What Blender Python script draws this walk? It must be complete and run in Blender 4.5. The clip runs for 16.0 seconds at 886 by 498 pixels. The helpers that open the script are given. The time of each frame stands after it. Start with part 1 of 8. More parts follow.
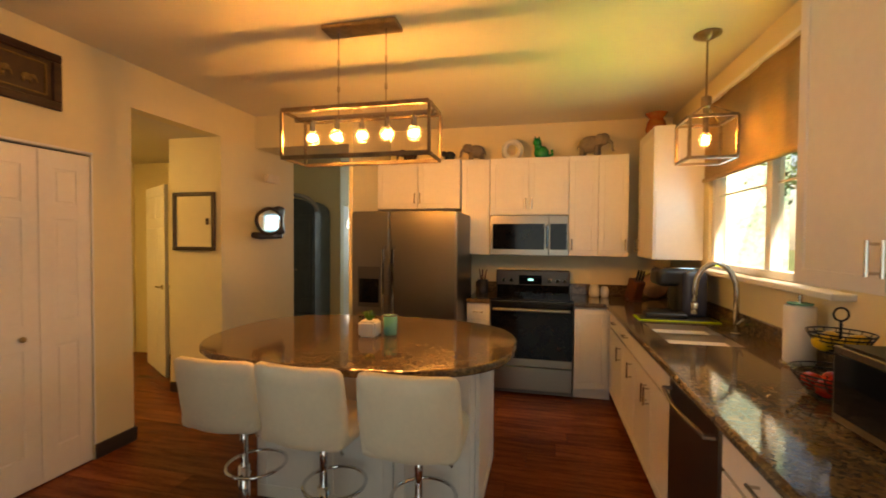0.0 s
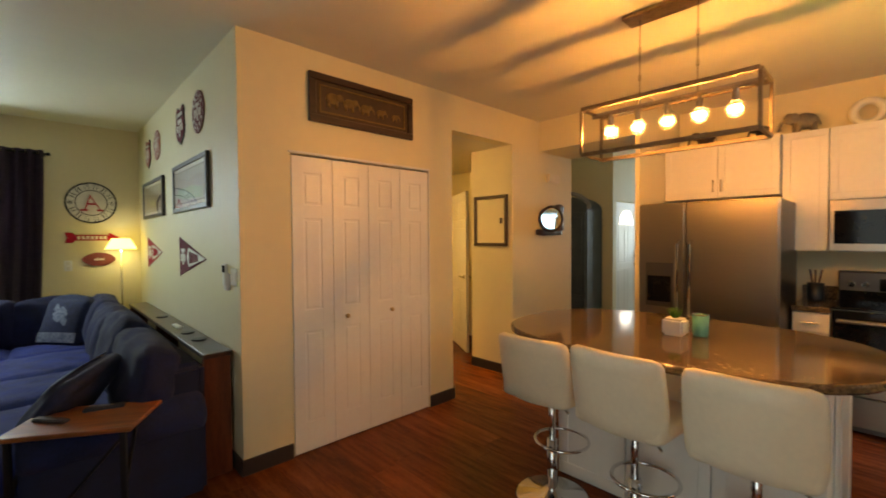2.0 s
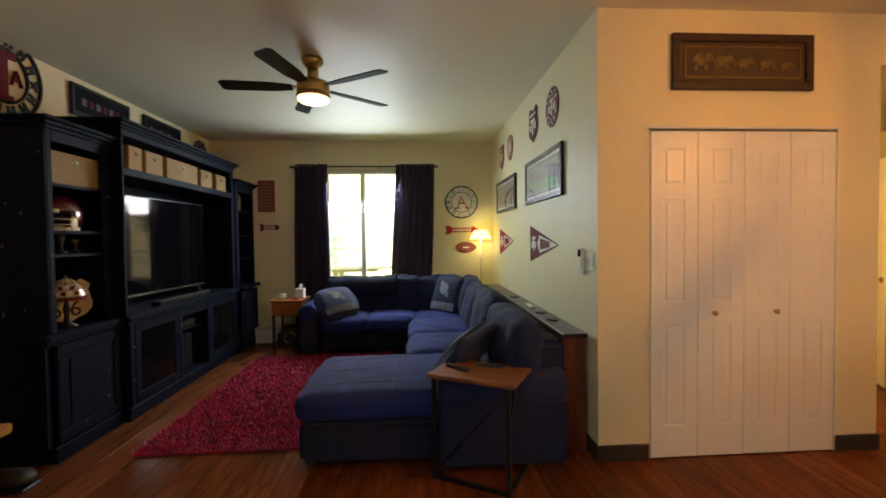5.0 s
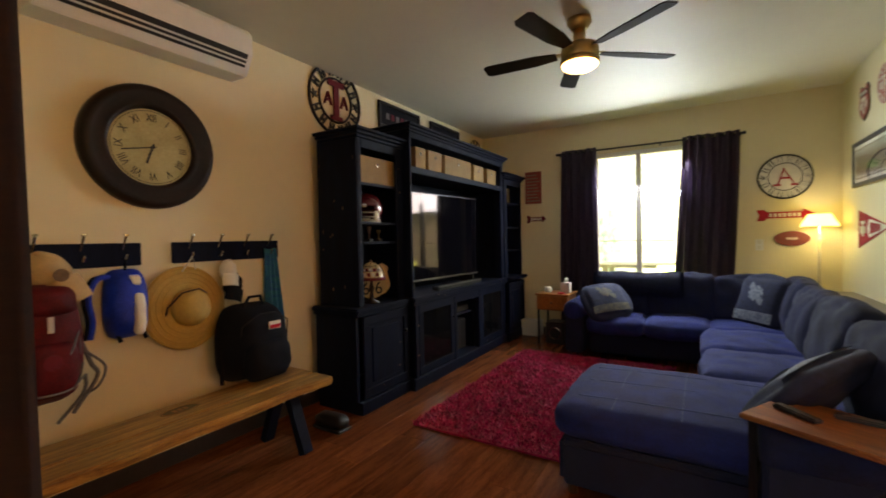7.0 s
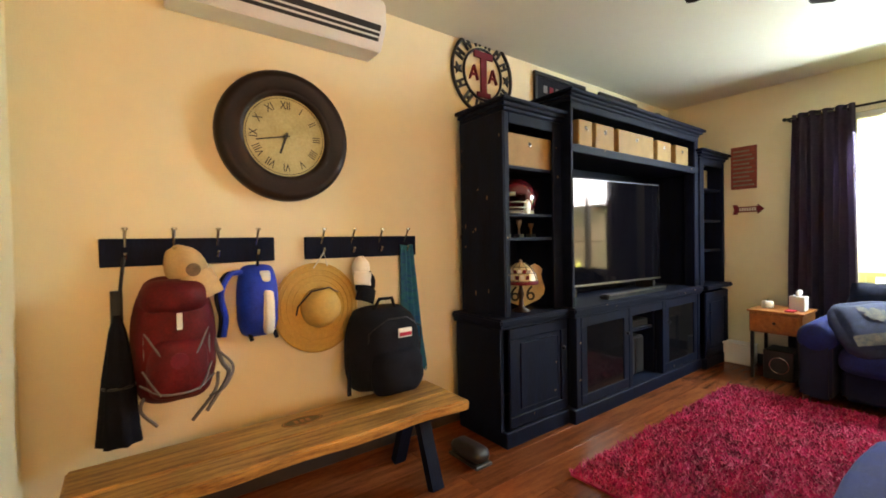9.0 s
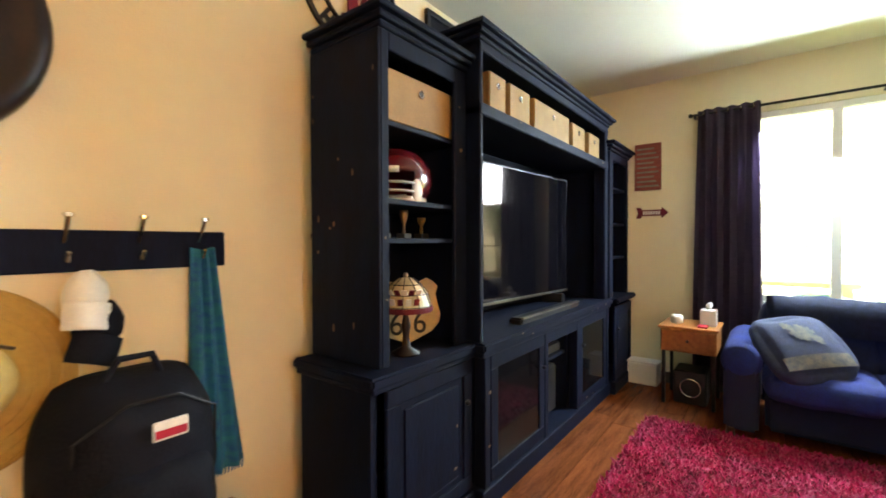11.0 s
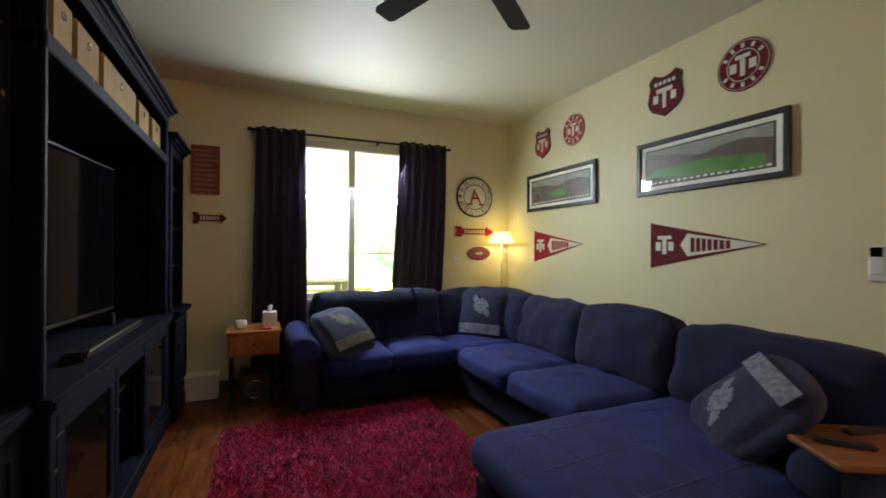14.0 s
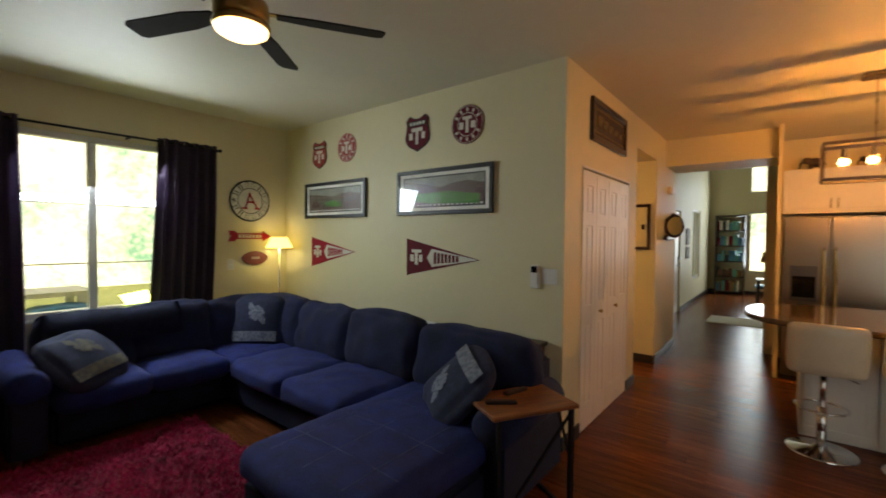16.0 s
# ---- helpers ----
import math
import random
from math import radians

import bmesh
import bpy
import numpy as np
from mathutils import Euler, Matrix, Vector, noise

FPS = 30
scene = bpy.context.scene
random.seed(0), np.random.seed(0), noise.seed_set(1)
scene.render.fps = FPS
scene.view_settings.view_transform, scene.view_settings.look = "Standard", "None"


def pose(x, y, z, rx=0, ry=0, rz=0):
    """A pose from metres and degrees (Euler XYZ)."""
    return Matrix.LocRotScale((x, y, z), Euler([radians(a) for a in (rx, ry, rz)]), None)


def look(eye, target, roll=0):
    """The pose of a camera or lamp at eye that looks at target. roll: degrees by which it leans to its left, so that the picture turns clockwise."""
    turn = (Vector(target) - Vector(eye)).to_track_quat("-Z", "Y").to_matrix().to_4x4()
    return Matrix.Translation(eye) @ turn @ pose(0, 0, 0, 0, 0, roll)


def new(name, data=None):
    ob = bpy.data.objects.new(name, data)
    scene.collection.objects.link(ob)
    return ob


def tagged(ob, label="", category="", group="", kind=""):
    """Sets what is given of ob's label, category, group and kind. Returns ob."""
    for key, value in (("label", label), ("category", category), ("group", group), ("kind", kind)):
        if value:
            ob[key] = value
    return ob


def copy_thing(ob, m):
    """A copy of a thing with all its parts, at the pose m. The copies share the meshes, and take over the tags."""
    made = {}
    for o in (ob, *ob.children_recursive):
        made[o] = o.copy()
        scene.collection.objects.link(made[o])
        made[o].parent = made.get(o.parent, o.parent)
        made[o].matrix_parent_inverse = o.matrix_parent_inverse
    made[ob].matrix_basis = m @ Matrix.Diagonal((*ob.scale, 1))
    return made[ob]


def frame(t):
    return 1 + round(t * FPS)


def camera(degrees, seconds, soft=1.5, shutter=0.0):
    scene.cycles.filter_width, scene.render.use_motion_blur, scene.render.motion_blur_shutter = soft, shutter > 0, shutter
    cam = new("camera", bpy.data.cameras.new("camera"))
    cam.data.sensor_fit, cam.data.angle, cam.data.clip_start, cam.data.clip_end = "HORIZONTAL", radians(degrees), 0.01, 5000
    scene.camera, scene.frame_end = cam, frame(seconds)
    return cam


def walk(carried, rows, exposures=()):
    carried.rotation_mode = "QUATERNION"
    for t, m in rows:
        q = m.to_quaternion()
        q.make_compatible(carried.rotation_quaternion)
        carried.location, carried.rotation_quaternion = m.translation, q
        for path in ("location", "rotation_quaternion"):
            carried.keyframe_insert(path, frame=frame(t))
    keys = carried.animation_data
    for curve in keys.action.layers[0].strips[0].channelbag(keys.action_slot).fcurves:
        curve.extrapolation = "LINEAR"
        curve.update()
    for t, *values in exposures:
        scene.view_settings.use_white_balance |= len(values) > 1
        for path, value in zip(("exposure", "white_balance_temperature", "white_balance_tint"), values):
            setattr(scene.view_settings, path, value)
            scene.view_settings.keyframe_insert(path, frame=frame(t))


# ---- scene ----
cam = camera(92.3, 16.0, 1.7, 0.3)
PATH = [
    (0, (2.89, -0.683, 1.491), (2.44, 1.265, 1.442), 0.4),
    (0.5, (2.843, -0.745, 1.48), (2.15, 1.13, 1.428), 0.2),
    (1, (2.829, -0.785, 1.466), (1.854, 0.96, 1.415), 0.0),
    (1.5, (2.752, -0.836, 1.455), (1.524, 0.742, 1.406), -0.3),
    (1.6, (2.759, -0.85, 1.454), (1.477, 0.685, 1.408), -0.4),
    (2, (2.719, -0.881, 1.455), (1.269, 0.495, 1.403), -0.4),
    (2.5, (2.689, -0.916, 1.449), (1.06, 0.243, 1.4), -0.5),
    (3, (2.681, -0.963, 1.436), (0.922, -0.013, 1.394), -0.5),
    (3.5, (2.675, -1.016, 1.432), (0.813, -0.288, 1.391), -0.6),
    (4, (2.66, -1.089, 1.416), (0.721, -0.603, 1.376), -0.6),
    (4.2, (2.627, -1.106, 1.402), (0.669, -0.701, 1.363), -0.6),
    (6.3, (2.254, -1.073, 1.353), (0.331, -1.619, 1.289), -1.1),
    (6.5, (2.196, -1.108, 1.33), (0.325, -1.812, 1.273), -1.1),
    (7, (2.107, -1.164, 1.312), (0.401, -2.207, 1.264), -1.2),
    (7.5, (2.024, -1.217, 1.291), (0.536, -2.552, 1.252), -1.4),
    (8, (1.939, -1.26, 1.284), (0.694, -2.825, 1.25), -1.3),
    (8.2, (1.884, -1.282, 1.284), (0.689, -2.885, 1.245), -1.1),
    (10.3, (1.112, -1.969, 1.306), (-0.176, -3.498, 1.247), -0.2),
    (10.5, (1.047, -2.028, 1.295), (-0.323, -3.484, 1.249), -0.3),
    (11, (0.825, -2.221, 1.284), (-0.761, -3.439, 1.253), -0.2),
    (11.5, (0.678, -2.397, 1.284), (-1.077, -3.356, 1.268), -0.0),
    (12, (0.591, -2.525, 1.281), (-1.324, -3.102, 1.281), 0.2),
    (12.5, (0.54, -2.602, 1.287), (-1.447, -2.828, 1.288), 0.3),
    (13, (0.576, -2.648, 1.266), (-1.416, -2.47, 1.279), 0.2),
    (13.5, (0.672, -2.677, 1.259), (-1.244, -2.103, 1.272), 0.1),
    (14, (0.808, -2.703, 1.266), (-1.024, -1.902, 1.275), 0.2),
    (14.5, (0.951, -2.709, 1.338), (-0.8, -1.742, 1.316), 0.3),
    (15, (1.054, -2.779, 1.422), (-0.637, -1.711, 1.371), 0.3),
    (15.5, (1.122, -2.822, 1.458), (-0.394, -1.518, 1.41), 0.6),
    (16, (1.175, -2.818, 1.493), (-0.071, -1.254, 1.437), 0.5),
]
EXPOSURES = [
    (0.0, 0.95, 9700, 14), (1.5, 1.05, 9400, 14), (2.5, 1.15, 9000, 14), (3.5, 1.25, 8700, 14), (6.5, 1.17, 9900, 23), (8.0, 2.1, 9600, 20), (10.5, 2.95, 8600, 15),
    (11.5, 2.85, 8500, 16), (12.5, 1.95, 8600, 18), (13.5, 1.3, 8900, 21), (14.5, 1.0, 9300, 22), (15.5, 0.68, 9500, 21), (16.0, 0.6, 9400, 20),
]
walk(cam, [(t, look(eye, target, roll)) for t, eye, target, roll in PATH], EXPOSURES)

# ---- world, sun, exposure ----
world = bpy.data.worlds.new("world")
scene.world = world
world.use_nodes = True
wn = world.node_tree.nodes
sky = wn.new("ShaderNodeTexSky")
sky.sky_type, sky.sun_disc = "NISHITA", False
sky.sun_elevation, sky.sun_rotation = radians(58), radians(150)
wn["Background"].inputs[1].default_value = 0.15
world.node_tree.links.new(sky.outputs[0], wn["Background"].inputs[0])
sun_data = bpy.data.lights.new("sun", "SUN")
sun_data.energy, sun_data.angle, sun_data.color = 5.0, radians(0.5), (1.0, 0.95, 0.86)
sun = new("sun", sun_data)
sun.matrix_world = look((0, 0, 30), (0 - math.sin(radians(150)) * 18.7, 0 - math.cos(radians(150)) * 18.7, 0))


def window_light(name, m, w, h, power, color):
    """An area lamp in a window's opening, in place of the sky's light or of light bounced off the lawn."""
    d = bpy.data.lights.new(name, "AREA")
    d.shape, d.size, d.size_y, d.energy, d.color = "RECTANGLE", w, h, power, color
    ob = new(name, d)
    ob.matrix_world = m
    return ob


DAY = (0.49, 0.73, 1.0)
WEST_W, SINK_W, SLIDER_W, FRONT_W = 33, 3.2, 11.0, 65
window_light("window_light_west", look((-3.46, -1.78, 1.99), (0, -1.78, 0.45)), 1.0, 0.5, WEST_W, DAY)
window_light("window_light_sink", look((4.12, 2.3, 1.78), (0, 2.3, 1.4)), 1.3, 0.28, SINK_W, (0.30, 0.64, 1.0))
# added lamp that tints the ceiling yellow-green, like light bounced off the lawn
lawn_lamp = window_light("lawn_bounce_lamp", look((4.05, 2.3, 1.36), (3.25, 2.2, 2.73)), 1.2, 0.20, 1.5, (0.70, 1.0, 0.08))
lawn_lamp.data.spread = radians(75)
# added lamp that greens the couch wall, like light bounced off the lawn
window_light("west_lawn_bounce_lamp", look((-3.44, -1.70, 0.88), (-1.7, 0.0, 1.9)), 1.1, 0.12, 3.4, (0.60, 1.0, 0.22))
window_light("window_light_slider", look((3.05, -2.02, 1.1), (2.4, 2, 1.0)), 1.8, 1.9, SLIDER_W, (0.52, 0.70, 1.0))
window_light("window_light_front", look((1.0, 11.2, 1.9), (0.6, 5, 1.0)), 1.6, 2.4, FRONT_W, DAY)


# ---- materials ----
def mat(name, color, rough=0.6, metal=0.0, vary=0.08, scale=6.0, bump=0.0, bump_scale=60.0, stretch=None,
        second=None, emit=0.0, coat=0.0, sheen=0.0, per_object=0.0, transmission=0.0):
    """A node material: a base colour that varies at two scales, roughness that follows it, fine relief."""
    m = bpy.data.materials.new(name)
    m.use_nodes = True
    nt = m.node_tree
    n, link = nt.nodes, nt.links
    p = n["Principled BSDF"]
    coord = n.new("ShaderNodeTexCoord")
    src = coord.outputs["Object"]
    if stretch:
        mp = n.new("ShaderNodeMapping")
        mp.inputs["Scale"].default_value = stretch
        link.new(src, mp.inputs[0])
        src = mp.outputs[0]
    if per_object:
        info = n.new("ShaderNodeObjectInfo")
        add = n.new("ShaderNodeVectorMath")
        sc = n.new("ShaderNodeMath")
        sc.operation, sc.inputs[1].default_value = "MULTIPLY", 37.0
        link.new(info.outputs["Random"], sc.inputs[0])
        link.new(src, add.inputs[0])
        link.new(sc.outputs[0], add.inputs[1])
        src = add.outputs[0]
    big, fine = n.new("ShaderNodeTexNoise"), n.new("ShaderNodeTexNoise")
    for t, s, d in ((big, scale, 3.0), (fine, scale * 9, 4.0)):
        t.inputs["Scale"].default_value, t.inputs["Detail"].default_value = s, d
        link.new(src, t.inputs["Vector"])
    mix = n.new("ShaderNodeMix")
    mix.data_type = "FLOAT"
    mix.inputs[0].default_value = 0.4
    link.new(big.outputs[0], mix.inputs[2])
    link.new(fine.outputs[0], mix.inputs[3])
    ramp = n.new("ShaderNodeValToRGB")
    c = Vector(color)
    a = Vector(second) if second else c * (1 - vary * 2)
    b = c if second else c * (1 + vary)
    ramp.color_ramp.elements[0].position, ramp.color_ramp.elements[1].position = 0.36, 0.64
    ramp.color_ramp.elements[0].color, ramp.color_ramp.elements[1].color = (*a, 1), (*[min(v, 1) for v in b], 1)
    link.new(mix.outputs[0], ramp.inputs[0])
    out = ramp.outputs[0]
    if per_object:
        hsv = n.new("ShaderNodeHueSaturation")
        mr = n.new("ShaderNodeMapRange")
        mr.inputs[3].default_value, mr.inputs[4].default_value = 1 - per_object, 1 + per_object
        link.new(info.outputs["Random"], mr.inputs[0])
        link.new(mr.outputs[0], hsv.inputs["Value"])
        link.new(out, hsv.inputs["Color"])
        out = hsv.outputs[0]
    link.new(out, p.inputs["Base Color"])
    rr = n.new("ShaderNodeMapRange")
    rr.inputs[3].default_value, rr.inputs[4].default_value = max(rough - 0.06, 0.02), min(rough + 0.06, 1)
    link.new(mix.outputs[0], rr.inputs[0])
    link.new(rr.outputs[0], p.inputs["Roughness"])
    p.inputs["Metallic"].default_value = metal
    p.inputs["Coat Weight"].default_value = coat
    p.inputs["Sheen Weight"].default_value = sheen
    p.inputs["Transmission Weight"].default_value = transmission
    if emit:
        link.new(out, p.inputs["Emission Color"])
        p.inputs["Emission Strength"].default_value = emit
    if bump:
        bt, bn = n.new("ShaderNodeTexNoise"), n.new("ShaderNodeBump")
        bt.inputs["Scale"].default_value, bt.inputs["Detail"].default_value = bump_scale, 4.0
        bn.inputs["Strength"].default_value, bn.inputs["Distance"].default_value = bump, 0.01
        link.new(src, bt.inputs["Vector"])
        link.new(bt.outputs[0], bn.inputs["Height"])
        link.new(bn.outputs[0], p.inputs["Normal"])
    return m


def glass_mat(name, color=(1, 1, 1), rough=0.0):
    m = bpy.data.materials.new(name)
    m.use_nodes = True
    p = m.node_tree.nodes["Principled BSDF"]
    p.inputs["Base Color"].default_value = (*color, 1)
    p.inputs["Transmission Weight"].default_value = 1.0
    p.inputs["Roughness"].default_value = rough
    p.inputs["IOR"].default_value = 1.45
    return m


def granite_mat(name):
    m = mat(name, (0.15, 0.10, 0.055), 0.08, second=(0.05, 0.033, 0.02), scale=9)
    nt = m.node_tree
    n, link = nt.nodes, nt.links
    p = n["Principled BSDF"]
    old = p.inputs["Base Color"].links[0].from_socket
    vor = n.new("ShaderNodeTexVoronoi")
    vor.inputs["Scale"].default_value = 85
    r = n.new("ShaderNodeValToRGB")
    e = r.color_ramp.elements
    e[0].position, e[1].position = 0.2, 1.0
    e[0].color, e[1].color = (0.02, 0.015, 0.012, 1), (0.32, 0.24, 0.13, 1)
    mx = n.new("ShaderNodeMix")
    mx.data_type = "RGBA"
    mx.inputs[0].default_value = 0.34
    sep = n.new("ShaderNodeSeparateColor")
    link.new(n["Texture Coordinate"].outputs["Object"], vor.inputs["Vector"])
    link.new(vor.outputs["Color"], sep.inputs[0])
    link.new(sep.outputs[0], r.inputs[0])
    link.new(old, mx.inputs[6])
    link.new(r.outputs[0], mx.inputs[7])
    link.new(mx.outputs[2], p.inputs["Base Color"])
    return m


PAINT = mat("wall_paint", (0.75, 0.66, 0.43), 0.55, vary=0.015, scale=1.5, bump=0.12, bump_scale=140)
CEIL = mat("ceiling_paint", (0.70, 0.66, 0.55), 0.56, vary=0.015, scale=1.2, bump=0.06, bump_scale=30)
WHITE = mat("white_paint", (0.80, 0.78, 0.73), 0.35, vary=0.02, scale=3, bump=0.03, bump_scale=90)
CABW = mat("cabinet_white", (0.80, 0.77, 0.70), 0.38, vary=0.02, scale=3)
DARKBASE = mat("baseboard_black", (0.035, 0.028, 0.024), 0.4, vary=0.1)
PLANK = mat("floor_plank", (0.23, 0.066, 0.024), 0.20, second=(0.100, 0.026, 0.010), scale=3.0, stretch=(1.0, 9.0, 9.0), bump=0.12, bump_scale=25, per_object=0.22)
SUBFLOOR = mat("subfloor", (0.03, 0.015, 0.01), 0.7)
GRANITE = granite_mat("granite")
TVGLASS = mat("tv_glass", (0.004, 0.004, 0.006), 0.04, vary=0.0)
TVGLASS.node_tree.nodes["Principled BSDF"].inputs["Specular IOR Level"].default_value = 0.24
TVGLASS.node_tree.nodes["Principled BSDF"].inputs["Specular Tint"].default_value = (1.0, 0.55, 0.42, 1)
CLOCKGLOW = mat("display_glow", (0.25, 0.9, 1.0), 0.4, vary=0.0, emit=1.2)
STEEL = mat("stainless_steel", (0.32, 0.285, 0.24), 0.30, metal=1.0, vary=0.02, scale=3, stretch=(2, 2, 40))
DARKSTEEL = mat("dark_stainless", (0.17, 0.155, 0.14), 0.34, metal=1.0, vary=0.02, scale=3, stretch=(2, 2, 40))
CHROME = mat("chrome", (0.75, 0.75, 0.76), 0.08, metal=1.0, vary=0.02)
NICKEL = mat("brushed_nickel", (0.55, 0.52, 0.47), 0.25, metal=1.0, vary=0.04)
BRONZE = mat("aged_bronze", (0.36, 0.275, 0.19), 0.34, metal=1.0, vary=0.15, scale=20)
BRASS = mat("antique_brass", (0.48, 0.32, 0.14), 0.3, metal=1.0, vary=0.1, scale=15)
BLACKGLASS = mat("black_glass", (0.006, 0.006, 0.007), 0.07, vary=0.05)
BLACKGLASS.node_tree.nodes["Principled BSDF"].inputs["Specular IOR Level"].default_value = 0.22
BLACKPL = mat("black_plastic", (0.015, 0.015, 0.017), 0.4, vary=0.1)
BLACKMETAL = mat("black_metal", (0.02, 0.02, 0.022), 0.42, metal=0.6, vary=0.1)
NAVYWOOD = mat("distressed_black_paint", (0.003, 0.008, 0.026), 0.66, second=(0.0015, 0.003, 0.010), scale=5, stretch=(3, 3, 0.6), bump=0.15, bump_scale=35)
for m_ in (NAVYWOOD,):
    m_.node_tree.nodes["Principled BSDF"].inputs["Specular IOR Level"].default_value = 0.13
WORNEDGE = mat("worn_bare_wood", (0.17, 0.10, 0.05), 0.6, vary=0.2, scale=20)
CREAM = mat("cream_leatherette", (0.78, 0.68, 0.50), 0.42, vary=0.03, scale=5, bump=0.06, bump_scale=160)
# one charcoal fabric; window light on seats, shade on backs and base, as colour
SOFA = mat("charcoal_chenille_lit", (0.0028, 0.0175, 0.150), 0.92, vary=0.22, scale=9, bump=0.4, bump_scale=220, sheen=0.02)
SOFASHADED = mat("charcoal_chenille_shaded", (0.0045, 0.0105, 0.054), 0.92, vary=0.25, scale=7, bump=0.4, bump_scale=220, sheen=0.02)
SOFASTRIPE = mat("pale_stripe_thread", (0.05, 0.08, 0.22), 0.85, vary=0.2, scale=30)
SOFABASE = mat("charcoal_fabric_shaded", (0.003, 0.009, 0.040), 0.9, vary=0.2, scale=9, bump=0.3, bump_scale=200)
PILLOWNAVY = mat("navy_knit", (0.011, 0.019, 0.060), 0.85, vary=0.2, scale=30, bump=0.3, bump_scale=150)
PILLOWPALE = mat("pale_knit", (0.24, 0.27, 0.32), 0.85, second=(0.06, 0.08, 0.14), scale=40, bump=0.2, bump_scale=150)
PILLOWTAN = mat("tan_knit", (0.13, 0.11, 0.075), 0.85, second=(0.03, 0.035, 0.05), scale=30, bump=0.2, bump_scale=150)
CURTAIN = mat("aubergine_curtain", (0.072, 0.048, 0.086), 0.85, vary=0.1, scale=12, stretch=(1, 1, 6), bump=0.2, bump_scale=260)
CURTAINB = mat("brown_curtain", (0.042, 0.024, 0.026), 0.85, vary=0.1, scale=12, stretch=(1, 1, 6), bump=0.2, bump_scale=260)
RUG = mat("crimson_shag", (0.62, 0.008, 0.12), 0.9, second=(0.22, 0.002, 0.040), scale=10, sheen=0.2)
HONEY = mat("honey_wood", (0.42, 0.155, 0.038), 0.4, second=(0.26, 0.080, 0.020), scale=4, stretch=(1.2, 8, 8), bump=0.08, bump_scale=40)
BENCHWOOD = mat("live_edge_bench_wood", (0.55, 0.30, 0.095), 0.36, second=(0.15, 0.055, 0.016), scale=3.6, stretch=(0.9, 11, 11), bump=0.08, bump_scale=40)
CHERRY = mat("cherry_wood", (0.16, 0.045, 0.018), 0.35, second=(0.07, 0.02, 0.009), scale=4, stretch=(8, 8, 1.2))
DARKWOOD = mat("dark_stained_wood", (0.055, 0.025, 0.014), 0.3, second=(0.02, 0.009, 0.006), scale=6, stretch=(1, 6, 6))
KRAFT = mat("kraft_fabric_bin", (0.31, 0.185, 0.07), 0.8, vary=0.08, scale=12, bump=0.15, bump_scale=200)
CLOCKFACE = mat("aged_clock_face", (0.50, 0.45, 0.22), 0.5, second=(0.36, 0.31, 0.13), scale=9)
INK = mat("black_ink", (0.012, 0.011, 0.010), 0.6, vary=0.1)
MAROON = mat("maroon_paint", (0.15, 0.004, 0.015), 0.85, vary=0.12, scale=14)
CRIMSON = mat("crimson_felt", (0.42, 0.010, 0.030), 0.9, vary=0.08, scale=20)
REDSIGN = mat("weathered_red_board", (0.33, 0.06, 0.035), 0.6, second=(0.18, 0.03, 0.02), scale=14, stretch=(1, 1, 5))
OFFWHITE = mat("off_white_paint", (0.72, 0.69, 0.60), 0.55, vary=0.05, scale=12)
PLASTICW = mat("white_plastic", (0.76, 0.75, 0.71), 0.35, vary=0.02)
TURF = mat("printed_turf_green", (0.035, 0.20, 0.018), 0.35, vary=0.2, scale=20)
CROWD = mat("printed_crowd", (0.17, 0.085, 0.055), 0.35, second=(0.035, 0.022, 0.024), scale=60)
SKYPRINT = mat("printed_sky", (0.24, 0.24, 0.19), 0.35, vary=0.15, scale=9)
ROOFPRINT = mat("printed_stand", (0.15, 0.12, 0.09), 0.35, second=(0.05, 0.035, 0.03), scale=40)
GOLD = mat("dull_gold", (0.18, 0.115, 0.035), 0.5, metal=0.3, vary=0.2, scale=30)
MATBROWN = mat("brown_mat_board", (0.055, 0.028, 0.012), 0.6, vary=0.15, scale=12)
MIRROR = mat("mirror", (0.92, 0.93, 0.93), 0.02, metal=1.0, vary=0.0)
GLASS = glass_mat("window_glass")
BULBGLASS = bpy.data.materials.new("thin_bulb_glass")
BULBGLASS.use_nodes = True
bn_ = BULBGLASS.node_tree.nodes
bmix, bclear = bn_.new("ShaderNodeMixShader"), bn_.new("ShaderNodeBsdfTransparent")
bmix.inputs[0].default_value = 0.07
bn_["Principled BSDF"].inputs["Roughness"].default_value = 0.05
BULBGLASS.node_tree.links.new(bclear.outputs[0], bmix.inputs[1])
BULBGLASS.node_tree.links.new(bn_["Principled BSDF"].outputs[0], bmix.inputs[2])
BULBGLASS.node_tree.links.new(bmix.outputs[0], bn_["Material Output"].inputs[0])
BULB = mat("bulb_glow", (1.0, 0.45, 0.125), 0.3, vary=0.0, emit=410)
FANGLOW = mat("fan_light_glow", (1.0, 0.66, 0.32), 0.3, vary=0.0, emit=3.6)
SHADEGLOW = mat("lamp_shade_glow", (0.92, 0.84, 0.28), 0.7, vary=0.0, emit=1.7)
SHADE = mat("woven_shade", (0.50, 0.34, 0.17), 0.85, vary=0.05, scale=14, stretch=(1, 1, 8), bump=0.2, bump_scale=120, transmission=0.25)
STRAW = mat("straw", (0.50, 0.31, 0.08), 0.7, vary=0.06, scale=60, bump=0.3, bump_scale=180)
TANCAP = mat("tan_canvas", (0.55, 0.37, 0.18), 0.8, vary=0.08, scale=15, bump=0.15, bump_scale=200)
REDPACK = mat("red_nylon", (0.11, 0.003, 0.006), 0.65, vary=0.2, scale=12, bump=0.2, bump_scale=60)
BLUEPACK = mat("blue_nylon", (0.004, 0.040, 0.48), 0.5, vary=0.15, scale=12, bump=0.15, bump_scale=80)
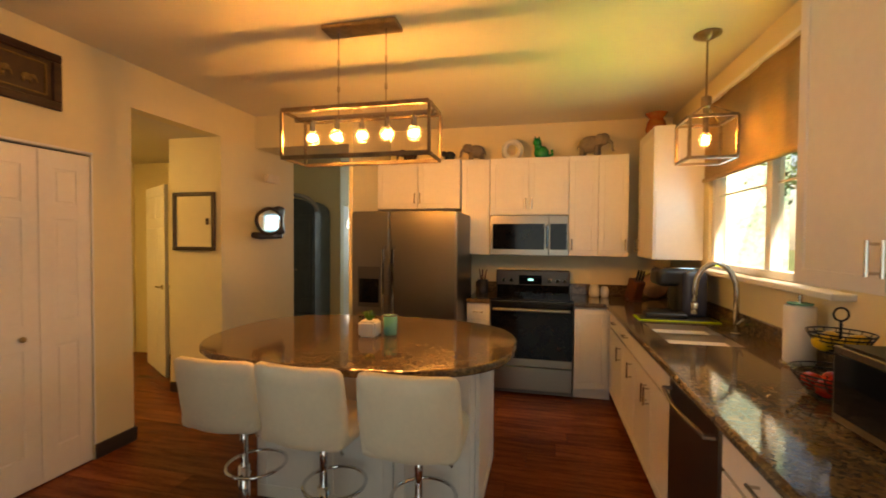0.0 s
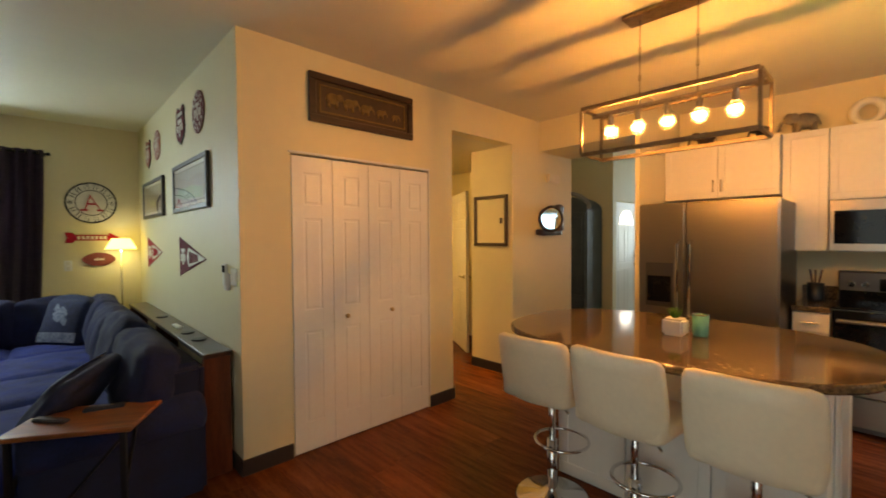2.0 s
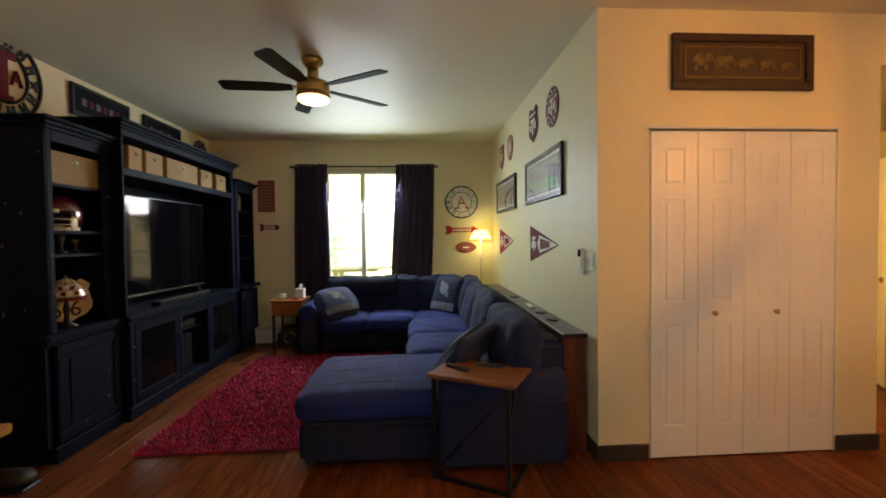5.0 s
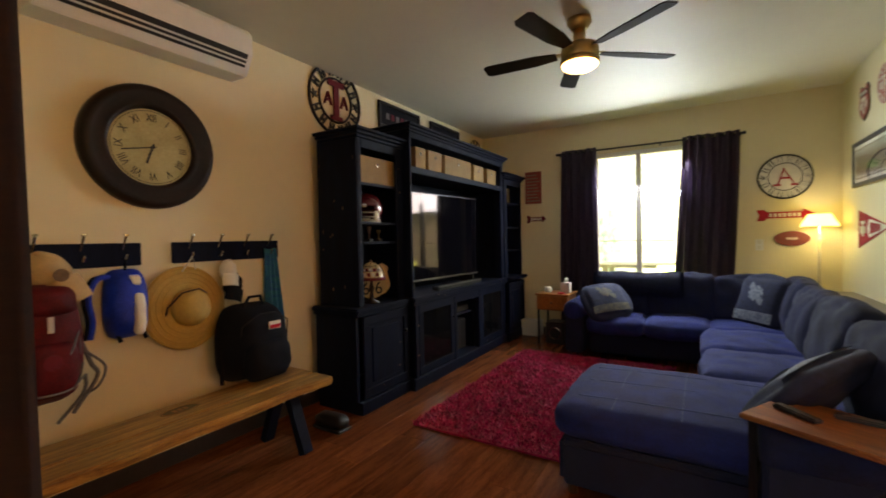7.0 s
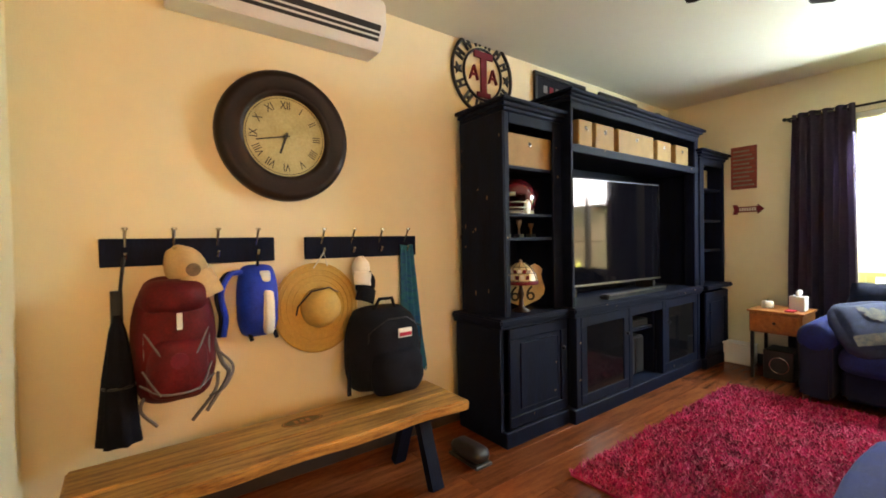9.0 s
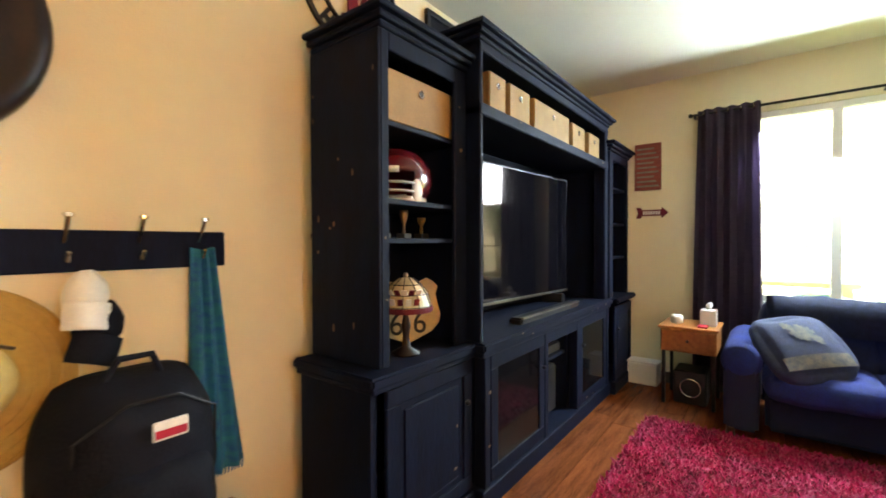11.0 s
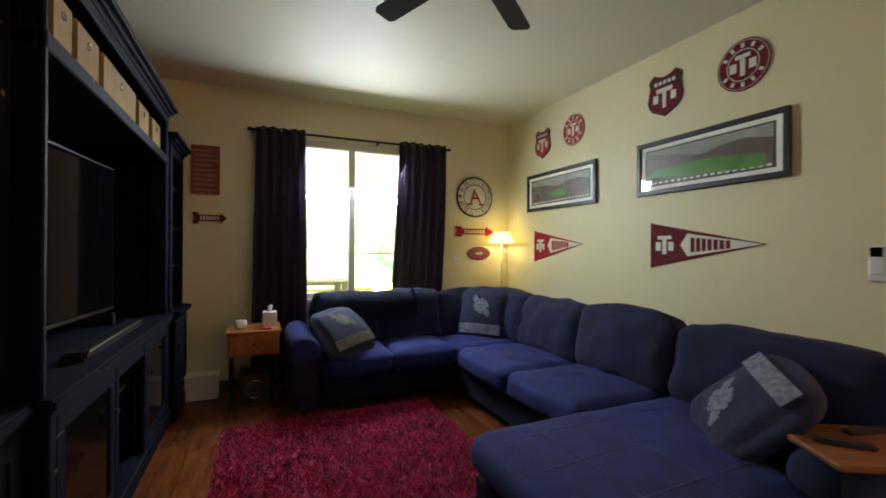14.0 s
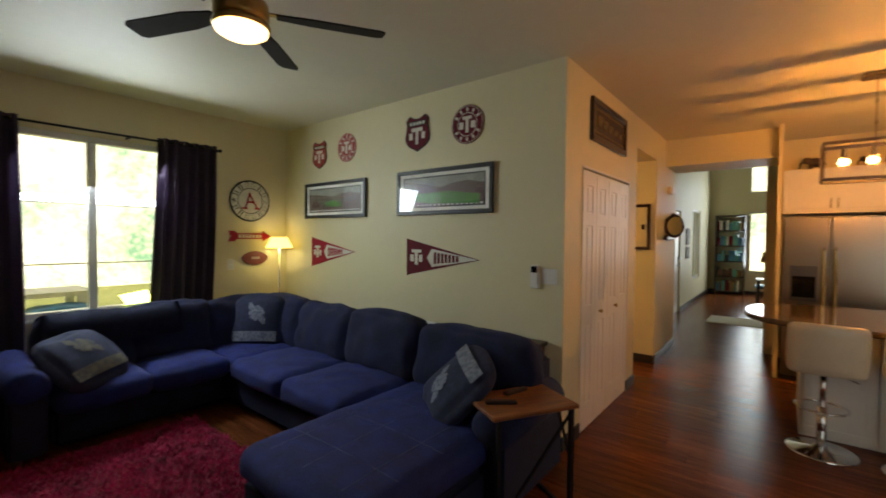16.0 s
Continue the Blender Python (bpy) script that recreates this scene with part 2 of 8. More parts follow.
NAVYPACK = mat("black_canvas", (0.006, 0.007, 0.012), 0.75, vary=0.2, scale=12, bump=0.25, bump_scale=90)
TEAL = mat("teal_scarf", (0.002, 0.075, 0.26), 0.75, second=(0.004, 0.17, 0.22), scale=14, stretch=(1, 1, 3), bump=0.25, bump_scale=90)
NAVYPACK.node_tree.nodes["Principled BSDF"].inputs["Specular IOR Level"].default_value = 0.12
CLOCKRIM = mat("dark_walnut_rim", (0.018, 0.008, 0.006), 0.42, second=(0.008, 0.004, 0.003), scale=7)
PLANK.node_tree.nodes["Principled BSDF"].inputs["Specular IOR Level"].default_value = 0.10
for m_ in (CLOCKRIM, REDPACK, BLUEPACK, CEIL):
    m_.node_tree.nodes["Principled BSDF"].inputs["Specular IOR Level"].default_value = 0.25
GREYSTRAP = mat("grey_webbing", (0.14, 0.13, 0.13), 0.8, vary=0.1)
ARMOIRE = mat("slate_blue_paint", (0.075, 0.105, 0.135), 0.5, vary=0.1, scale=6)
LAWN = mat("lawn", (0.17, 0.20, 0.07), 0.9, second=(0.11, 0.15, 0.04), scale=0.6)
# backdrop colours emit, so that the views outside look daylit; the last is dimmer
BACKDROP = mat("glowing_pale_backdrop", (0.92, 0.95, 0.80), 0.9, second=(0.13, 0.34, 0.24), scale=0.55, emit=1.0)
BACKDROPG = mat("glowing_blue_green_backdrop", (0.07, 0.25, 0.60), 0.9, second=(0.06, 0.24, 0.16), scale=0.5, emit=0.45)
BACKDROPD = mat("glowing_dim_green_backdrop", (0.30, 0.42, 0.16), 0.9, second=(0.10, 0.16, 0.05), scale=0.3, emit=0.5)
LEAF = mat("leaf", (0.10, 0.20, 0.03), 0.6, vary=0.3, scale=3)
BARK = mat("bark", (0.12, 0.08, 0.05), 0.9, vary=0.2, scale=10)
GREYSTONE = mat("grey_carved_stone", (0.23, 0.19, 0.14), 0.6, vary=0.15, scale=18)
GREENGLAZE = mat("green_glaze", (0.0, 0.20, 0.045), 0.15, vary=0.15, scale=12, coat=0.5)
AMBERGLASS = mat("amber_art_glass", (0.35, 0.06, 0.02), 0.1, second=(0.42, 0.20, 0.06), scale=18, coat=0.5)
TEALCUP = mat("teal_enamel", (0.10, 0.36, 0.30), 0.25, vary=0.05)
PLANTGREEN = mat("succulent_green", (0.07, 0.20, 0.02), 0.5, vary=0.2, scale=20)
LEMON = mat("lemon_peel", (0.65, 0.42, 0.02), 0.45, vary=0.08, bump=0.1, bump_scale=120)
APPLE = mat("apple_red", (0.40, 0.02, 0.012), 0.25, vary=0.25, scale=10)
LIME = mat("lime_silicone", (0.42, 0.60, 0.0), 0.4, vary=0.05)
STAINED = mat("leaded_glass", (0.62, 0.52, 0.32), 0.2, vary=0.1, scale=20)
EXTERIOR = mat("exterior_stucco", (0.55, 0.45, 0.33), 0.8, vary=0.06, scale=4)
BLUETHING = mat("blue_cover", (0.03, 0.20, 0.34), 0.5, vary=0.1)


# ---- builders ----
def link_mesh(name, bm, m, smooth=False):
    me = bpy.data.meshes.new(name)
    bm.to_mesh(me)
    bm.free()
    me.materials.append(m)
    if smooth:
        for p in me.polygons:
            p.use_smooth = True
    return new(name, me)


def part(name, bm, m, parent=None, label="", smooth=False):
    """One mesh object under a thing or under a part."""
    ob = link_mesh(name, bm, m, smooth)
    if parent is not None:
        ob.parent = parent
    return tagged(ob, label)


def thing(name, loc, label, category, group="", rz=0, kind=""):
    ob = new(name)
    ob.empty_display_size = 0.1
    ob.matrix_basis = pose(*loc, 0, 0, rz)
    return tagged(ob, label, category, group, kind)


def box(x0, x1, y0, y1, z0, z1, bevel=0.0, bm=None, seg=1):
    own = bmesh.new()
    bmesh.ops.create_cube(own, size=1.0)
    for v in own.verts:
        v.co = (x0 + (v.co.x + 0.5) * (x1 - x0), y0 + (v.co.y + 0.5) * (y1 - y0), z0 + (v.co.z + 0.5) * (z1 - z0))
    if bevel:
        bmesh.ops.bevel(own, geom=own.edges[:], offset=bevel, segments=seg, affect="EDGES")
    return merge(bm, own) if bm is not None else own


def merge(bm, other):
    me = bpy.data.meshes.new("tmp")
    other.to_mesh(me)
    other.free()
    bm.from_mesh(me)
    bpy.data.meshes.remove(me)
    return bm


def moved(bm, m):
    bmesh.ops.transform(bm, matrix=m, verts=bm.verts[:])
    return bm


def lathe(profile, n=24, m=None, close=False):
    """Turns a profile of (radius, height) round z."""
    bm = bmesh.new()
    rings = []
    for r, z in profile:
        rings.append([bm.verts.new((r * math.cos(2 * math.pi * i / n), r * math.sin(2 * math.pi * i / n), z)) for i in range(n)])
    pairs = list(zip(rings, rings[1:])) + ([(rings[-1], rings[0])] if close else [])
    for a, b in pairs:
        for i in range(n):
            bm.faces.new((a[i], a[(i + 1) % n], b[(i + 1) % n], b[i]))
    if not close:
        bm.faces.new(rings[0][::-1])
        bm.faces.new(rings[-1])
    bmesh.ops.recalc_face_normals(bm, faces=bm.faces[:])
    return moved(bm, m) if m is not None else bm


def cyl(r, z0, z1, n=20, m=None, bevel=0.0):
    if bevel:
        return lathe([(r - bevel, z0), (r, z0 + bevel), (r, z1 - bevel), (r - bevel, z1)], n, m)
    return lathe([(r, z0), (r, z1)], n, m)


def ring(r, t, n=40, k=8, m=None):
    return lathe([(r + t * math.cos(2 * math.pi * j / k), t * math.sin(2 * math.pi * j / k)) for j in range(k)], n, m, close=True)


def ball(r, n=16, m=None, sx=1, sy=1, sz=1):
    bm = bmesh.new()
    bmesh.ops.create_uvsphere(bm, u_segments=n, v_segments=max(8, n * 3 // 4), radius=r)
    for v in bm.verts:
        v.co = (v.co.x * sx, v.co.y * sy, v.co.z * sz)
    return moved(bm, m) if m is not None else bm


def tube(points, r, n=8, taper=None):
    """A round tube along points."""
    bm = bmesh.new()
    pts = [Vector(p) for p in points]
    rings = []
    side = None
    for i, p in enumerate(pts):
        d = (pts[min(i + 1, len(pts) - 1)] - pts[max(i - 1, 0)]).normalized()
        if side is None:
            side = d.orthogonal().normalized()
        side = (side - d * side.dot(d)).normalized()
        up = d.cross(side)
        rr = r if taper is None else r + (taper - r) * i / (len(pts) - 1)
        rings.append([bm.verts.new(p + (side * math.cos(2 * math.pi * k / n) + up * math.sin(2 * math.pi * k / n)) * rr) for k in range(n)])
    for a, b in zip(rings, rings[1:]):
        for k in range(n):
            bm.faces.new((a[k], a[(k + 1) % n], b[(k + 1) % n], b[k]))
    bm.faces.new(rings[0][::-1])
    bm.faces.new(rings[-1])
    bmesh.ops.recalc_face_normals(bm, faces=bm.faces[:])
    return bm


def bar(a, b, w, h=None):
    """A straight square bar from a to b."""
    a, b = Vector(a), Vector(b)
    m = Matrix.Translation((a + b) / 2) @ (b - a).to_track_quat("Z", "Y").to_matrix().to_4x4()
    l = (b - a).length / 2
    h = h or w
    return moved(box(-w / 2, w / 2, -h / 2, h / 2, -l, l), m)


def prism(outline, y0, y1, bevel=0.0):
    """An outline in (x, z), given depth along y."""
    bm = bmesh.new()
    f = bm.faces.new([bm.verts.new((x, y0, z)) for x, z in outline])
    ext = bmesh.ops.extrude_face_region(bm, geom=[f])
    for v in ext["geom"]:
        if isinstance(v, bmesh.types.BMVert):
            v.co.y = y1
    bmesh.ops.recalc_face_normals(bm, faces=bm.faces[:])
    if bevel:
        bmesh.ops.bevel(bm, geom=bm.edges[:], offset=bevel, segments=2, affect="EDGES")
    return bm


def soft(x0, x1, y0, y1, z0, z1, r=0.06, puff=0.03, wrinkle=0.006, n=12, seed=0):
    """A stuffed cushion: a rounded box with swelling faces and slight wrinkles."""
    bm = bmesh.new()
    bmesh.ops.create_cube(bm, size=2.0)
    bmesh.ops.subdivide_edges(bm, edges=bm.edges[:], cuts=n, use_grid_fill=True)
    h = Vector(((x1 - x0) / 2, (y1 - y0) / 2, (z1 - z0) / 2))
    c = Vector(((x0 + x1) / 2, (y0 + y1) / 2, (z0 + z1) / 2))
    rr = min(r, h.x * 0.98, h.y * 0.98, h.z * 0.98)
    for v in bm.verts:
        u = v.co.copy()
        p = Vector((u.x * h.x, u.y * h.y, u.z * h.z))
        q = Vector([max(-h[i] + rr, min(h[i] - rr, p[i])) for i in range(3)])
        d = p - q
        if d.length > 1e-6:
            p = q + d.normalized() * min(rr, d.length)
        f = [(1 - u[(i + 1) % 3] ** 2) * (1 - u[(i + 2) % 3] ** 2) for i in range(3)]
        for i in range(3):
            if abs(u[i]) > 0.99:
                p[i] += math.copysign(puff * f[i], u[i])
        p += noise.noise_vector((p + c) * 7 + Vector((seed * 3.1, 0, 0))) * wrinkle
        v.co = p + c
    bmesh.ops.recalc_face_normals(bm, faces=bm.faces[:])
    return bm


def word(text, size, m, mt, parent, depth=0.002, name="lettering", align="CENTER"):
    cu = bpy.data.curves.new(name, "FONT")
    cu.body, cu.size, cu.extrude, cu.align_x, cu.align_y = text, size, depth, align, "CENTER"
    tmp = bpy.data.objects.new(name, cu)
    me = bpy.data.meshes.new_from_object(tmp)
    bpy.data.objects.remove(tmp)
    bpy.data.curves.remove(cu)
    me.materials.clear()
    me.materials.append(mt)
    ob = new(name, me)
    ob.matrix_basis = m
    if parent is not None:
        ob.parent = parent
    return ob


def structure(name, bm, m, label="", category="", smooth=False):
    return tagged(link_mesh(name, bm, m, smooth), label, category, kind="structure")


def panel_door(w, h, t, rows, cols, rail=0.11, groove=0.0045):
    """A moulded door leaf, x across, y thick, z up, with raised fields in sunk panels on both faces. rows: heights from the bottom."""
    bm = box(0, w, -t / 2 + groove, t / 2 - groove, 0, h)
    rails = (0.20, 0.15, 0.095, 0.11) if len(rows) == 3 else (rail,) * (len(rows) + 1)
    unit_h = (h - sum(rails)) / sum(rows)
    cw = (w - rail * (cols + 1)) / cols
    z, bands = 0.0, []
    for i, r_h in enumerate(rails):
        box(0, w, -t / 2, t / 2, z, z + r_h, 0.003, bm)
        z += r_h
        if i < len(rows):
            bands.append((z, z + rows[i] * unit_h))
            z += rows[i] * unit_h
    for c in range(cols + 1):
        x = c * (cw + rail)
        box(x, x + rail, -t / 2 - 0.0005, t / 2 + 0.0005, 0.001, h - 0.001, 0.003, bm)
    for z0, z1 in bands:
        for c in range(cols):
            x = rail + c * (cw + rail)
            for sgn in (-1, 1):
                box(x + 0.014, x + cw - 0.014, min(0, sgn * (t / 2 - 0.001)), max(0, sgn * (t / 2 - 0.001)), z0 + 0.014, z1 - 0.014, 0.0035, bm)
    return bm


# ---- structure ----
H = 2.735
WX, EX = -3.48, 4.17          # west and east walls
TY, BY, NY = -3.87, 4.05, -2.12   # wall behind the media cabinet, kitchen's back wall, wall of the nook
LX = 1.95                     # east end of the living room
T = 0.12


def wall(name, segs, label="cream painted plaster wall"):
    bm = bmesh.new()
    for s in segs:
        box(*s, bm=bm)
    return structure(name, bm, PAINT, label, "wall")


structure("floor", box(WX - T, EX + T, TY - T, 11.6, -0.12, -0.016), SUBFLOOR, "dark subfloor under the laminate planks", "floor")
bmc = box(WX - T, EX + T, TY - T, 4.3, H, H + 0.1)
structure("ceiling", bmc, CEIL, "smooth white painted ceiling with a satin sheen", "ceiling")
# unseen roof and eaves, added so that no sun patches reach the rooms
structure("roof", box(WX - 1.0, EX + 1.0, TY - 0.9, 11.8, 4.6, 4.75), EXTERIOR, "plain unseen roof slab, added to keep sun patches out", "roof")
structure("eaves", box(WX - 0.9, WX - T, TY - 0.9, 4.3, H + 0.12, H + 0.2), EXTERIOR, "unseen eaves board outside the west wall, added to keep sun out", "roof")
# west wall with the sliding window
WY0, WY1, WZ0, WZ1 = -2.34, -0.98, 0.80, 2.33
wall("wall_west", [(WX - T, WX, TY - T, WY0, 0, H), (WX - T, WX, WY1, T, 0, H), (WX - T, WX, WY0, WY1, 0, WZ0), (WX - T, WX, WY0, WY1, WZ1, H)])
wall("wall_media", [(WX, LX + T, TY - T, TY, 0, H)])
wall("wall_couch", [(WX, 0, 0, T, 0, H)])
# wall of the double closet, with its opening and the hall opening
CY0, CY1, CZ = 0.325, 1.525, 2.02
OY0, OY1, OZ = 1.815, 2.70, 2.42
wall("wall_closet", [(-T, 0, T, CY0, 0, H), (-T, 0, CY0, CY1, CZ, H), (-T, 0, CY1, OY0, 0, H), (-T, 0, OY0, OY1, OZ, H), (-T, 0, OY1, 3.88, 0, H)])
wall("wall_closet_back", [(-0.72, -0.62, T, 1.70, 0, H), (-0.62, -T, 1.70, 1.815, 0, OZ)])
wall("wall_alcove", [(-0.58, -T, OY1, OY1 + T, 0, OZ), (-0.58, -0.48, OY1 + T, 3.76, 0, OZ), (-0.72, -T, 1.70, 1.80, OZ, H)])
structure("alcove_ceiling", box(-2.3, -T, 1.70, 3.76, OZ, OZ + 0.05), CEIL, "low painted ceiling of the side hall", "ceiling")
wall("wall_alcove_end", [(-2.3, -2.2, 0.9, 3.76, 0, OZ), (-2.2, -0.72, 0.9, 1.0, 0, OZ)])
structure("linen_ceiling", box(-2.2, -0.72, 0.9, 1.70, OZ, OZ + 0.05), CEIL, "plain painted ceiling", "ceiling")
# soffit between kitchen and front hall
wall("wall_header", [(0, 1.125, 3.19, 3.88, 2.41, H)])
wall("wall_fridge_end", [(1.125, 1.165, 3.02, 4.17, 0, H)])
wall("wall_kitchen_back", [(1.165, EX, BY, BY + T, 0, H)])
# kitchen's east wall with the window over the sink
KY0, KY1, KZ0, KZ1 = 1.52, 3.05, 1.27, 2.50
wall("wall_kitchen_east", [(EX, EX + T, NY, KY0, 0, H), (EX, EX + T, KY1, BY + T, 0, H), (EX, EX + T, KY0, KY1, 0, KZ0), (EX, EX + T, KY0, KY1, KZ1, H)])
# wall of the nook with the glass door, and the living room's east end
wall("wall_nook", [(LX, 2.05, NY - T, NY, 0, H), (4.0, EX + T, NY - T, NY, 0, H), (2.05, 4.0, NY - T, NY, 2.08, H)])
wall("wall_living_east", [(LX, LX + T, TY - T, NY - T, 0, H)])
# front hall and front room
wall("wall_front_west", [(-0.57, -0.45, 6.0, 6.12, 0, 4.5), (-0.57, -0.45, 6.12, 7.02, 2.06, 4.5), (-0.57, -0.45, 7.02, 8.5, 0, 4.5), (-0.57, -0.45, 8.5, 9.6, 0, 0.55), (-0.57, -0.45, 8.5, 9.6, 2.2, 4.5), (-0.57, -0.45, 9.6, 11.5, 0, 4.5)], "pale painted wall of the front room")
wall("wall_front_alcove", [(-2.4, -0.57, 6.0, 6.12, 0, 4.5), (-2.4, -2.28, 3.0, 6.0, 0, 4.5), (-2.28, -T, 3.76, 3.88, 0, 4.5)], "olive painted wall of the front hall")
wall("wall_front_far", [(-0.57, 0.45, 11.4, 11.52, 0, 4.5), (0.45, 1.6, 11.4, 11.52, 0, 0.6), (0.45, 1.6, 11.4, 11.52, 2.25, 2.75), (0.45, 1.6, 11.4, 11.52, 3.6, 4.5), (1.6, 4.4, 11.4, 11.52, 0, 4.5)], "pale painted far wall of the front room")
wall("wall_front_east", [(4.29, 4.41, 4.17, 11.52, 0, 4.5), (1.0, 4.3, 4.17, 4.29, 0, 4.5), (-0.1, 1.1, 3.76, 3.88, H, 4.5)], "pale painted wall of the front room")
structure("front_ceiling", box(-2.4, 4.41, 3.88, 11.52, 4.5, 4.58), CEIL, "high painted ceiling of the front room", "ceiling")


def baseboard(segs, m=DARKBASE, label="dark stained baseboard"):
    bm = bmesh.new()
    for s in segs:
        box(*s, 0.003, bm)
    return structure("baseboard", bm, m, label, "baseboard")


baseboard([(0, 0.014, -0.014, CY0 - 0.01, 0, 0.10), (0, 0.014, CY1 + 0.01, OY0, 0, 0.10), (-T, 0.014, OY0, OY0 + 0.014, 0, 0.10), (-0.58, 0.0, OY1 - 0.014, OY1, 0, 0.10), (0, 0.014, OY1, 3.89, 0, 0.10)])
baseboard([(WX, 0, -0.014, 0, 0, 0.10), (WX, WX + 0.014, -0.9, -0.014, 0, 0.10), (WX, WX + 0.014, TY, -0.9, 0, 0.10), (WX, LX, TY, TY + 0.014, 0, 0.10), (LX - 0.014, LX, TY, NY - T, 0, 0.10)])
baseboard([(-0.45, -0.436, 7.06, 11.4, 0, 0.10), (-0.45, 1.6, 11.386, 11.4, 0, 0.10), (1.111, 1.125, 3.01, 4.17, 0, 0.10)])

# outdoors
structure("ground", box(-90, 90, -90, 90, -0.4, -0.2), LAWN, "sunlit lawn outside the windows", "ground")


# boards with a glow of their own stand in for the daylit views
structure("backdrop", box(-16.2, -16, -30, 30, -0.2, 14), BACKDROP, "glowing board in place of the overexposed yard and foliage", "backdrop")
structure("backdrop", box(16, 16.2, -20, 22, -0.2, 14), BACKDROPG, "glowing blue and green board in place of the view past the sink", "backdrop")
structure("backdrop", box(-14, 14, 22, 22.2, -0.2, 14), BACKDROP, "glowing pale board in place of the overexposed street", "backdrop")
structure("backdrop", box(-14, 14, -14.2, -14, -0.2, 12), BACKDROPD, "dimly glowing green board in place of the yard past the glass door", "backdrop")


# ---- windows ----
def slider_window(name, m, w, h, grid, label, mull=0.5):
    """A white vinyl window in x (across) and z (up), its outside towards +y; two sashes side by side."""
    e = tagged(new(name), label, "window", kind="structure")
    e.matrix_basis = m
    f = bmesh.new()
    for s in ((0, w, 0, 0.05), (0, w, h - 0.05, h)):
        box(s[0], s[1], 0.02, 0.10, s[2], s[3], 0.004, f)
    for x in (0, w - 0.05):
        box(x, x + 0.05, 0.022, 0.098, 0.05, h - 0.05, 0.004, f)
    part("window_frame", f, PLASTICW, e)
    part("mullion", box(w * mull - 0.03, w * mull + 0.03, 0.018, 0.09, 0.05, h - 0.05, 0.004), PLASTICW, e)
    for a, b in ((0.05, w * mull - 0.03), (w * mull + 0.03, w - 0.05)):
        g = part("pane", box(a, b, 0.058, 0.062, 0.05, h - 0.05), GLASS, e)
        g.visible_shadow = False
        for z in grid:
            part("glazing_bar", box(a, b, 0.050, 0.056, z - 0.006, z + 0.006), OFFWHITE, e)
    return e


slider_window("window_1", pose(WX, WY0, WZ0, 0, 0, 90), WY1 - WY0, WZ1 - WZ0, (0.44, 0.95), "white vinyl sliding window with thin glazing bars", 0.38)
slider_window("window_2", pose(EX, KY1, KZ0, 0, 0, -90), KY1 - KY0, KZ1 - KZ0, (0.56,), "white vinyl window over the kitchen sink", 0.56)
slider_window("window_3", pose(0.45, 11.4, 0.6, 0, 0, 0), 1.15, 1.65, (), "bright window of the front room")
slider_window("window_4", pose(0.45, 11.4, 2.75, 0, 0, 0), 1.15, 0.85, (0.4,), "high transom window of the front room")
slider_window("window_5", pose(-0.45, 8.5, 0.55, 0, 0, 90), 1.1, 1.65, (), "bright side window of the front room")
gd = slider_window("glass_door_1", pose(2.05, NY - T - 0.06, 0.0, 0, 0, 0), 1.95, 2.08, (), "white framed sliding glass door behind a curtain")
tagged(gd, category="door")
structure("window_sill", box(EX - 0.09, EX + 0.02, KY0 - 0.10, KY1 + 0.03, KZ0 - 0.03, KZ0, 0.004), PLASTICW, "white painted window sill above the sink", "trim")
structure("window_sill", box(WX - 0.03, WX + 0.02, WY0, WY1, WZ0 - 0.02, WZ0, 0.003), PLASTICW, "white painted window sill behind the sofa", "trim")


def top_matrix(ob):
    m = ob.matrix_basis.copy()
    while ob.parent:
        ob = ob.parent
        m = ob.matrix_basis @ m
    return m


def put(name, bm, m, parent, label="", smooth=False):
    """A part whose mesh was built at its place in the world."""
    return part(name, moved(bm, top_matrix(parent).inverted()), m, parent, label, smooth)


# ---- kitchen ----
def shaker_door(x0, x1, z0, z1, y=0.0, rail=0.055):
    bm = box(x0, x1, y + 0.006, y + 0.02, z0, z1)
    if x1 - x0 > 0.16 and z1 - z0 > 0.2:
        for s in ((x0, x1, z0, z0 + rail), (x0, x1, z1 - rail, z1)):
            box(s[0], s[1], y, y + 0.01, s[2], s[3], 0.002, bm)
        for x in (x0, x1 - rail):
            box(x, x + rail, y + 0.0004, y + 0.0104, z0 + rail, z1 - rail, 0.002, bm)
    else:
        box(x0, x1, y, y + 0.012, z0, z1, 0.003, bm)
    return bm


def pull(x, z, length, upright, y=0.0):
    d = (0, 0, length / 2) if upright else (length / 2, 0, 0)
    bm = tube([(x - d[0], y - 0.03, z - d[2]), (x + d[0], y - 0.03, z + d[2])], 0.006)
    for s in (-0.8, 0.8):
        merge(bm, tube([(x + d[0] * s, y - 0.03, z + d[2] * s), (x + d[0] * s, y + 0.002, z + d[2] * s)], 0.005, 6))
    return bm


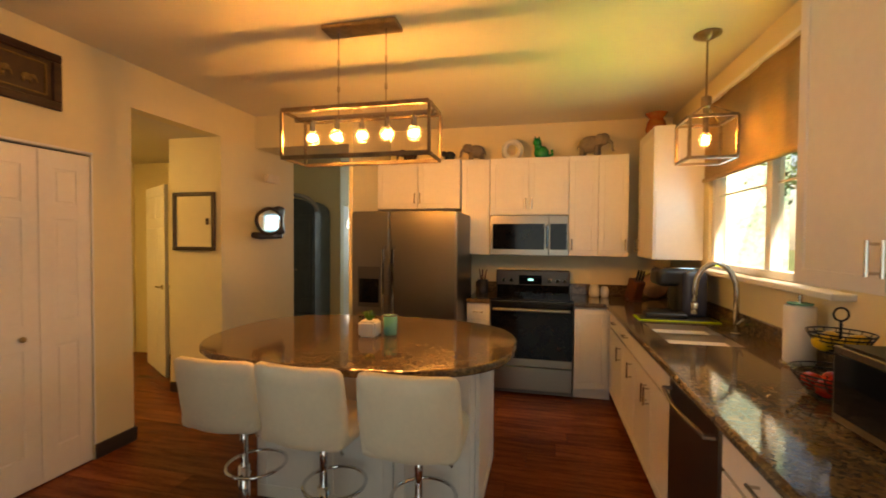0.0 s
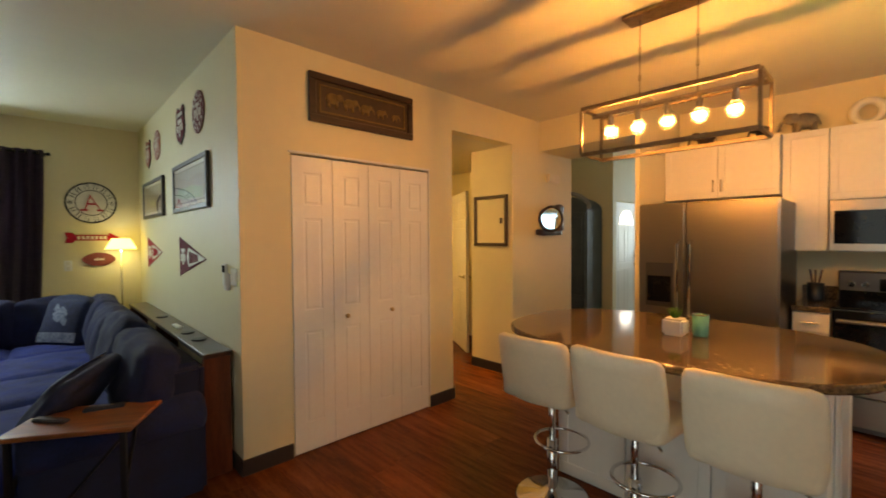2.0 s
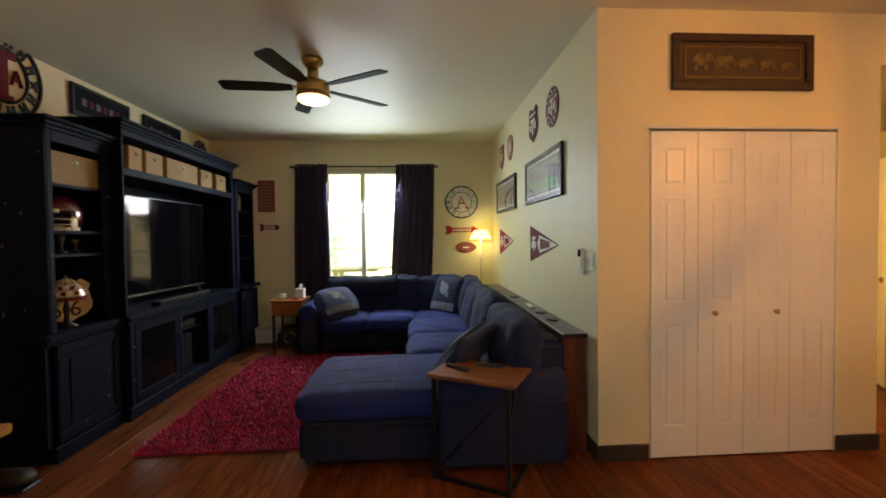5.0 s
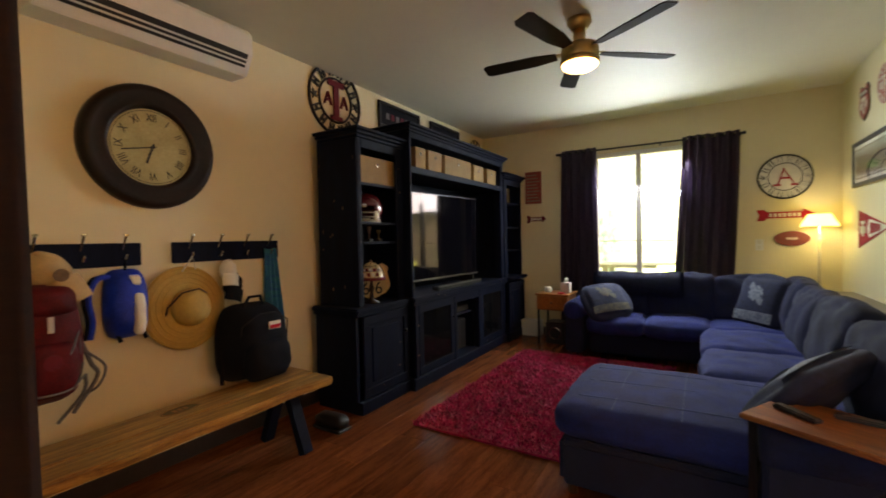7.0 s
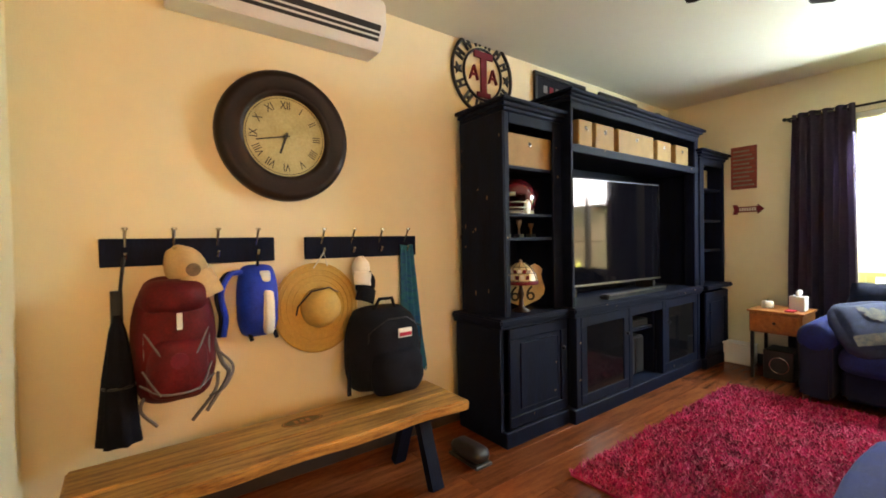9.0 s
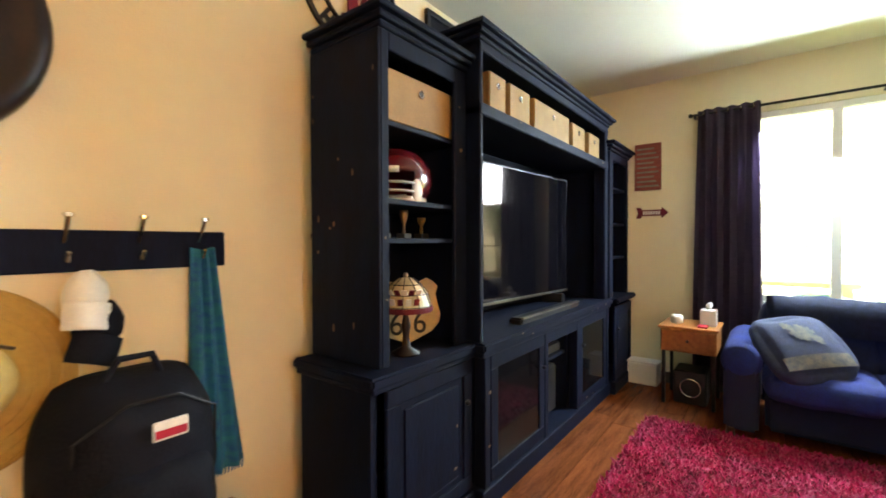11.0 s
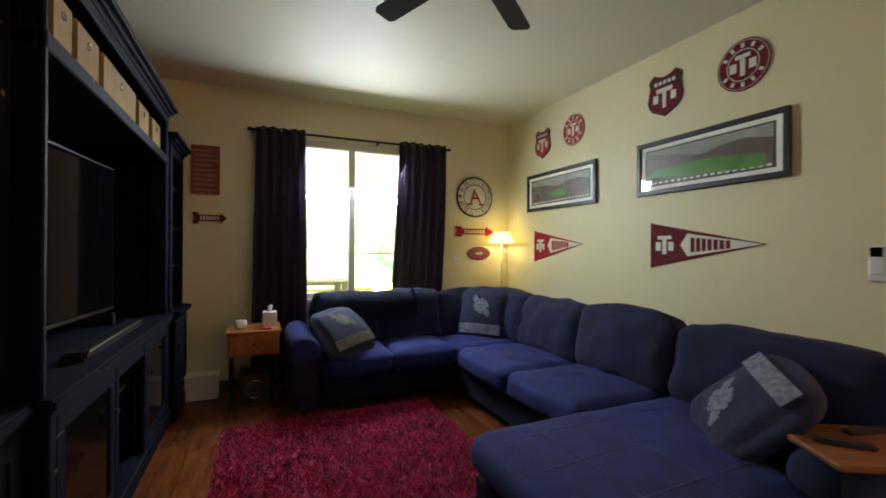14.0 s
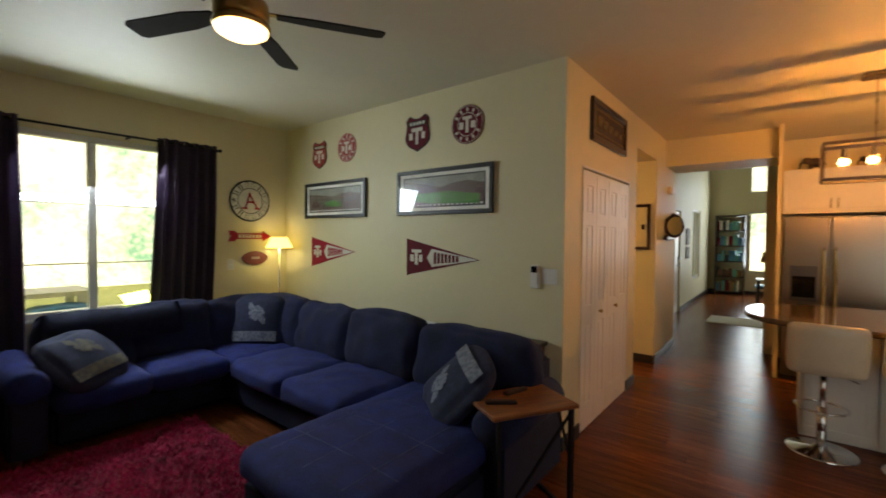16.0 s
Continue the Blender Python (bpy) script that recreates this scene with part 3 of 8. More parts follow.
def cabinet(name, loc, rz, w, d, z0, z1, fronts, label, group, toe=False):
    """fronts: (kind, x0, x1, z0, z1, handle side). Front faces local -y."""
    c = thing(name, loc, label, "cabinet", group, rz)
    part("body", box(0.001, w - 0.001, 0.022, d, z0 + (0.1 if toe else 0), z1), CABW, c)
    if toe:
        part("toe_kick", box(0.002, w - 0.002, 0.08, d - 0.05, z0, z0 + 0.1), CABW, c)
    for kind, a, b, lo, hi, side in fronts:
        f = part(kind, shaker_door(a + 0.002, b - 0.002, lo + 0.002, hi - 0.002), CABW, c)
        if kind == "drawer":
            part("handle", pull((a + b) / 2, (lo + hi) / 2, 0.10, False), NICKEL, f, "brushed nickel bar handle")
        elif side:
            x = a + 0.03 if side == "l" else b - 0.03
            z = lo + 0.11 if z0 > 1 else hi - 0.11
            part("handle", pull(x, z, 0.11, True), NICKEL, f, "brushed nickel bar handle")
    return c


UPG, BASEG = "white kitchen wall cabinets", "white kitchen base cabinets"
UP = "white shaker wall cabinet with a nickel bar handle"
BS = "white shaker base cabinet under the granite worktop"
ZT, ZB = 2.31, 1.33
cabinet("wall_cabinet", (1.17, 3.62, 0), 0, 0.90, 0.42, 1.80, ZT, [("door", 0, 0.45, 1.80, ZT, "r"), ("door", 0.45, 0.90, 1.80, ZT, "l")], "white shaker wall cabinet above the refrigerator", UPG)
cabinet("wall_cabinet", (2.075, 3.68, 0), 0, 0.295, 0.365, ZB, ZT, [("door", 0, 0.295, ZB, ZT, "l")], UP, UPG)
cabinet("wall_cabinet", (2.372, 3.68, 0), 0, 0.776, 0.365, 1.735, ZT, [("door", 0, 0.388, 1.735, ZT, "r"), ("door", 0.388, 0.776, 1.735, ZT, "l")], "white shaker wall cabinet above the microwave", UPG)
cabinet("wall_cabinet", (3.15, 3.68, 0), 0, 0.55, 0.365, ZB, ZT, [("door", 0, 0.275, ZB, ZT, "l"), ("door", 0.275, 0.55, ZB, ZT, "r")], UP, UPG)
cabinet("wall_cabinet", (3.785, 3.68, 0), -90, 0.54, 0.378, ZB, 2.43, [("door", 0, 0.54, ZB, 2.43, "l")], "tall white corner wall cabinet beside the window", UPG)
cabinet("wall_cabinet", (3.86, 1.26, 0), -90, 0.46, 0.31, ZB, 2.60, [("door", 0, 0.46, ZB, 2.60, "r")], "tall white shaker wall cabinet by the sink window", UPG)
cabinet("wall_cabinet", (3.86, 0.797, 0), -90, 0.62, 0.31, ZB, 2.60, [("door", 0, 0.62, ZB, 2.60, "l")], "tall white shaker wall cabinet by the sink window", UPG)
# base units
cabinet("base_cabinet", (2.185, 3.415, 0), 0, 0.225, 0.63, 0, 0.865, [("drawer", 0, 0.225, 0.71, 0.86, ""), ("door", 0, 0.225, 0.11, 0.70, "r")], "narrow white base cabinet beside the stove", BASEG, True)
cabinet("base_cabinet", (3.195, 3.415, 0), 0, 0.33, 0.63, 0, 0.865, [("door", 0, 0.30, 0.11, 0.86, "")], "white corner base cabinet beside the stove", BASEG, True)
y = 3.39
for w, fr, lb in ((0.55, "dd", BS), (0.42, "dd", BS), (0.86, "sink", "white sink base cabinet with two doors")):
    if fr == "dd":
        fronts = [("drawer", 0, w, 0.71, 0.86, ""), ("door", 0, w, 0.11, 0.70, "r")]
    else:
        fronts = [("false_front", 0, w, 0.71, 0.86, ""), ("door", 0, w / 2, 0.11, 0.70, "r"), ("door", w / 2, w, 0.11, 0.70, "l")]
    cabinet("base_cabinet", (3.505, y, 0), -90, w, 0.64, 0, 0.865, fronts, lb, BASEG, True)
    y -= w + 0.003
DWY = y
dw = thing("dishwasher", (3.50, DWY, 0), "dark stainless dishwasher with a curved bar handle", "dishwasher", rz=-90)
part("body", box(0.003, 0.597, 0.03, 0.62, 0.1, 0.862), BLACKPL, dw)
part("door", box(0.004, 0.596, 0.0, 0.03, 0.11, 0.862, 0.006, seg=2), DARKSTEEL, dw)
part("handle", tube([(0.04, 0.0, 0.79)] + [(0.04 + 0.52 * i / 10, -0.035 - 0.02 * math.sin(math.pi * i / 10), 0.79) for i in range(11)] + [(0.56, 0.0, 0.79)], 0.010), STEEL, dw, "bowed steel bar handle")
part("toe_kick", box(0.004, 0.596, 0.08, 0.5, 0, 0.1), BLACKPL, dw)
y = DWY - 0.603
for w in (0.6, 0.6, 0.5):
    cabinet("base_cabinet", (3.505, y, 0), -90, w, 0.64, 0, 0.865, [("drawer", 0, w, 0.71, 0.86, ""), ("drawer", 0, w, 0.42, 0.70, ""), ("drawer", 0, w, 0.11, 0.41, "")], "white base cabinet with three drawers", BASEG, True)
    y -= w + 0.003
CEND = y
# worktops
SX0, SX1, SY0, SY1 = 3.60, 4.00, 1.93, 2.57
wt = thing("worktop", (3.8, 2, 0.87), "polished brown speckled granite worktop", "worktop")
slab = bmesh.new()
for s in ((3.475, SX0, CEND, 3.39), (SX1, 4.165, CEND, 3.39), (SX0, SX1, CEND, SY0), (SX0, SX1, SY1, 3.39), (3.19, 4.165, 3.39, 4.045)):
    box(*s, 0.868, 0.91, bm=slab)
put("slab", slab, GRANITE, wt)
put("front_edge", tube([(3.475, CEND, 0.889), (3.475, 3.39, 0.889)], 0.0205, 10), GRANITE, wt)
put("backsplash", box(4.145, 4.166, CEND, 4.02, 0.91, 1.02, 0.003), GRANITE, wt)
put("backsplash", box(3.19, 4.145, 4.028, 4.049, 0.91, 1.02, 0.003), GRANITE, wt)
wt2 = thing("worktop", (2.3, 3.7, 0.87), "small polished granite worktop between refrigerator and stove", "worktop")
put("slab", box(2.183, 2.412, 3.39, 4.045, 0.868, 0.91, 0.006), GRANITE, wt2)
put("backsplash", box(2.183, 2.412, 4.028, 4.049, 0.91, 1.02, 0.003), GRANITE, wt2)
# sink and tap
sk = thing("sink", (3.8, 2.25, 0.7), "double bowl stainless steel undermount sink", "sink")
for a, b in ((SY0 + 0.004, 2.235), (2.265, SY1 - 0.004)):
    bowl = bmesh.new()
    x0, x1 = SX0 + 0.004, SX1 - 0.004
    box(x0, x1, a, b, 0.70, 0.706, bm=bowl)
    for s in ((x0, x0 + 0.006, a, b), (x1 - 0.006, x1, a, b), (x0, x1, a, a + 0.006), (x0, x1, b - 0.006, b)):
        box(s[0], s[1], s[2], s[3], 0.70, 0.900, bm=bowl)
    put("bowl", bowl, STEEL, sk)
    put("drain", cyl(0.04, 0.706, 0.709, 20, pose(3.8, (a + b) / 2, 0)), CHROME, sk)
put("divider", box(SX0 + 0.004, SX1 - 0.004, 2.234, 2.266, 0.706, 0.893, 0.004), STEEL, sk)
fa = thing("faucet", (4.07, 2.28, 0.91), "brushed steel gooseneck kitchen faucet", "faucet")
put("base", cyl(0.03, 0.91, 0.925, 20, pose(4.07, 2.28, 0), 0.004), NICKEL, fa)
neck = [(4.07, 2.28, 0.92), (4.07, 2.28, 1.18)] + [(4.07 - 0.11 + 0.11 * math.cos(math.pi * i / 10), 2.28 + 0.05 * i / 10, 1.18 + 0.11 * math.sin(math.pi * i / 10) * 1.5) for i in range(1, 11)] + [(3.85, 2.33, 1.07)]
put("spout", tube(neck, 0.016, 12), NICKEL, fa, smooth=True)
put("spray_head", tube([(3.85, 2.33, 1.09), (3.85, 2.33, 1.02)], 0.02, 12), NICKEL, fa, smooth=True)
put("lever", tube([(4.07, 2.25, 0.98), (4.07, 2.19, 1.02)], 0.008), NICKEL, fa)
# refrigerator
FX0, FX1, FY = 1.185, 2.172, 2.96
fr = thing("refrigerator", ((FX0 + FX1) / 2, 3.3, 0), "dark stainless side by side refrigerator with ice dispenser", "refrigerator")
put("body", box(FX0 + 0.005, FX1 - 0.005, FY + 0.07, 3.80, 0.02, 1.73, 0.004), DARKSTEEL, fr)
SPLIT = FX0 + 0.37
d1 = put("freezer_door", box(FX0, SPLIT - 0.004, FY, FY + 0.066, 0.06, 1.735, 0.012, seg=3), STEEL, fr)
d2 = put("door", box(SPLIT + 0.004, FX1, FY, FY + 0.066, 0.06, 1.735, 0.012, seg=3), STEEL, fr)
for d, x in ((d1, SPLIT - 0.045), (d2, SPLIT + 0.045)):
    put("handle", tube([(x, FY, 1.42), (x, FY - 0.05, 1.39), (x, FY - 0.055, 1.05), (x, FY - 0.05, 0.72), (x, FY, 0.69)], 0.013, 10), CHROME, d, "bright steel handle")
disp = put("dispenser", box(FX0 + 0.06, SPLIT - 0.09, FY - 0.006, FY + 0.01, 0.86, 1.23, 0.004), DARKSTEEL, d1)
put("recess", box(FX0 + 0.075, SPLIT - 0.105, FY - 0.010, FY - 0.004, 0.90, 1.12, 0.003), BLACKGLASS, disp)
put("grille", box(FX0 + 0.01, FX1 - 0.01, FY + 0.05, FY + 0.09, 0.0, 0.058), BLACKPL, fr)
# stove
VX0, VX1, VY = 2.418, 3.185, 3.40
st = thing("stove", (2.8, 3.7, 0), "stainless electric stove with black glass oven door", "stove")
put("body", box(VX0, VX1, VY + 0.03, 4.03, 0.02, 0.905), DARKSTEEL, st)
put("cooktop", box(VX0 - 0.002, VX1 + 0.002, VY + 0.0, 3.96, 0.906, 0.922, 0.004), BLACKGLASS, st)
od = put("oven_door", box(VX0 + 0.004, VX1 - 0.004, VY - 0.01, VY + 0.028, 0.30, 0.90, 0.006), BLACKGLASS, st)
put("handle", merge(tube([(VX0 + 0.03, VY - 0.06, 0.83), (VX1 - 0.03, VY - 0.06, 0.83)], 0.014, 12), merge(tube([(VX0 + 0.06, VY - 0.06, 0.83), (VX0 + 0.06, VY, 0.83)], 0.01), tube([(VX1 - 0.06, VY - 0.06, 0.83), (VX1 - 0.06, VY, 0.83)], 0.01))), STEEL, od, "steel bar handle")
put("trim", box(VX0 + 0.004, VX1 - 0.004, VY - 0.012, VY + 0.0, 0.29, 0.36, 0.003), STEEL, od)
put("storage_drawer", box(VX0 + 0.004, VX1 - 0.004, VY - 0.006, VY + 0.028, 0.06, 0.28, 0.006), STEEL, st)
bp = put("control_panel", moved(box(VX0, VX1, -0.03, 0.03, 0, 0.24, 0.008), pose(0, 3.99, 0.92, 6)), DARKSTEEL, st)
put("display", moved(box(2.66, 2.90, -0.036, -0.028, 0.09, 0.19, 0.003), pose(0, 3.99, 0.92, 6)), BLACKGLASS, bp)
put("clock_digits", moved(box(2.76, 2.81, -0.0375, -0.0355, 0.135, 0.155), pose(0, 3.99, 0.92, 6)), CLOCKGLOW, bp, "lit cyan clock digits")
put("glass_band", moved(box(VX0 + 0.01, VX1 - 0.01, -0.034, -0.029, 0.0, 0.085, 0.002), pose(0, 3.99, 0.92, 6)), BLACKGLASS, bp)
for x in (2.50, 2.58, 2.98, 3.06, 3.13):
    put("knob", moved(cyl(0.022, 0, 0.03, 16, pose(x, -0.03, 0.14, 90), 0.004), pose(0, 3.99, 0.92, 6)), CHROME, bp, "round steel knob")
# microwave
mw = thing("microwave", (2.76, 3.8, 1.33), "stainless over the range microwave with dark glass door", "microwave")
MX0, MX1, MY = 2.376, 3.148, 3.655
put("body", box(MX0, MX1, MY + 0.02, 4.04, 1.325, 1.733), DARKSTEEL, mw)
md = put("door", box(MX0 + 0.002, MX1 - 0.19, MY, MY + 0.02, 1.33, 1.728, 0.004), STEEL, mw)
put("window", box(MX0 + 0.03, MX1 - 0.23, MY - 0.005, MY + 0.002, 1.388, 1.645, 0.003), BLACKGLASS, md)
put("handle", tube([(MX1 - 0.205, MY, 1.63), (MX1 - 0.205, MY - 0.03, 1.61), (MX1 - 0.205, MY - 0.03, 1.42), (MX1 - 0.205, MY, 1.40)], 0.010), CHROME, md, "bright steel handle")
cp = put("control_panel", box(MX1 - 0.187, MX1 - 0.002, MY, MY + 0.02, 1.33, 1.728, 0.004), STEEL, mw)
put("keypad", box(MX1 - 0.175, MX1 - 0.015, MY - 0.004, MY + 0.002, 1.388, 1.645, 0.002), BLACKGLASS, cp)
# island
ic = (1.87, 1.72)
isl = thing("kitchen_island", (ic[0], ic[1], 0), "white kitchen island with an oval granite top", "kitchen island")


def oval(a, b, z0, z1, n=64, p=2.7, r=0.012):
    prof = [(-r, z0), (0, z0 + r), (0, z1 - r), (-r * 0.3, z1 - r * 0.3), (-r, z1)]
    bm = bmesh.new()
    rings = []
    for off, z in prof:
        ring_v = []
        for i in range(n):
            t = 2 * math.pi * i / n
            c, s = math.cos(t), math.sin(t)
            ring_v.append(bm.verts.new((math.copysign(abs(c) ** (2 / p), c) * (a + off), math.copysign(abs(s) ** (2 / p), s) * (b + off), z)))
        rings.append(ring_v)
    for q, w in zip(rings, rings[1:]):
        for i in range(n):
            bm.faces.new((q[i], q[(i + 1) % n], w[(i + 1) % n], w[i]))
    bm.faces.new(rings[0][::-1])
    bm.faces.new(rings[-1])
    bmesh.ops.recalc_face_normals(bm, faces=bm.faces[:])
    return bm


part("top", moved(oval(0.915, 0.65, 0.858, 0.90), pose(-0.025, 0, 0)), GRANITE, isl, "polished brown speckled granite top")
part("body", box(-0.56, 0.70, -0.28, 0.44, 0.0, 0.857), CABW, isl)
for a, b in ((-0.54, -0.14), (-0.13, 0.27), (0.28, 0.68)):
    part("panel", moved(shaker_door(a, b, 0.03, 0.83), pose(0, -0.302, 0)), CABW, isl)
part("end_panel", moved(shaker_door(0.02, 0.70, 0.03, 0.83), pose(0.722, -0.27, 0, 0, 0, 90)), CABW, isl)
# bar stools
s0 = thing("bar_stool", (1.44, 1.12, 0), "cream leatherette swivel bar stool on a chrome pedestal", "bar stool", "bar stools at the island")
part("base", lathe([(0.20, 0), (0.205, 0.006), (0.19, 0.014), (0.06, 0.03), (0.032, 0.06)], 36), CHROME, s0, "round chrome base plate", True)
part("column", cyl(0.028, 0.05, 0.34, 20), CHROME, s0, smooth=True)
part("gas_lift", cyl(0.019, 0.34, 0.60, 16), CHROME, s0, smooth=True)
fr_ = part("footrest", tube([(0.02, 0.02, 0.30)] + [(0.15 * math.sin(a) * 1.0, 0.10 - 0.15 * math.cos(a), 0.30) for a in [math.pi * 2 * i / 24 for i in range(25)]], 0.009), CHROME, s0, "chrome loop footrest", True)
part("lever", tube([(0.02, -0.02, 0.60), (0.13, -0.09, 0.59), (0.17, -0.12, 0.575)], 0.006), CHROME, s0)
part("plate", box(-0.09, 0.09, -0.09, 0.09, 0.59, 0.606), BLACKMETAL, s0)
part("seat", soft(-0.20, 0.20, -0.20, 0.19, 0.605, 0.70, 0.035, 0.012, 0.002, 8), CREAM, s0, "", True)
bk = soft(-0.205, 0.205, -0.035, 0.035, 0.62, 0.975, 0.032, 0.010, 0.002, 10)
for v in bk.verts:
    v.co.y += -0.20 + 0.05 * (v.co.x / 0.2) ** 2 - (v.co.z - 0.64) * 0.16
part("backrest", bk, CREAM, s0, "", True)
for x, rz in ((1.915, -4), (2.375, 2)):
    copy_thing(s0, pose(x, 1.10, 0, 0, 0, rz) @ Matrix.Diagonal((1, 1, 0.985, 1)))
s0.matrix_basis = pose(1.425, 1.18, 0) @ Matrix.Diagonal((1, 1, 0.955, 1))
# chandelier over the island
ch = thing("chandelier", (1.85, 1.67, H), "bronze cage chandelier with five globe bulbs", "chandelier")
X0, X1, Y0, Y1, Z0, Z1 = 1.405, 2.295, 1.54, 1.80, 1.955, 2.23
for y in (Y0, Y1):
    for z in (Z0, Z1):
        put("rail", box(X0, X1, y - 0.012, y + 0.012, z - 0.011, z + 0.011, 0.001), BRONZE, ch)
for x in (X0, X1):
    for z in (Z0, Z1):
        put("end_rail", box(x - 0.0085, x + 0.0085, Y0 + 0.008, Y1 - 0.008, z - 0.0075, z + 0.0075), BRONZE, ch)
    for y in (Y0, Y1):
        put("post", box(x - 0.0075, x + 0.0075, y - 0.0075, y + 0.0075, Z0 + 0.008, Z1 - 0.008), BRONZE, ch)
put("bulb_bar", box(X0 + 0.008, X1 - 0.008, 1.66, 1.68, 2.195, 2.222), NICKEL, ch)
for x in (1.70, 2.00):
    put("rod", tube([(x, 1.67, 2.22), (x, 1.67, H - 0.02)], 0.0045), NICKEL, ch)
    for z in (2.36, 2.52):
        put("coupling", cyl(0.009, z, z + 0.03, 12, pose(x, 1.67, 0)), NICKEL, ch)
put("canopy", box(1.62, 2.08, 1.60, 1.74, H - 0.03, H - 0.001, 0.006), BRONZE, ch)
for i in range(5):
    x = 1.53 + i * 0.16
    put("socket", cyl(0.017, 2.135, 2.20, 14, pose(x, 1.67, 0)), NICKEL, ch)
    put("filament", ball(0.022, 14, pose(x, 1.67, 2.095), 1.3, 0.5, 0.9), BULB, ch, "glowing warm filament", True)
    gl = put("bulb", ball(0.044, 18, pose(x, 1.67, 2.095)), BULBGLASS, ch, "clear glass globe bulb", True)
    gl.visible_shadow = False
# pendant over the sink
pd = thing("pendant_lamp", (3.85, 2.2, H), "small cage pendant lamp with one glowing bulb", "pendant lamp")
px, py, hw = 3.85, 2.20, 0.125
for z in (1.975, 2.215):
    for s in (-1, 1):
        put("rail", box(px - hw, px + hw, py + s * hw - 0.009, py + s * hw + 0.009, z - 0.009, z + 0.007), BRONZE, pd)
        put("rail", box(px + s * hw - 0.0095, px + s * hw + 0.0075, py - hw + 0.009, py + hw - 0.009, z - 0.008, z + 0.008), BRONZE, pd)
for sx in (-1, 1):
    for sy in (-1, 1):
        put("post", box(px + sx * hw - 0.008, px + sx * hw + 0.008, py + sy * hw - 0.008, py + sy * hw + 0.008, 1.98, 2.21), BRONZE, pd)
        put("top_bar", bar((px + sx * hw, py + sy * hw, 2.215), (px + sx * 0.02, py + sy * 0.02, 2.30), 0.008), BRONZE, pd)
put("crown", cyl(0.028, 2.29, 2.36, 16, pose(px, py, 0), 0.008), BRONZE, pd)
put("rod", tube([(px, py, 2.35), (px, py, H - 0.02)], 0.006), BRONZE, pd)
put("canopy", lathe([(0.075, H - 0.001), (0.075, H - 0.012), (0.03, H - 0.035), (0.01, H - 0.045)], 28, pose(px, py, 0)), BRONZE, pd, smooth=True)
put("socket", cyl(0.016, 2.14, 2.29, 12, pose(px, py, 0)), BRONZE, pd)
put("filament", ball(0.020, 14, pose(px, py, 2.10), 0.8, 0.8, 1.25), BULB, pd, "glowing warm filament", True)
gl = put("bulb", ball(0.036, 16, pose(px, py, 2.10), 1, 1, 1.25), BULBGLASS, pd, "clear glass bulb", True)
gl.visible_shadow = False


# ---- living room: media cabinet ----
mc = thing("media_cabinet", (-1.72, -3.6, 0), "distressed black wooden entertainment centre with open shelves", "media cabinet")
GX0, GX1 = -3.44, -0.225      # whole width
FB, FU = -3.34, -3.375       # fronts of the towers' base and hutch
FC, FR = -3.29, -3.30        # fronts of the deeper middle part
BK = TY + 0.075
TLX0, TLX1 = -0.865, -0.30    # near tower
TRX0, TRX1 = -3.43, -2.85    # far tower
FF = -3.285                  # front of the far tower's hutch


def worn(x0, x1, y, z0, z1, n, seed, parent):
    """Small rubbed patches of bare wood along an edge."""
    r = random.Random(seed)
    bm = bmesh.new()
    for _ in range(max(2, n // 3)):
        x, z = r.uniform(x0, x1), r.uniform(z0, z1)
        w, h = r.uniform(0.004, 0.014), r.uniform(0.003, 0.010)
        merge(bm, ball(0.5, 8, pose(x, y, z), w * 2, 0.003, h * 2))
    return tagged(put("worn_paint", bm, WORNEDGE, parent, "small rubbed patches of bare wood"), kind="stuff")


base = box(GX0 + 0.03, GX1 - 0.03, BK, BK + 0.012, 0.12, 0.738)
cas = put("base_carcass", base, NAVYWOOD, mc)
for x in (GX0, -2.87, -2.12, -1.62, -0.93, GX1 - 0.03):
    put("partition", box(x, x + 0.03, BK + 0.013, FB - 0.021, 0.105, 0.737), NAVYWOOD, cas)
put("shelf", box(-2.088, -1.622, BK + 0.013, FB - 0.03, 0.50, 0.52), NAVYWOOD, cas)
put("plinth", box(GX0 - 0.01, GX1 - 0.02, BK, FB + 0.012, 0.0, 0.10, 0.006), NAVYWOOD, mc)
put("counter", box(GX0 - 0.025, GX1 + 0.035, BK, FB + 0.03, 0.763, 0.805, 0.010, seg=2), NAVYWOOD, mc)
put("counter_moulding", box(GX0 - 0.01, GX1 + 0.018, BK, FB + 0.014, 0.738, 0.763, 0.006), NAVYWOOD, mc)


def frame_door(x0, x1, z0, z1, glass, knob_x, FB=FB):
    f = bmesh.new()
    w = 0.07
    for s in ((x0, x1, z0, z0 + w), (x0, x1, z1 - w, z1)):
        box(s[0], s[1], FB - 0.02, FB, s[2], s[3], 0.004, f)
    for x in (x0, x1 - w):
        box(x, x + w, FB - 0.0195, FB - 0.0005, z0 + w, z1 - w, 0.004, f)
    d = put("door", f, NAVYWOOD, mc)
    if glass:
        put("pane", box(x0 + w, x1 - w, FB - 0.012, FB - 0.008, z0 + w, z1 - w), BLACKGLASS, d)
    else:
        put("field", box(x0 + w, x1 - w, FB - 0.016, FB - 0.010, z0 + w, z1 - w), NAVYWOOD, d)
        put("raised_field", box(x0 + w + 0.03, x1 - w - 0.03, FB - 0.012, FB - 0.004, z0 + w + 0.03, z1 - w - 0.03, 0.006), NAVYWOOD, d)
    put("knob", ball(0.013, 12, pose(knob_x, FB + 0.014, (z0 + z1) / 2 + 0.12)), BLACKMETAL, d)
    return d


frame_door(-0.86, -0.29, 0.11, 0.733, False, -0.80)
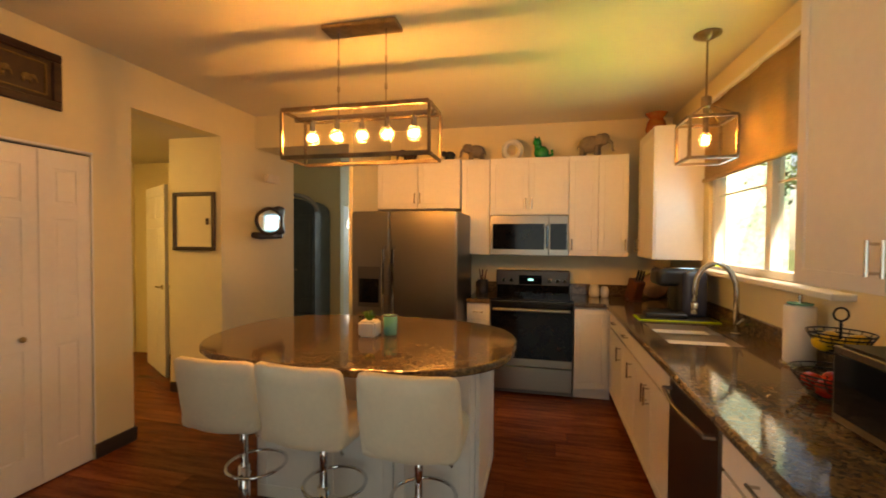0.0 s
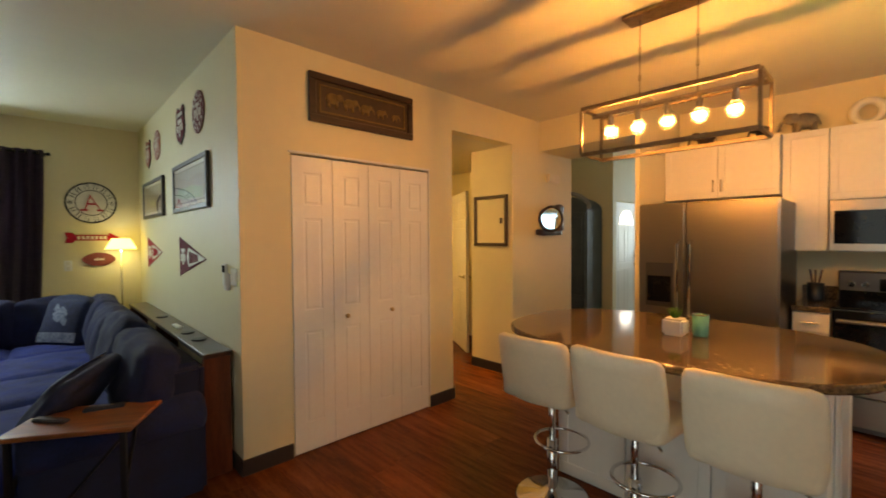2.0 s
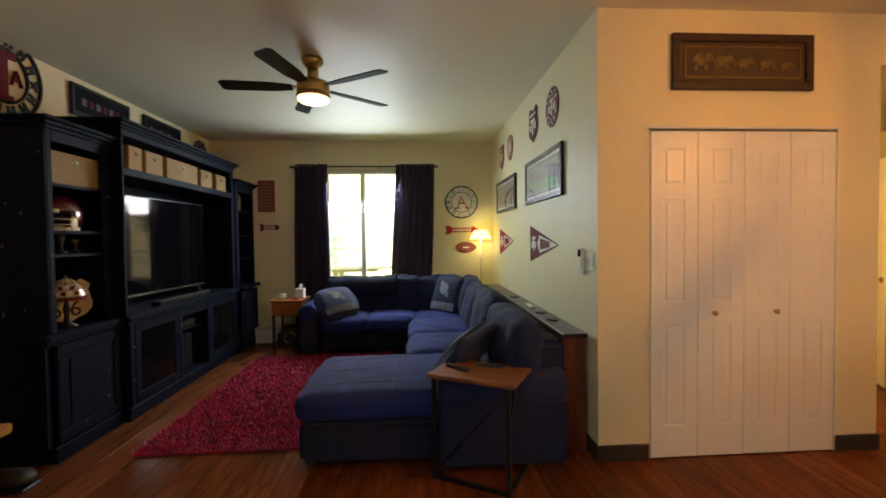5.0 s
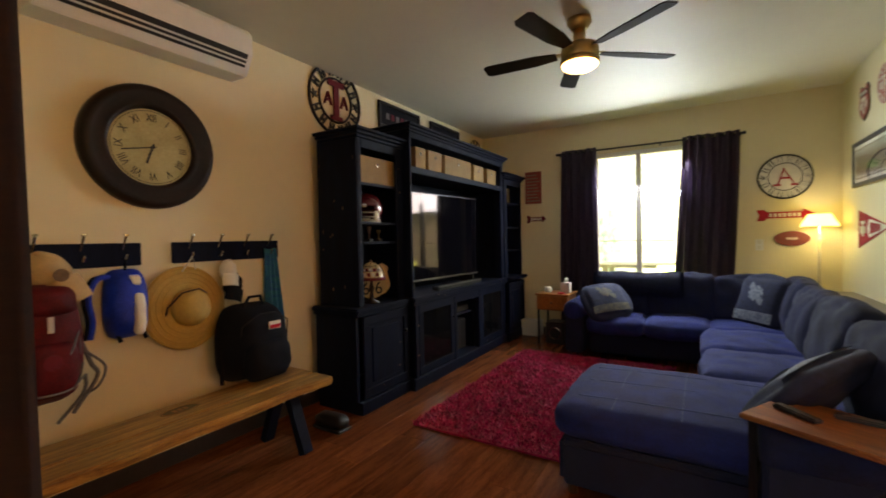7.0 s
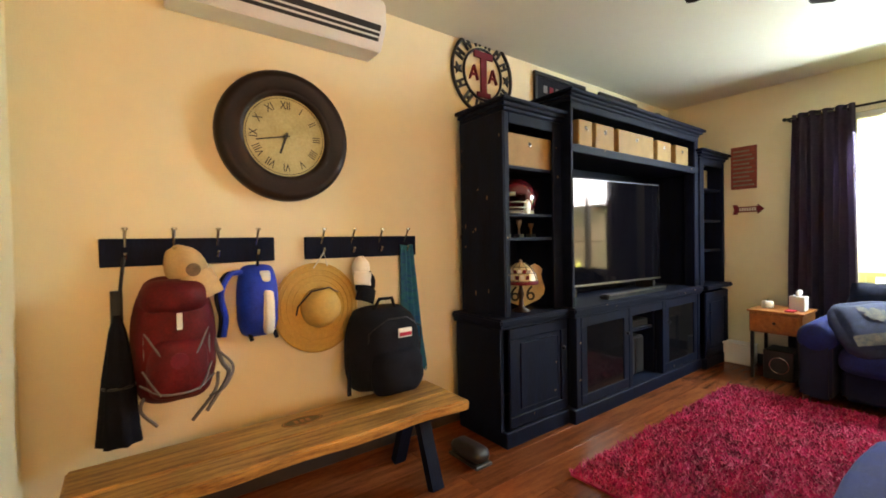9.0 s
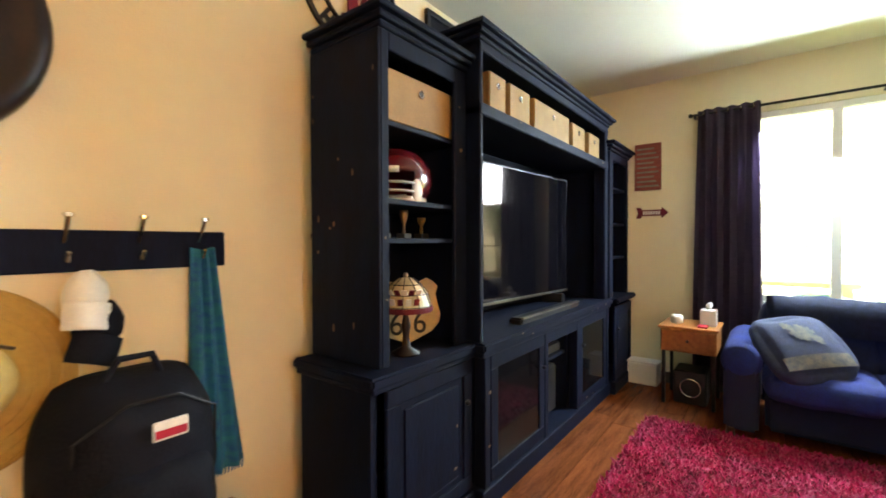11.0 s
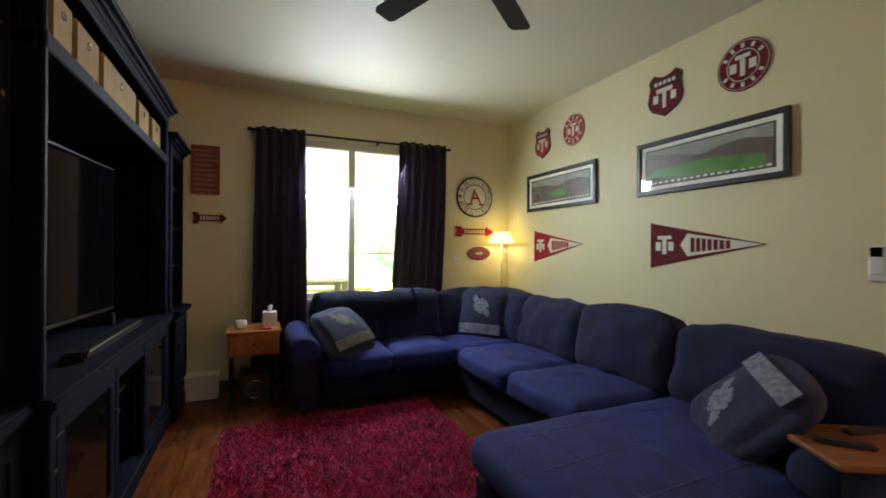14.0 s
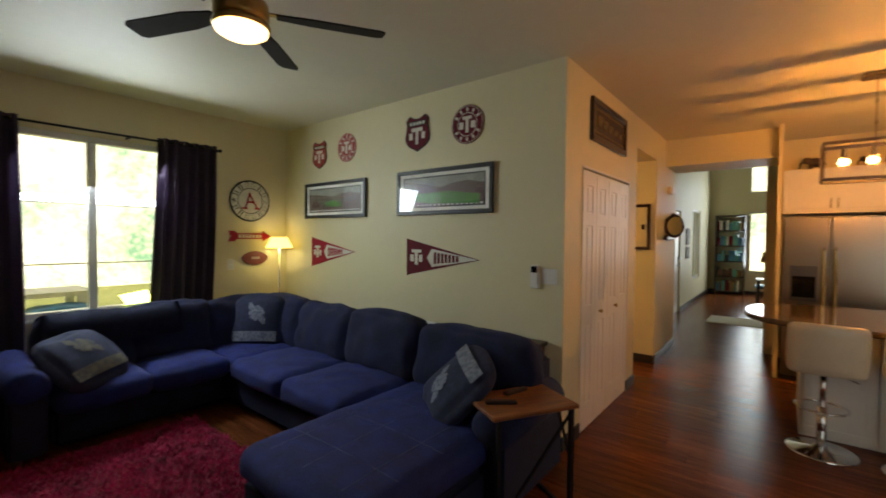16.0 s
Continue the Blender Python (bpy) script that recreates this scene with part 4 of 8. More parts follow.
frame_door(-1.57, -0.95, 0.11, 0.733, True, -1.53, FC)
frame_door(-2.79, -2.16, 0.11, 0.733, True, -2.20, FC)
frame_door(-3.42, -2.89, 0.11, 0.733, False, -2.95, FF + 0.035)
put("far_counter", box(GX0 - 0.025, TRX1 - 0.021, BK, FF + 0.065, 0.7635, 0.8055, 0.010, seg=2), NAVYWOOD, mc)
put("far_plinth", box(GX0 - 0.01, TRX1 - 0.011, BK, FF + 0.047, 0.0, 0.0995, 0.006), NAVYWOOD, mc)
put("far_partition", box(GX0, GX0 + 0.03, FB - 0.02, FF + 0.014, 0.105, 0.737), NAVYWOOD, mc)
put("drawer_rail", box(-2.12, -1.61, FC - 0.02, FC - 0.002, 0.663, 0.733, 0.004), NAVYWOOD, mc)
put("middle_plinth", box(TRX1 - 0.01, TLX0 + 0.01, BK, FC + 0.012, 0.0, 0.102, 0.006), NAVYWOOD, mc)
put("middle_counter", box(TRX1 - 0.02, TLX0 + 0.02, BK, FC + 0.03, 0.765, 0.808, 0.010, seg=2), NAVYWOOD, mc)
put("middle_moulding", box(TRX1 - 0.01, TLX0 + 0.01, BK, FC + 0.014, 0.737, 0.765, 0.006), NAVYWOOD, mc)
for x in (-0.915, -1.595, -2.135, -2.82):
    put("stile", box(x - 0.025, x + 0.025, FC - 0.06, FC + 0.002, 0.10, 0.738, 0.004), NAVYWOOD, mc)
worn(-0.87, -0.29, FB + 0.001, 0.12, 0.73, 9, 3, mc)
worn(-2.8, -0.9, FC + 0.002, 0.12, 0.14, 5, 13, mc)
worn(-0.94, -0.90, FC + 0.002, 0.15, 0.73, 8, 14, mc)
worn(-2.8, -0.9, FC + 0.030, 0.77, 0.805, 16, 4, mc)


def tower(x0, x1, top, shelves, name, FU=FU):
    c = put(name, box(x0 + 0.03, x1 - 0.03, BK, BK + 0.012, 0.805, top - 0.02), NAVYWOOD, mc)
    for x in (x0, x1 - 0.03):
        put("side", box(x, x + 0.03, BK, FU - 0.02, 0.805, top - 0.02), NAVYWOOD, c)
    put("top", box(x0, x1, BK, FU - 0.02, top - 0.02, top), NAVYWOOD, c)
    wide = 0.045, 0.095
    for x, w in ((x0, wide[1] if x0 > -2 else wide[0]), (x1 - (wide[0] if x0 > -2 else wide[1]), wide[0] if x0 > -2 else wide[1])):
        put("stile", box(x, x + w, FU - 0.02, FU, 0.805, top, 0.005), NAVYWOOD, c)
    put("top_rail", box(x0 + 0.045, x1 - 0.045, FU - 0.02, FU - 0.001, top - 0.07, top, 0.004), NAVYWOOD, c)
    for z in shelves:
        put("shelf", box(x0 + 0.03, x1 - 0.03, BK + 0.012, FU - 0.025, z - 0.022, z, 0.003), NAVYWOOD, c)
    for i, (o, z0, z1) in enumerate(((0.012, top, top + 0.025), (0.032, top + 0.025, top + 0.05), (0.055, top + 0.05, top + 0.075))):
        put("crown_moulding", box(x0 - o, x1 + o, BK, FU + o, z0, z1, 0.006), NAVYWOOD, c)
    return c


tower(TLX0, TLX1, 2.09, (1.763, 1.458, 1.302), "tower")
tower(TRX0, TRX1, 2.05, (1.763, 1.45, 1.15), "tower", FF)
put("side_panel", box(TLX1 - 0.002, TLX1 + 0.012, BK, FU - 0.001, 0.805, 2.088, 0.004), NAVYWOOD, mc)
brc = put("bridge", box(TRX1, TLX0, BK, FR - 0.021, 1.895, 1.925), NAVYWOOD, mc)
put("top", box(TRX1, TLX0, BK, FR - 0.02, 2.21, 2.235), NAVYWOOD, brc)
put("back_panel", box(TRX1, TLX0, BK, BK + 0.012, 1.925, 2.21), NAVYWOOD, brc)
put("back_panel", box(TRX1, TLX0, BK, BK + 0.012, 0.808, 1.895), NAVYWOOD, brc)
for x in (TRX1, TLX0 - 0.03):
    put("side", box(x, x + 0.03, BK + 0.012, FR - 0.07, 1.925, 2.21), NAVYWOOD, brc)
put("bridge_rail", box(TRX1, TLX0, FR - 0.02, FR + 0.006, 1.885, 1.945, 0.006), NAVYWOOD, brc)
put("bridge_rail", box(TRX1, TLX0, FR - 0.02, FR + 0.004, 2.185, 2.235, 0.006), NAVYWOOD, brc)
for x in (TRX1, TLX0 - 0.03):
    put("bridge_stile", box(x, x + (0.08 if x < -2 else 0.03), FR - 0.095, FR + 0.002, 0.808, 2.235, 0.006), NAVYWOOD, brc)
for o, z0, z1 in ((0.012, 2.235, 2.258), (0.032, 2.258, 2.28), (0.055, 2.28, 2.305)):
    put("crown_moulding", box(TRX1 - o, TLX0 + o, BK, FR + o, z0, z1, 0.006), NAVYWOOD, brc)
worn(-0.88, -0.78, FU + 0.001, 0.9, 2.0, 8, 5, mc)
worn(-0.34, -0.305, FU + 0.001, 0.9, 2.0, 5, 7, mc)
worn(-2.7, -0.9, FR + 0.006, 1.89, 1.94, 8, 6, mc)
sidew = bmesh.new()
rr = random.Random(12)
for _ in range(12):
    merge(sidew, ball(0.5, 8, pose(TLX1 + 0.012, rr.uniform(-3.8, -3.4), rr.uniform(0.9, 2.0)), 0.003, rr.uniform(0.008, 0.016), rr.uniform(0.012, 0.035)))
tagged(put("worn_paint", sidew, WORNEDGE, mc, "small rubbed patches of bare wood"), kind="stuff")


def storage_bin(x0, x1, y0, y1, z0, h, label="kraft fabric storage bin with a metal ring pull"):
    b = thing("storage_bin", ((x0 + x1) / 2, (y0 + y1) / 2, z0), label, "storage bin", "fabric bins in the media cabinet")
    put("body", box(x0, x1, y0, y1, z0, z0 + h, 0.006, seg=2), KRAFT, b)
    cx = (x0 + x1) / 2
    put("eyelet", ring(0.014, 0.004, 20, 6, pose(cx, y1 + 0.002, z0 + h * 0.72, 90)), NICKEL, b, "round metal eyelet", True)
    # black disc that paints the shade inside the eyelet
    put("eyelet_dark_disc", cyl(0.011, 0, 0.002, 16, pose(cx, y1 + 0.003, z0 + h * 0.72, 90)), INK, b)


storage_bin(-0.80, -0.345, -3.76, -3.41, 1.764, 0.21, "wide kraft fabric storage bin with a ring pull")
for a, b, h in ((-1.16, -0.995, 0.21), (-1.445, -1.20, 0.21), (-2.05, -1.50, 0.21), (-2.36, -2.11, 0.20), (-2.70, -2.45, 0.20)):
    storage_bin(a, b, -3.62, -3.325, 1.926, h)
storage_bin(-3.34, -2.96, -3.76, -3.41, 1.764, 0.21, "wide kraft fabric storage bin with a ring pull")
# television, soundbar, devices
tv = thing("television", (-1.75, -3.62, 0.808), "large flat screen television with a thin black frame", "television")
put("screen", box(-2.64, -0.96, -3.67, -3.625, 0.880, 1.80, 0.006), BLACKPL, tv)
put("display", box(-2.625, -0.975, -3.6245, -3.6225, 0.898, 1.785), TVGLASS, tv, "glossy dark screen")
put("bottom_bezel", box(-2.64, -0.96, -3.626, -3.618, 0.878, 0.895, 0.002), STEEL, tv)
for x in (-2.4, -1.3):
    put("foot", box(x - 0.02, x + 0.02, -3.72, -3.54, 0.809, 0.88, 0.004), BLACKPL, tv)
tv.matrix_basis = pose(-1.9, -3.63, 0) @ pose(0, 0, 0, 0, 0, -4.3) @ pose(1.9, 3.63, 0) @ tv.matrix_basis
sb = thing("soundbar", (-1.75, -3.4, 0.808), "slim silver and black soundbar on the cabinet", "soundbar")
put("body", box(-2.28, -1.36, -3.42, -3.335, 0.809, 0.848, 0.010, seg=2), BLACKPL, sb)
put("top_strip", box(-2.27, -1.37, -3.36, -3.330, 0.842, 0.851, 0.003), STEEL, sb, "brushed silver strip")
dv = thing("media_player", (-1.66, -3.5, 0.52), "black and silver media player on the open shelf", "media player")
put("case", box(-2.06, -1.66, -3.74, -3.40, 0.521, 0.585, 0.004), BLACKPL, dv)
put("front", box(-2.05, -1.67, -3.40, -3.392, 0.53, 0.578, 0.002), STEEL, dv)
gc = thing("game_console", (-1.68, -3.5, 0.12), "upright dark game console in the lower shelf", "game console")
put("case", box(-2.0, -1.72, -3.75, -3.40, 0.121, 0.44, 0.01, seg=2), BLACKPL, gc)
put("seam", box(-1.865, -1.855, -3.405, -3.396, 0.13, 0.43), DARKSTEEL, gc)
# football helmet
GUARD = mat("grey_coated_wire", (0.34, 0.32, 0.30), 0.4, vary=0.06)
hm = thing("football_helmet", (-0.55, -3.58, 1.458), "maroon football helmet with a grey wire face guard", "helmet")
shell = bmesh.new()
bmesh.ops.create_uvsphere(shell, u_segments=28, v_segments=20, radius=1)
bmesh.ops.delete(shell, geom=[f for f in shell.faces if f.calc_center_median().z < -0.62 or (f.calc_center_median().x > 0.45 and f.calc_center_median().z < 0.15)], context="FACES")
bmesh.ops.solidify(shell, geom=shell.faces[:], thickness=0.05)
for v in shell.verts:
    v.co = (v.co.x * 0.135, v.co.y * 0.108, v.co.z * 0.115)
HM = pose(-0.57, -3.54, 1.545, 0, 0, 10)
put("shell", moved(shell, HM), mat("maroon_gloss", (0.10, 0.008, 0.014), 0.2, vary=0.05, coat=0.6), hm, smooth=True)
for z, k in ((-0.025, 1.0), (-0.055, 1.08), (-0.085, 1.05)):
    put("face_guard_bar", moved(tube([(0.06 * k + 0.10 * k * math.cos(a), 0.10 * math.sin(a), z) for a in [-1.5 + 3.0 * i / 12 for i in range(13)]], 0.0042), HM), GUARD, hm, "grey face guard bar", True)
for yy in (-0.035, 0.035):
    put("face_guard_bar", moved(tube([(0.165, yy, -0.025), (0.17, yy, -0.06), (0.16, yy, -0.088)], 0.0042), HM), GUARD, hm, "grey face guard bar", True)
put("forehead_bumper", moved(tube([(0.128 * math.cos(a), 0.104 * math.sin(a), 0.022) for a in [-0.62 + 1.24 * i / 10 for i in range(11)]], 0.011), HM), OFFWHITE, hm, "white forehead bumper", True)
for sy in (-1, 1):
    put("jaw_flap", moved(ball(0.034, 12, pose(0.045, sy * 0.098, -0.05), 0.9, 0.35, 1.25), HM), OFFWHITE, hm, "white ear and jaw flap", True)
put("jaw_pad", moved(box(-0.07, 0.06, -0.075, 0.075, -0.094, -0.06, 0.01), HM), PLASTICW, hm)
# small trophies on the thin shelf
for x, hgt, mt, lb in ((-0.45, 0.10, GOLD, "small gold trophy figure on a black base"), (-0.58, 0.11, BRONZE, "small bronze trophy figure on a black base"), (-0.70, 0.08, GOLD, "small gold trophy cup on a black base")):
    t = thing("trophy", (x, -3.52, 1.30), lb, "trophy", "small trophies on the shelf")
    put("base", box(x - 0.025, x + 0.025, -3.545, -3.495, 1.301, 1.325, 0.003), BLACKPL, t)
    put("figure", lathe([(0.008, 1.325), (0.006, 1.36), (0.018, 1.325 + hgt * 0.7), (0.02, 1.32 + hgt)], 14, pose(x, -3.52, 0)), mt, t, smooth=True)
# road shield sign
rs = thing("road_shield_sign", (-0.64, -3.70, 0.805), "cream route shield sign with black numbers", "sign")


def shield(w, h, n=8):
    """A road shield's outline, centred, in (x, z)."""
    right = [(0.0, 0.40), (0.16, 0.43), (0.30, 0.50), (0.40, 0.44), (0.47, 0.36), (0.43, 0.24), (0.46, 0.08), (0.50, -0.08), (0.47, -0.22), (0.36, -0.34), (0.18, -0.42), (0.0, -0.50)]
    pts = right + [(-x, z) for x, z in right[-2:0:-1]]
    return [(x * w, z * h) for x, z in pts]


RS = pose(-0.665, -3.58, 0.960, 4, 0, -24)
put("plate", moved(prism(shield(0.35, 0.305), -0.004, 0.004), RS), mat("cream_enamel", (0.62, 0.50, 0.30), 0.35, vary=0.08, scale=10), rs)
put("rim", moved(prism(shield(0.355, 0.31), -0.006, -0.002), RS), INK, rs)
for c, x in (("6", -0.06), ("6", 0.06)):
    word(c, 0.15, RS @ pose(x, 0.006, -0.062, 90, 0, 180), INK, rs)
for o in [o for o in rs.children if o.name.startswith("lettering")]:
    o.matrix_basis = top_matrix(rs).inverted() @ o.matrix_basis
hm.matrix_basis = hm.matrix_basis @ Matrix.Scale(1.2, 4)
# stained glass table lamp on the counter
tl = thing("table_lamp", (-0.50, -3.50, 0.805), "small leaded glass table lamp with a bronze foot", "table lamp")
LM = pose(-0.525, -3.46, 0.806)
put("foot", lathe([(0.06, 0), (0.062, 0.008), (0.02, 0.03), (0.014, 0.08), (0.022, 0.12), (0.012, 0.16), (0.010, 0.20)], 24, LM), CLOCKRIM, tl, smooth=True)
put("shade", lathe([(0.115, 0.19), (0.112, 0.21), (0.095, 0.26), (0.065, 0.30), (0.03, 0.325), (0.005, 0.33)], 30, LM), STAINED, tl, "cream leaded glass dome shade")
for i in range(10):
    a = 2 * math.pi * i / 10
    put("lead_line", moved(tube([(r * math.cos(a), r * math.sin(a), z + 0.001) for r, z in ((0.116, 0.19), (0.113, 0.21), (0.096, 0.26), (0.066, 0.30), (0.03, 0.326))], 0.0022, 5), LM), INK, tl)
for r, z in ((0.113, 0.21), (0.096, 0.26), (0.066, 0.30)):
    put("lead_ring", ring(r, 0.0022, 30, 5, LM @ pose(0, 0, z)), INK, tl)
put("band", lathe([(0.116, 0.185), (0.1175, 0.195), (0.1155, 0.207)], 30, LM), MAROON, tl)
put("finial", ball(0.012, 12, LM @ pose(0, 0, 0.338)), BRONZE, tl)
for i in range(6):
    for z, dy, tilt in ((0.222, -0.103, 18), (0.262, -0.086, 36)):
        put("colour_pane", moved(box(-0.011, 0.011, -0.004, 0.0, 0, 0.028), LM @ pose(0, 0, 0, 0, 0, 70 + 17 * i + (8 if z > 0.25 else 0)) @ pose(0, dy - 0.006, z, tilt)), MAROON if (i + (z > 0.25)) % 2 else PLASTICW, tl)
# far tower's contents
for z, c, lb in ((1.451, MAROON, "small maroon helmet on the far shelf"), (1.151, PLASTICW, "small white helmet on the far shelf")):
    s = thing("miniature_helmet", (-3.12, -3.55, z), lb, "helmet", "miniature helmets")
    put("shell", ball(0.075, 16, pose(-3.12, -3.50, z + 0.077)), c, s, smooth=True)
    put("face_guard", ring(0.06, 0.006, 20, 6, pose(-3.11, -3.44, z + 0.06, 70)), PLASTICW, s, smooth=True)
# ---- wall above and beside the cabinet ----


def round_sign(m, r, mt, letter_mt, label, bars=14, inner=0.62, solid=None, figure="tall"):
    """An open metal ring sign: two rings, bars for lettering between them, a plain emblem in the middle. Local x across, z up, front +y."""
    s = thing("round_sign", (0, 0, 0), label, "wall sign")
    s.matrix_basis = m
    up = pose(0, 0, 0, 90)
    if solid:
        part("disc", cyl(r * 0.99, -0.006, 0.0, 48, up), solid, s)
    part("outer_ring", ring(r * 0.975, r * 0.045, 56, 6, up), mt, s, smooth=True)
    part("inner_ring", ring(r * inner, r * 0.035, 48, 6, up), mt, s, smooth=True)
    for i in range(bars):
        a = 360 * i / bars
        if i % (bars // 2) == 0:
            star = [(math.sin(math.pi * k / 5) * (r * 0.15 if k % 2 == 0 else r * 0.065), math.cos(math.pi * k / 5) * (r * 0.15 if k % 2 == 0 else r * 0.065)) for k in range(10)]
            part("star", moved(prism(star, -0.004, 0.006), pose(0, 0, 0, 0, a + 90, 0) @ pose(0, 0, r * (1 + inner) / 2)), mt, s)
        else:
            w = r * 0.095
            bm = box(-w, -w * 0.35, -0.003, 0.006, -r * 0.13, r * 0.13)
            box(w * 0.35, w, -0.003, 0.006, -r * 0.13, r * 0.13, bm=bm)
            box(-w * 0.45, w * 0.45, -0.003, 0.0055, -r * 0.03, r * 0.04, bm=bm)
            part("raised_mark", moved(bm, pose(0, 0, 0, 0, a + 90, 0) @ pose(0, 0, r * (1 + inner) / 2)), mt, s)
    e = bmesh.new()
    k = r * inner
    if figure == "tall":
        box(-k * 0.16, k * 0.16, 0, 0.010, -k * 0.85, k * 0.85, bm=e)
        box(-k * 0.50, k * 0.50, 0, 0.0105, k * 0.62, k * 0.88, bm=e)
        box(-k * 0.36, k * 0.36, 0, 0.0105, -k * 0.92, -k * 0.72, bm=e)
        for sx in (-1, 1):
            merge(e, bar((sx * k * 0.72, 0.004, -k * 0.28), (sx * k * 0.50, 0.004, k * 0.28), k * 0.12, 0.008))
            merge(e, bar((sx * k * 0.30, 0.004, -k * 0.28), (sx * k * 0.50, 0.004, k * 0.28), k * 0.12, 0.008))
            box(sx * k * 0.5 - k * 0.14, sx * k * 0.5 + k * 0.14, 0, 0.006, -k * 0.12, -k * 0.02, bm=e)
    else:
        merge(e, bar((-k * 0.55, 0.005, -k * 0.55), (k * 0.12, 0.005, k * 0.62), k * 0.17, 0.01))
        merge(e, bar((k * 0.05, 0.005, k * 0.62), (k * 0.42, 0.005, -k * 0.58), k * 0.26, 0.011))
        box(-k * 0.30, k * 0.32, 0, 0.009, -k * 0.16, -k * 0.02, bm=e)
        box(k * 0.22, k * 0.70, 0, 0.0095, -k * 0.66, -k * 0.52, bm=e)
        box(-k * 0.75, -k * 0.35, 0, 0.0095, -k * 0.66, -k * 0.52, bm=e)
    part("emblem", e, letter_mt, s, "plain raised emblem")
    return s


# rotations: front +y towards the room
MEDIA = lambda x, z, off=0.012: pose(x, TY + off, z)
COUCH = lambda x, z, off=0.012: pose(x, -off, z, 0, 0, 180)
WESTW = lambda y, z, off=0.012: pose(WX + off, y, z, 0, 0, -90)
round_sign(MEDIA(-0.58, 2.52), 0.30, BLACKMETAL, MAROON, "large round black metal wall sign with a maroon emblem")
round_sign(MEDIA(-3.22, 2.50), 0.17, BLACKMETAL, MAROON, "small round black metal wall sign with a maroon emblem", 10)
round_sign(WESTW(-0.445, 1.875, 0.016), 0.225, BLACKMETAL, CRIMSON, "round black metal wall sign with a red emblem", 14, 0.62, OFFWHITE, "slant")


def framed_board(m, w, h, border, frame_mt, inner_mt, label, category="framed picture"):
    """A framed flat picture; local x across, z up, front +y, centred."""
    s = thing("framed_picture" if "picture" in category else "wall_plaque", (0, 0, 0), label, category)
    s.matrix_basis = m
    f = bmesh.new()
    for z0, z1 in ((-h / 2, -h / 2 + border), (h / 2 - border, h / 2)):
        box(-w / 2, w / 2, -0.008, 0.020, z0, z1, 0.004, f)
    for x0, x1 in ((-w / 2, -w / 2 + border), (w / 2 - border, w / 2)):
        box(x0, x1, -0.0075, 0.0195, -h / 2 + border, h / 2 - border, 0.004, f)
    part("frame", f, frame_mt, s)
    part("backing", box(-w / 2 + border, w / 2 - border, -0.006, 0.004, -h / 2 + border, h / 2 - border), inner_mt, s)
    return s


for x0, x1 in ((-1.84, -1.14), (-2.74, -2.06)):
    fb = framed_board(MEDIA((x0 + x1) / 2, 2.55), x1 - x0, 0.26, 0.035, BLACKMETAL, NAVYPACK, "long black framed plaque with faded lettering above the cabinet", "wall plaque")
    for i in range(6):
        part("raised_mark", box(-0.22 + i * 0.08, -0.17 + i * 0.08, 0.004, 0.006, -0.03, 0.03), GREYSTRAP if i % 2 else MAROON, fb)
# air conditioner
ac = thing("air_conditioner", (0.89, TY, 2.36), "white wall mounted split air conditioner", "air conditioner")
prof = [(0.0, 2.68), (0.20, 2.68), (0.235, 2.64), (0.24, 2.52), (0.19, 2.43), (0.165, 2.395), (0.0, 2.395)]
bma = bmesh.new()
fa_ = bma.faces.new([bma.verts.new((0.365, TY + 0.001 + d, z)) for d, z in prof])
ea = bmesh.ops.extrude_face_region(bma, geom=[fa_])
for v in ea["geom"]:
    if isinstance(v, bmesh.types.BMVert):
        v.co.x = 1.42
bmesh.ops.recalc_face_normals(bma, faces=bma.faces[:])
bmesh.ops.bevel(bma, geom=bma.edges[:], offset=0.006, segments=2, affect="EDGES")
put("housing", bma, PLASTICW, ac)
put("outlet", moved(box(0.40, 1.36, -0.004, 0.004, -0.043, 0.043, 0.002), pose(0, TY + 0.217, 2.475, -29)), BLACKPL, ac, "dark louvre outlet")
for k in (-0.020, 0.006):
    put("louvre", moved(box(0.405, 1.355, 0.003, 0.012, k - 0.005, k + 0.005, 0.001), pose(0, TY + 0.217, 2.475, -29)), PLASTICW, ac)
put("end_cap", box(1.375, 1.424, TY + 0.04, TY + 0.243, 2.53, 2.64, 0.008), PLASTICW, ac)
# clock
ck = thing("wall_clock", (0.88, TY, 1.868), "large round wall clock with dark wooden rim", "clock")
CK = pose(0.88, TY + 0.002, 1.868, -90)
put("rim", lathe([(0.215, 0.022), (0.225, 0.045), (0.245, 0.05), (0.265, 0.035), (0.30, 0.060), (0.335, 0.055), (0.348, 0.03), (0.35, 0.0), (0.215, 0.0)], 64, CK, close=True), CLOCKRIM, ck, smooth=True)
put("face", cyl(0.222, 0.004, 0.02, 56, CK), CLOCKFACE, ck, "aged cream face")
put("minute_ring", ring(0.205, 0.0015, 56, 4, CK @ pose(0, 0, 0.021)), INK, ck)
ROM = ["XII", "I", "II", "III", "IIII", "V", "VI", "VII", "VIII", "IX", "X", "XI"]
CF = pose(0.88, TY + 0.024, 1.868, 90, 0, 180)
for i, tx in enumerate(ROM):
    a = 30 * i
    o = word(tx, 0.062, top_matrix(ck).inverted() @ CF @ pose(0, 0, 0, 0, 0, -a) @ pose(0, 0.165, 0), INK, ck, 0.0008, "numeral")
    o.scale = (0.75, 1, 1)
for ang, l, w in ((-258, 0.16, 0.007), (-200, 0.10, 0.011)):
    put("clock_hand", moved(box(-w / 2, w / 2, -0.02, l, 0.004, 0.006), CF @ pose(0, 0, 0, 0, 0, ang)), INK, ck)
put("hub", cyl(0.009, 0.0, 0.009, 16, CF), INK, ck)
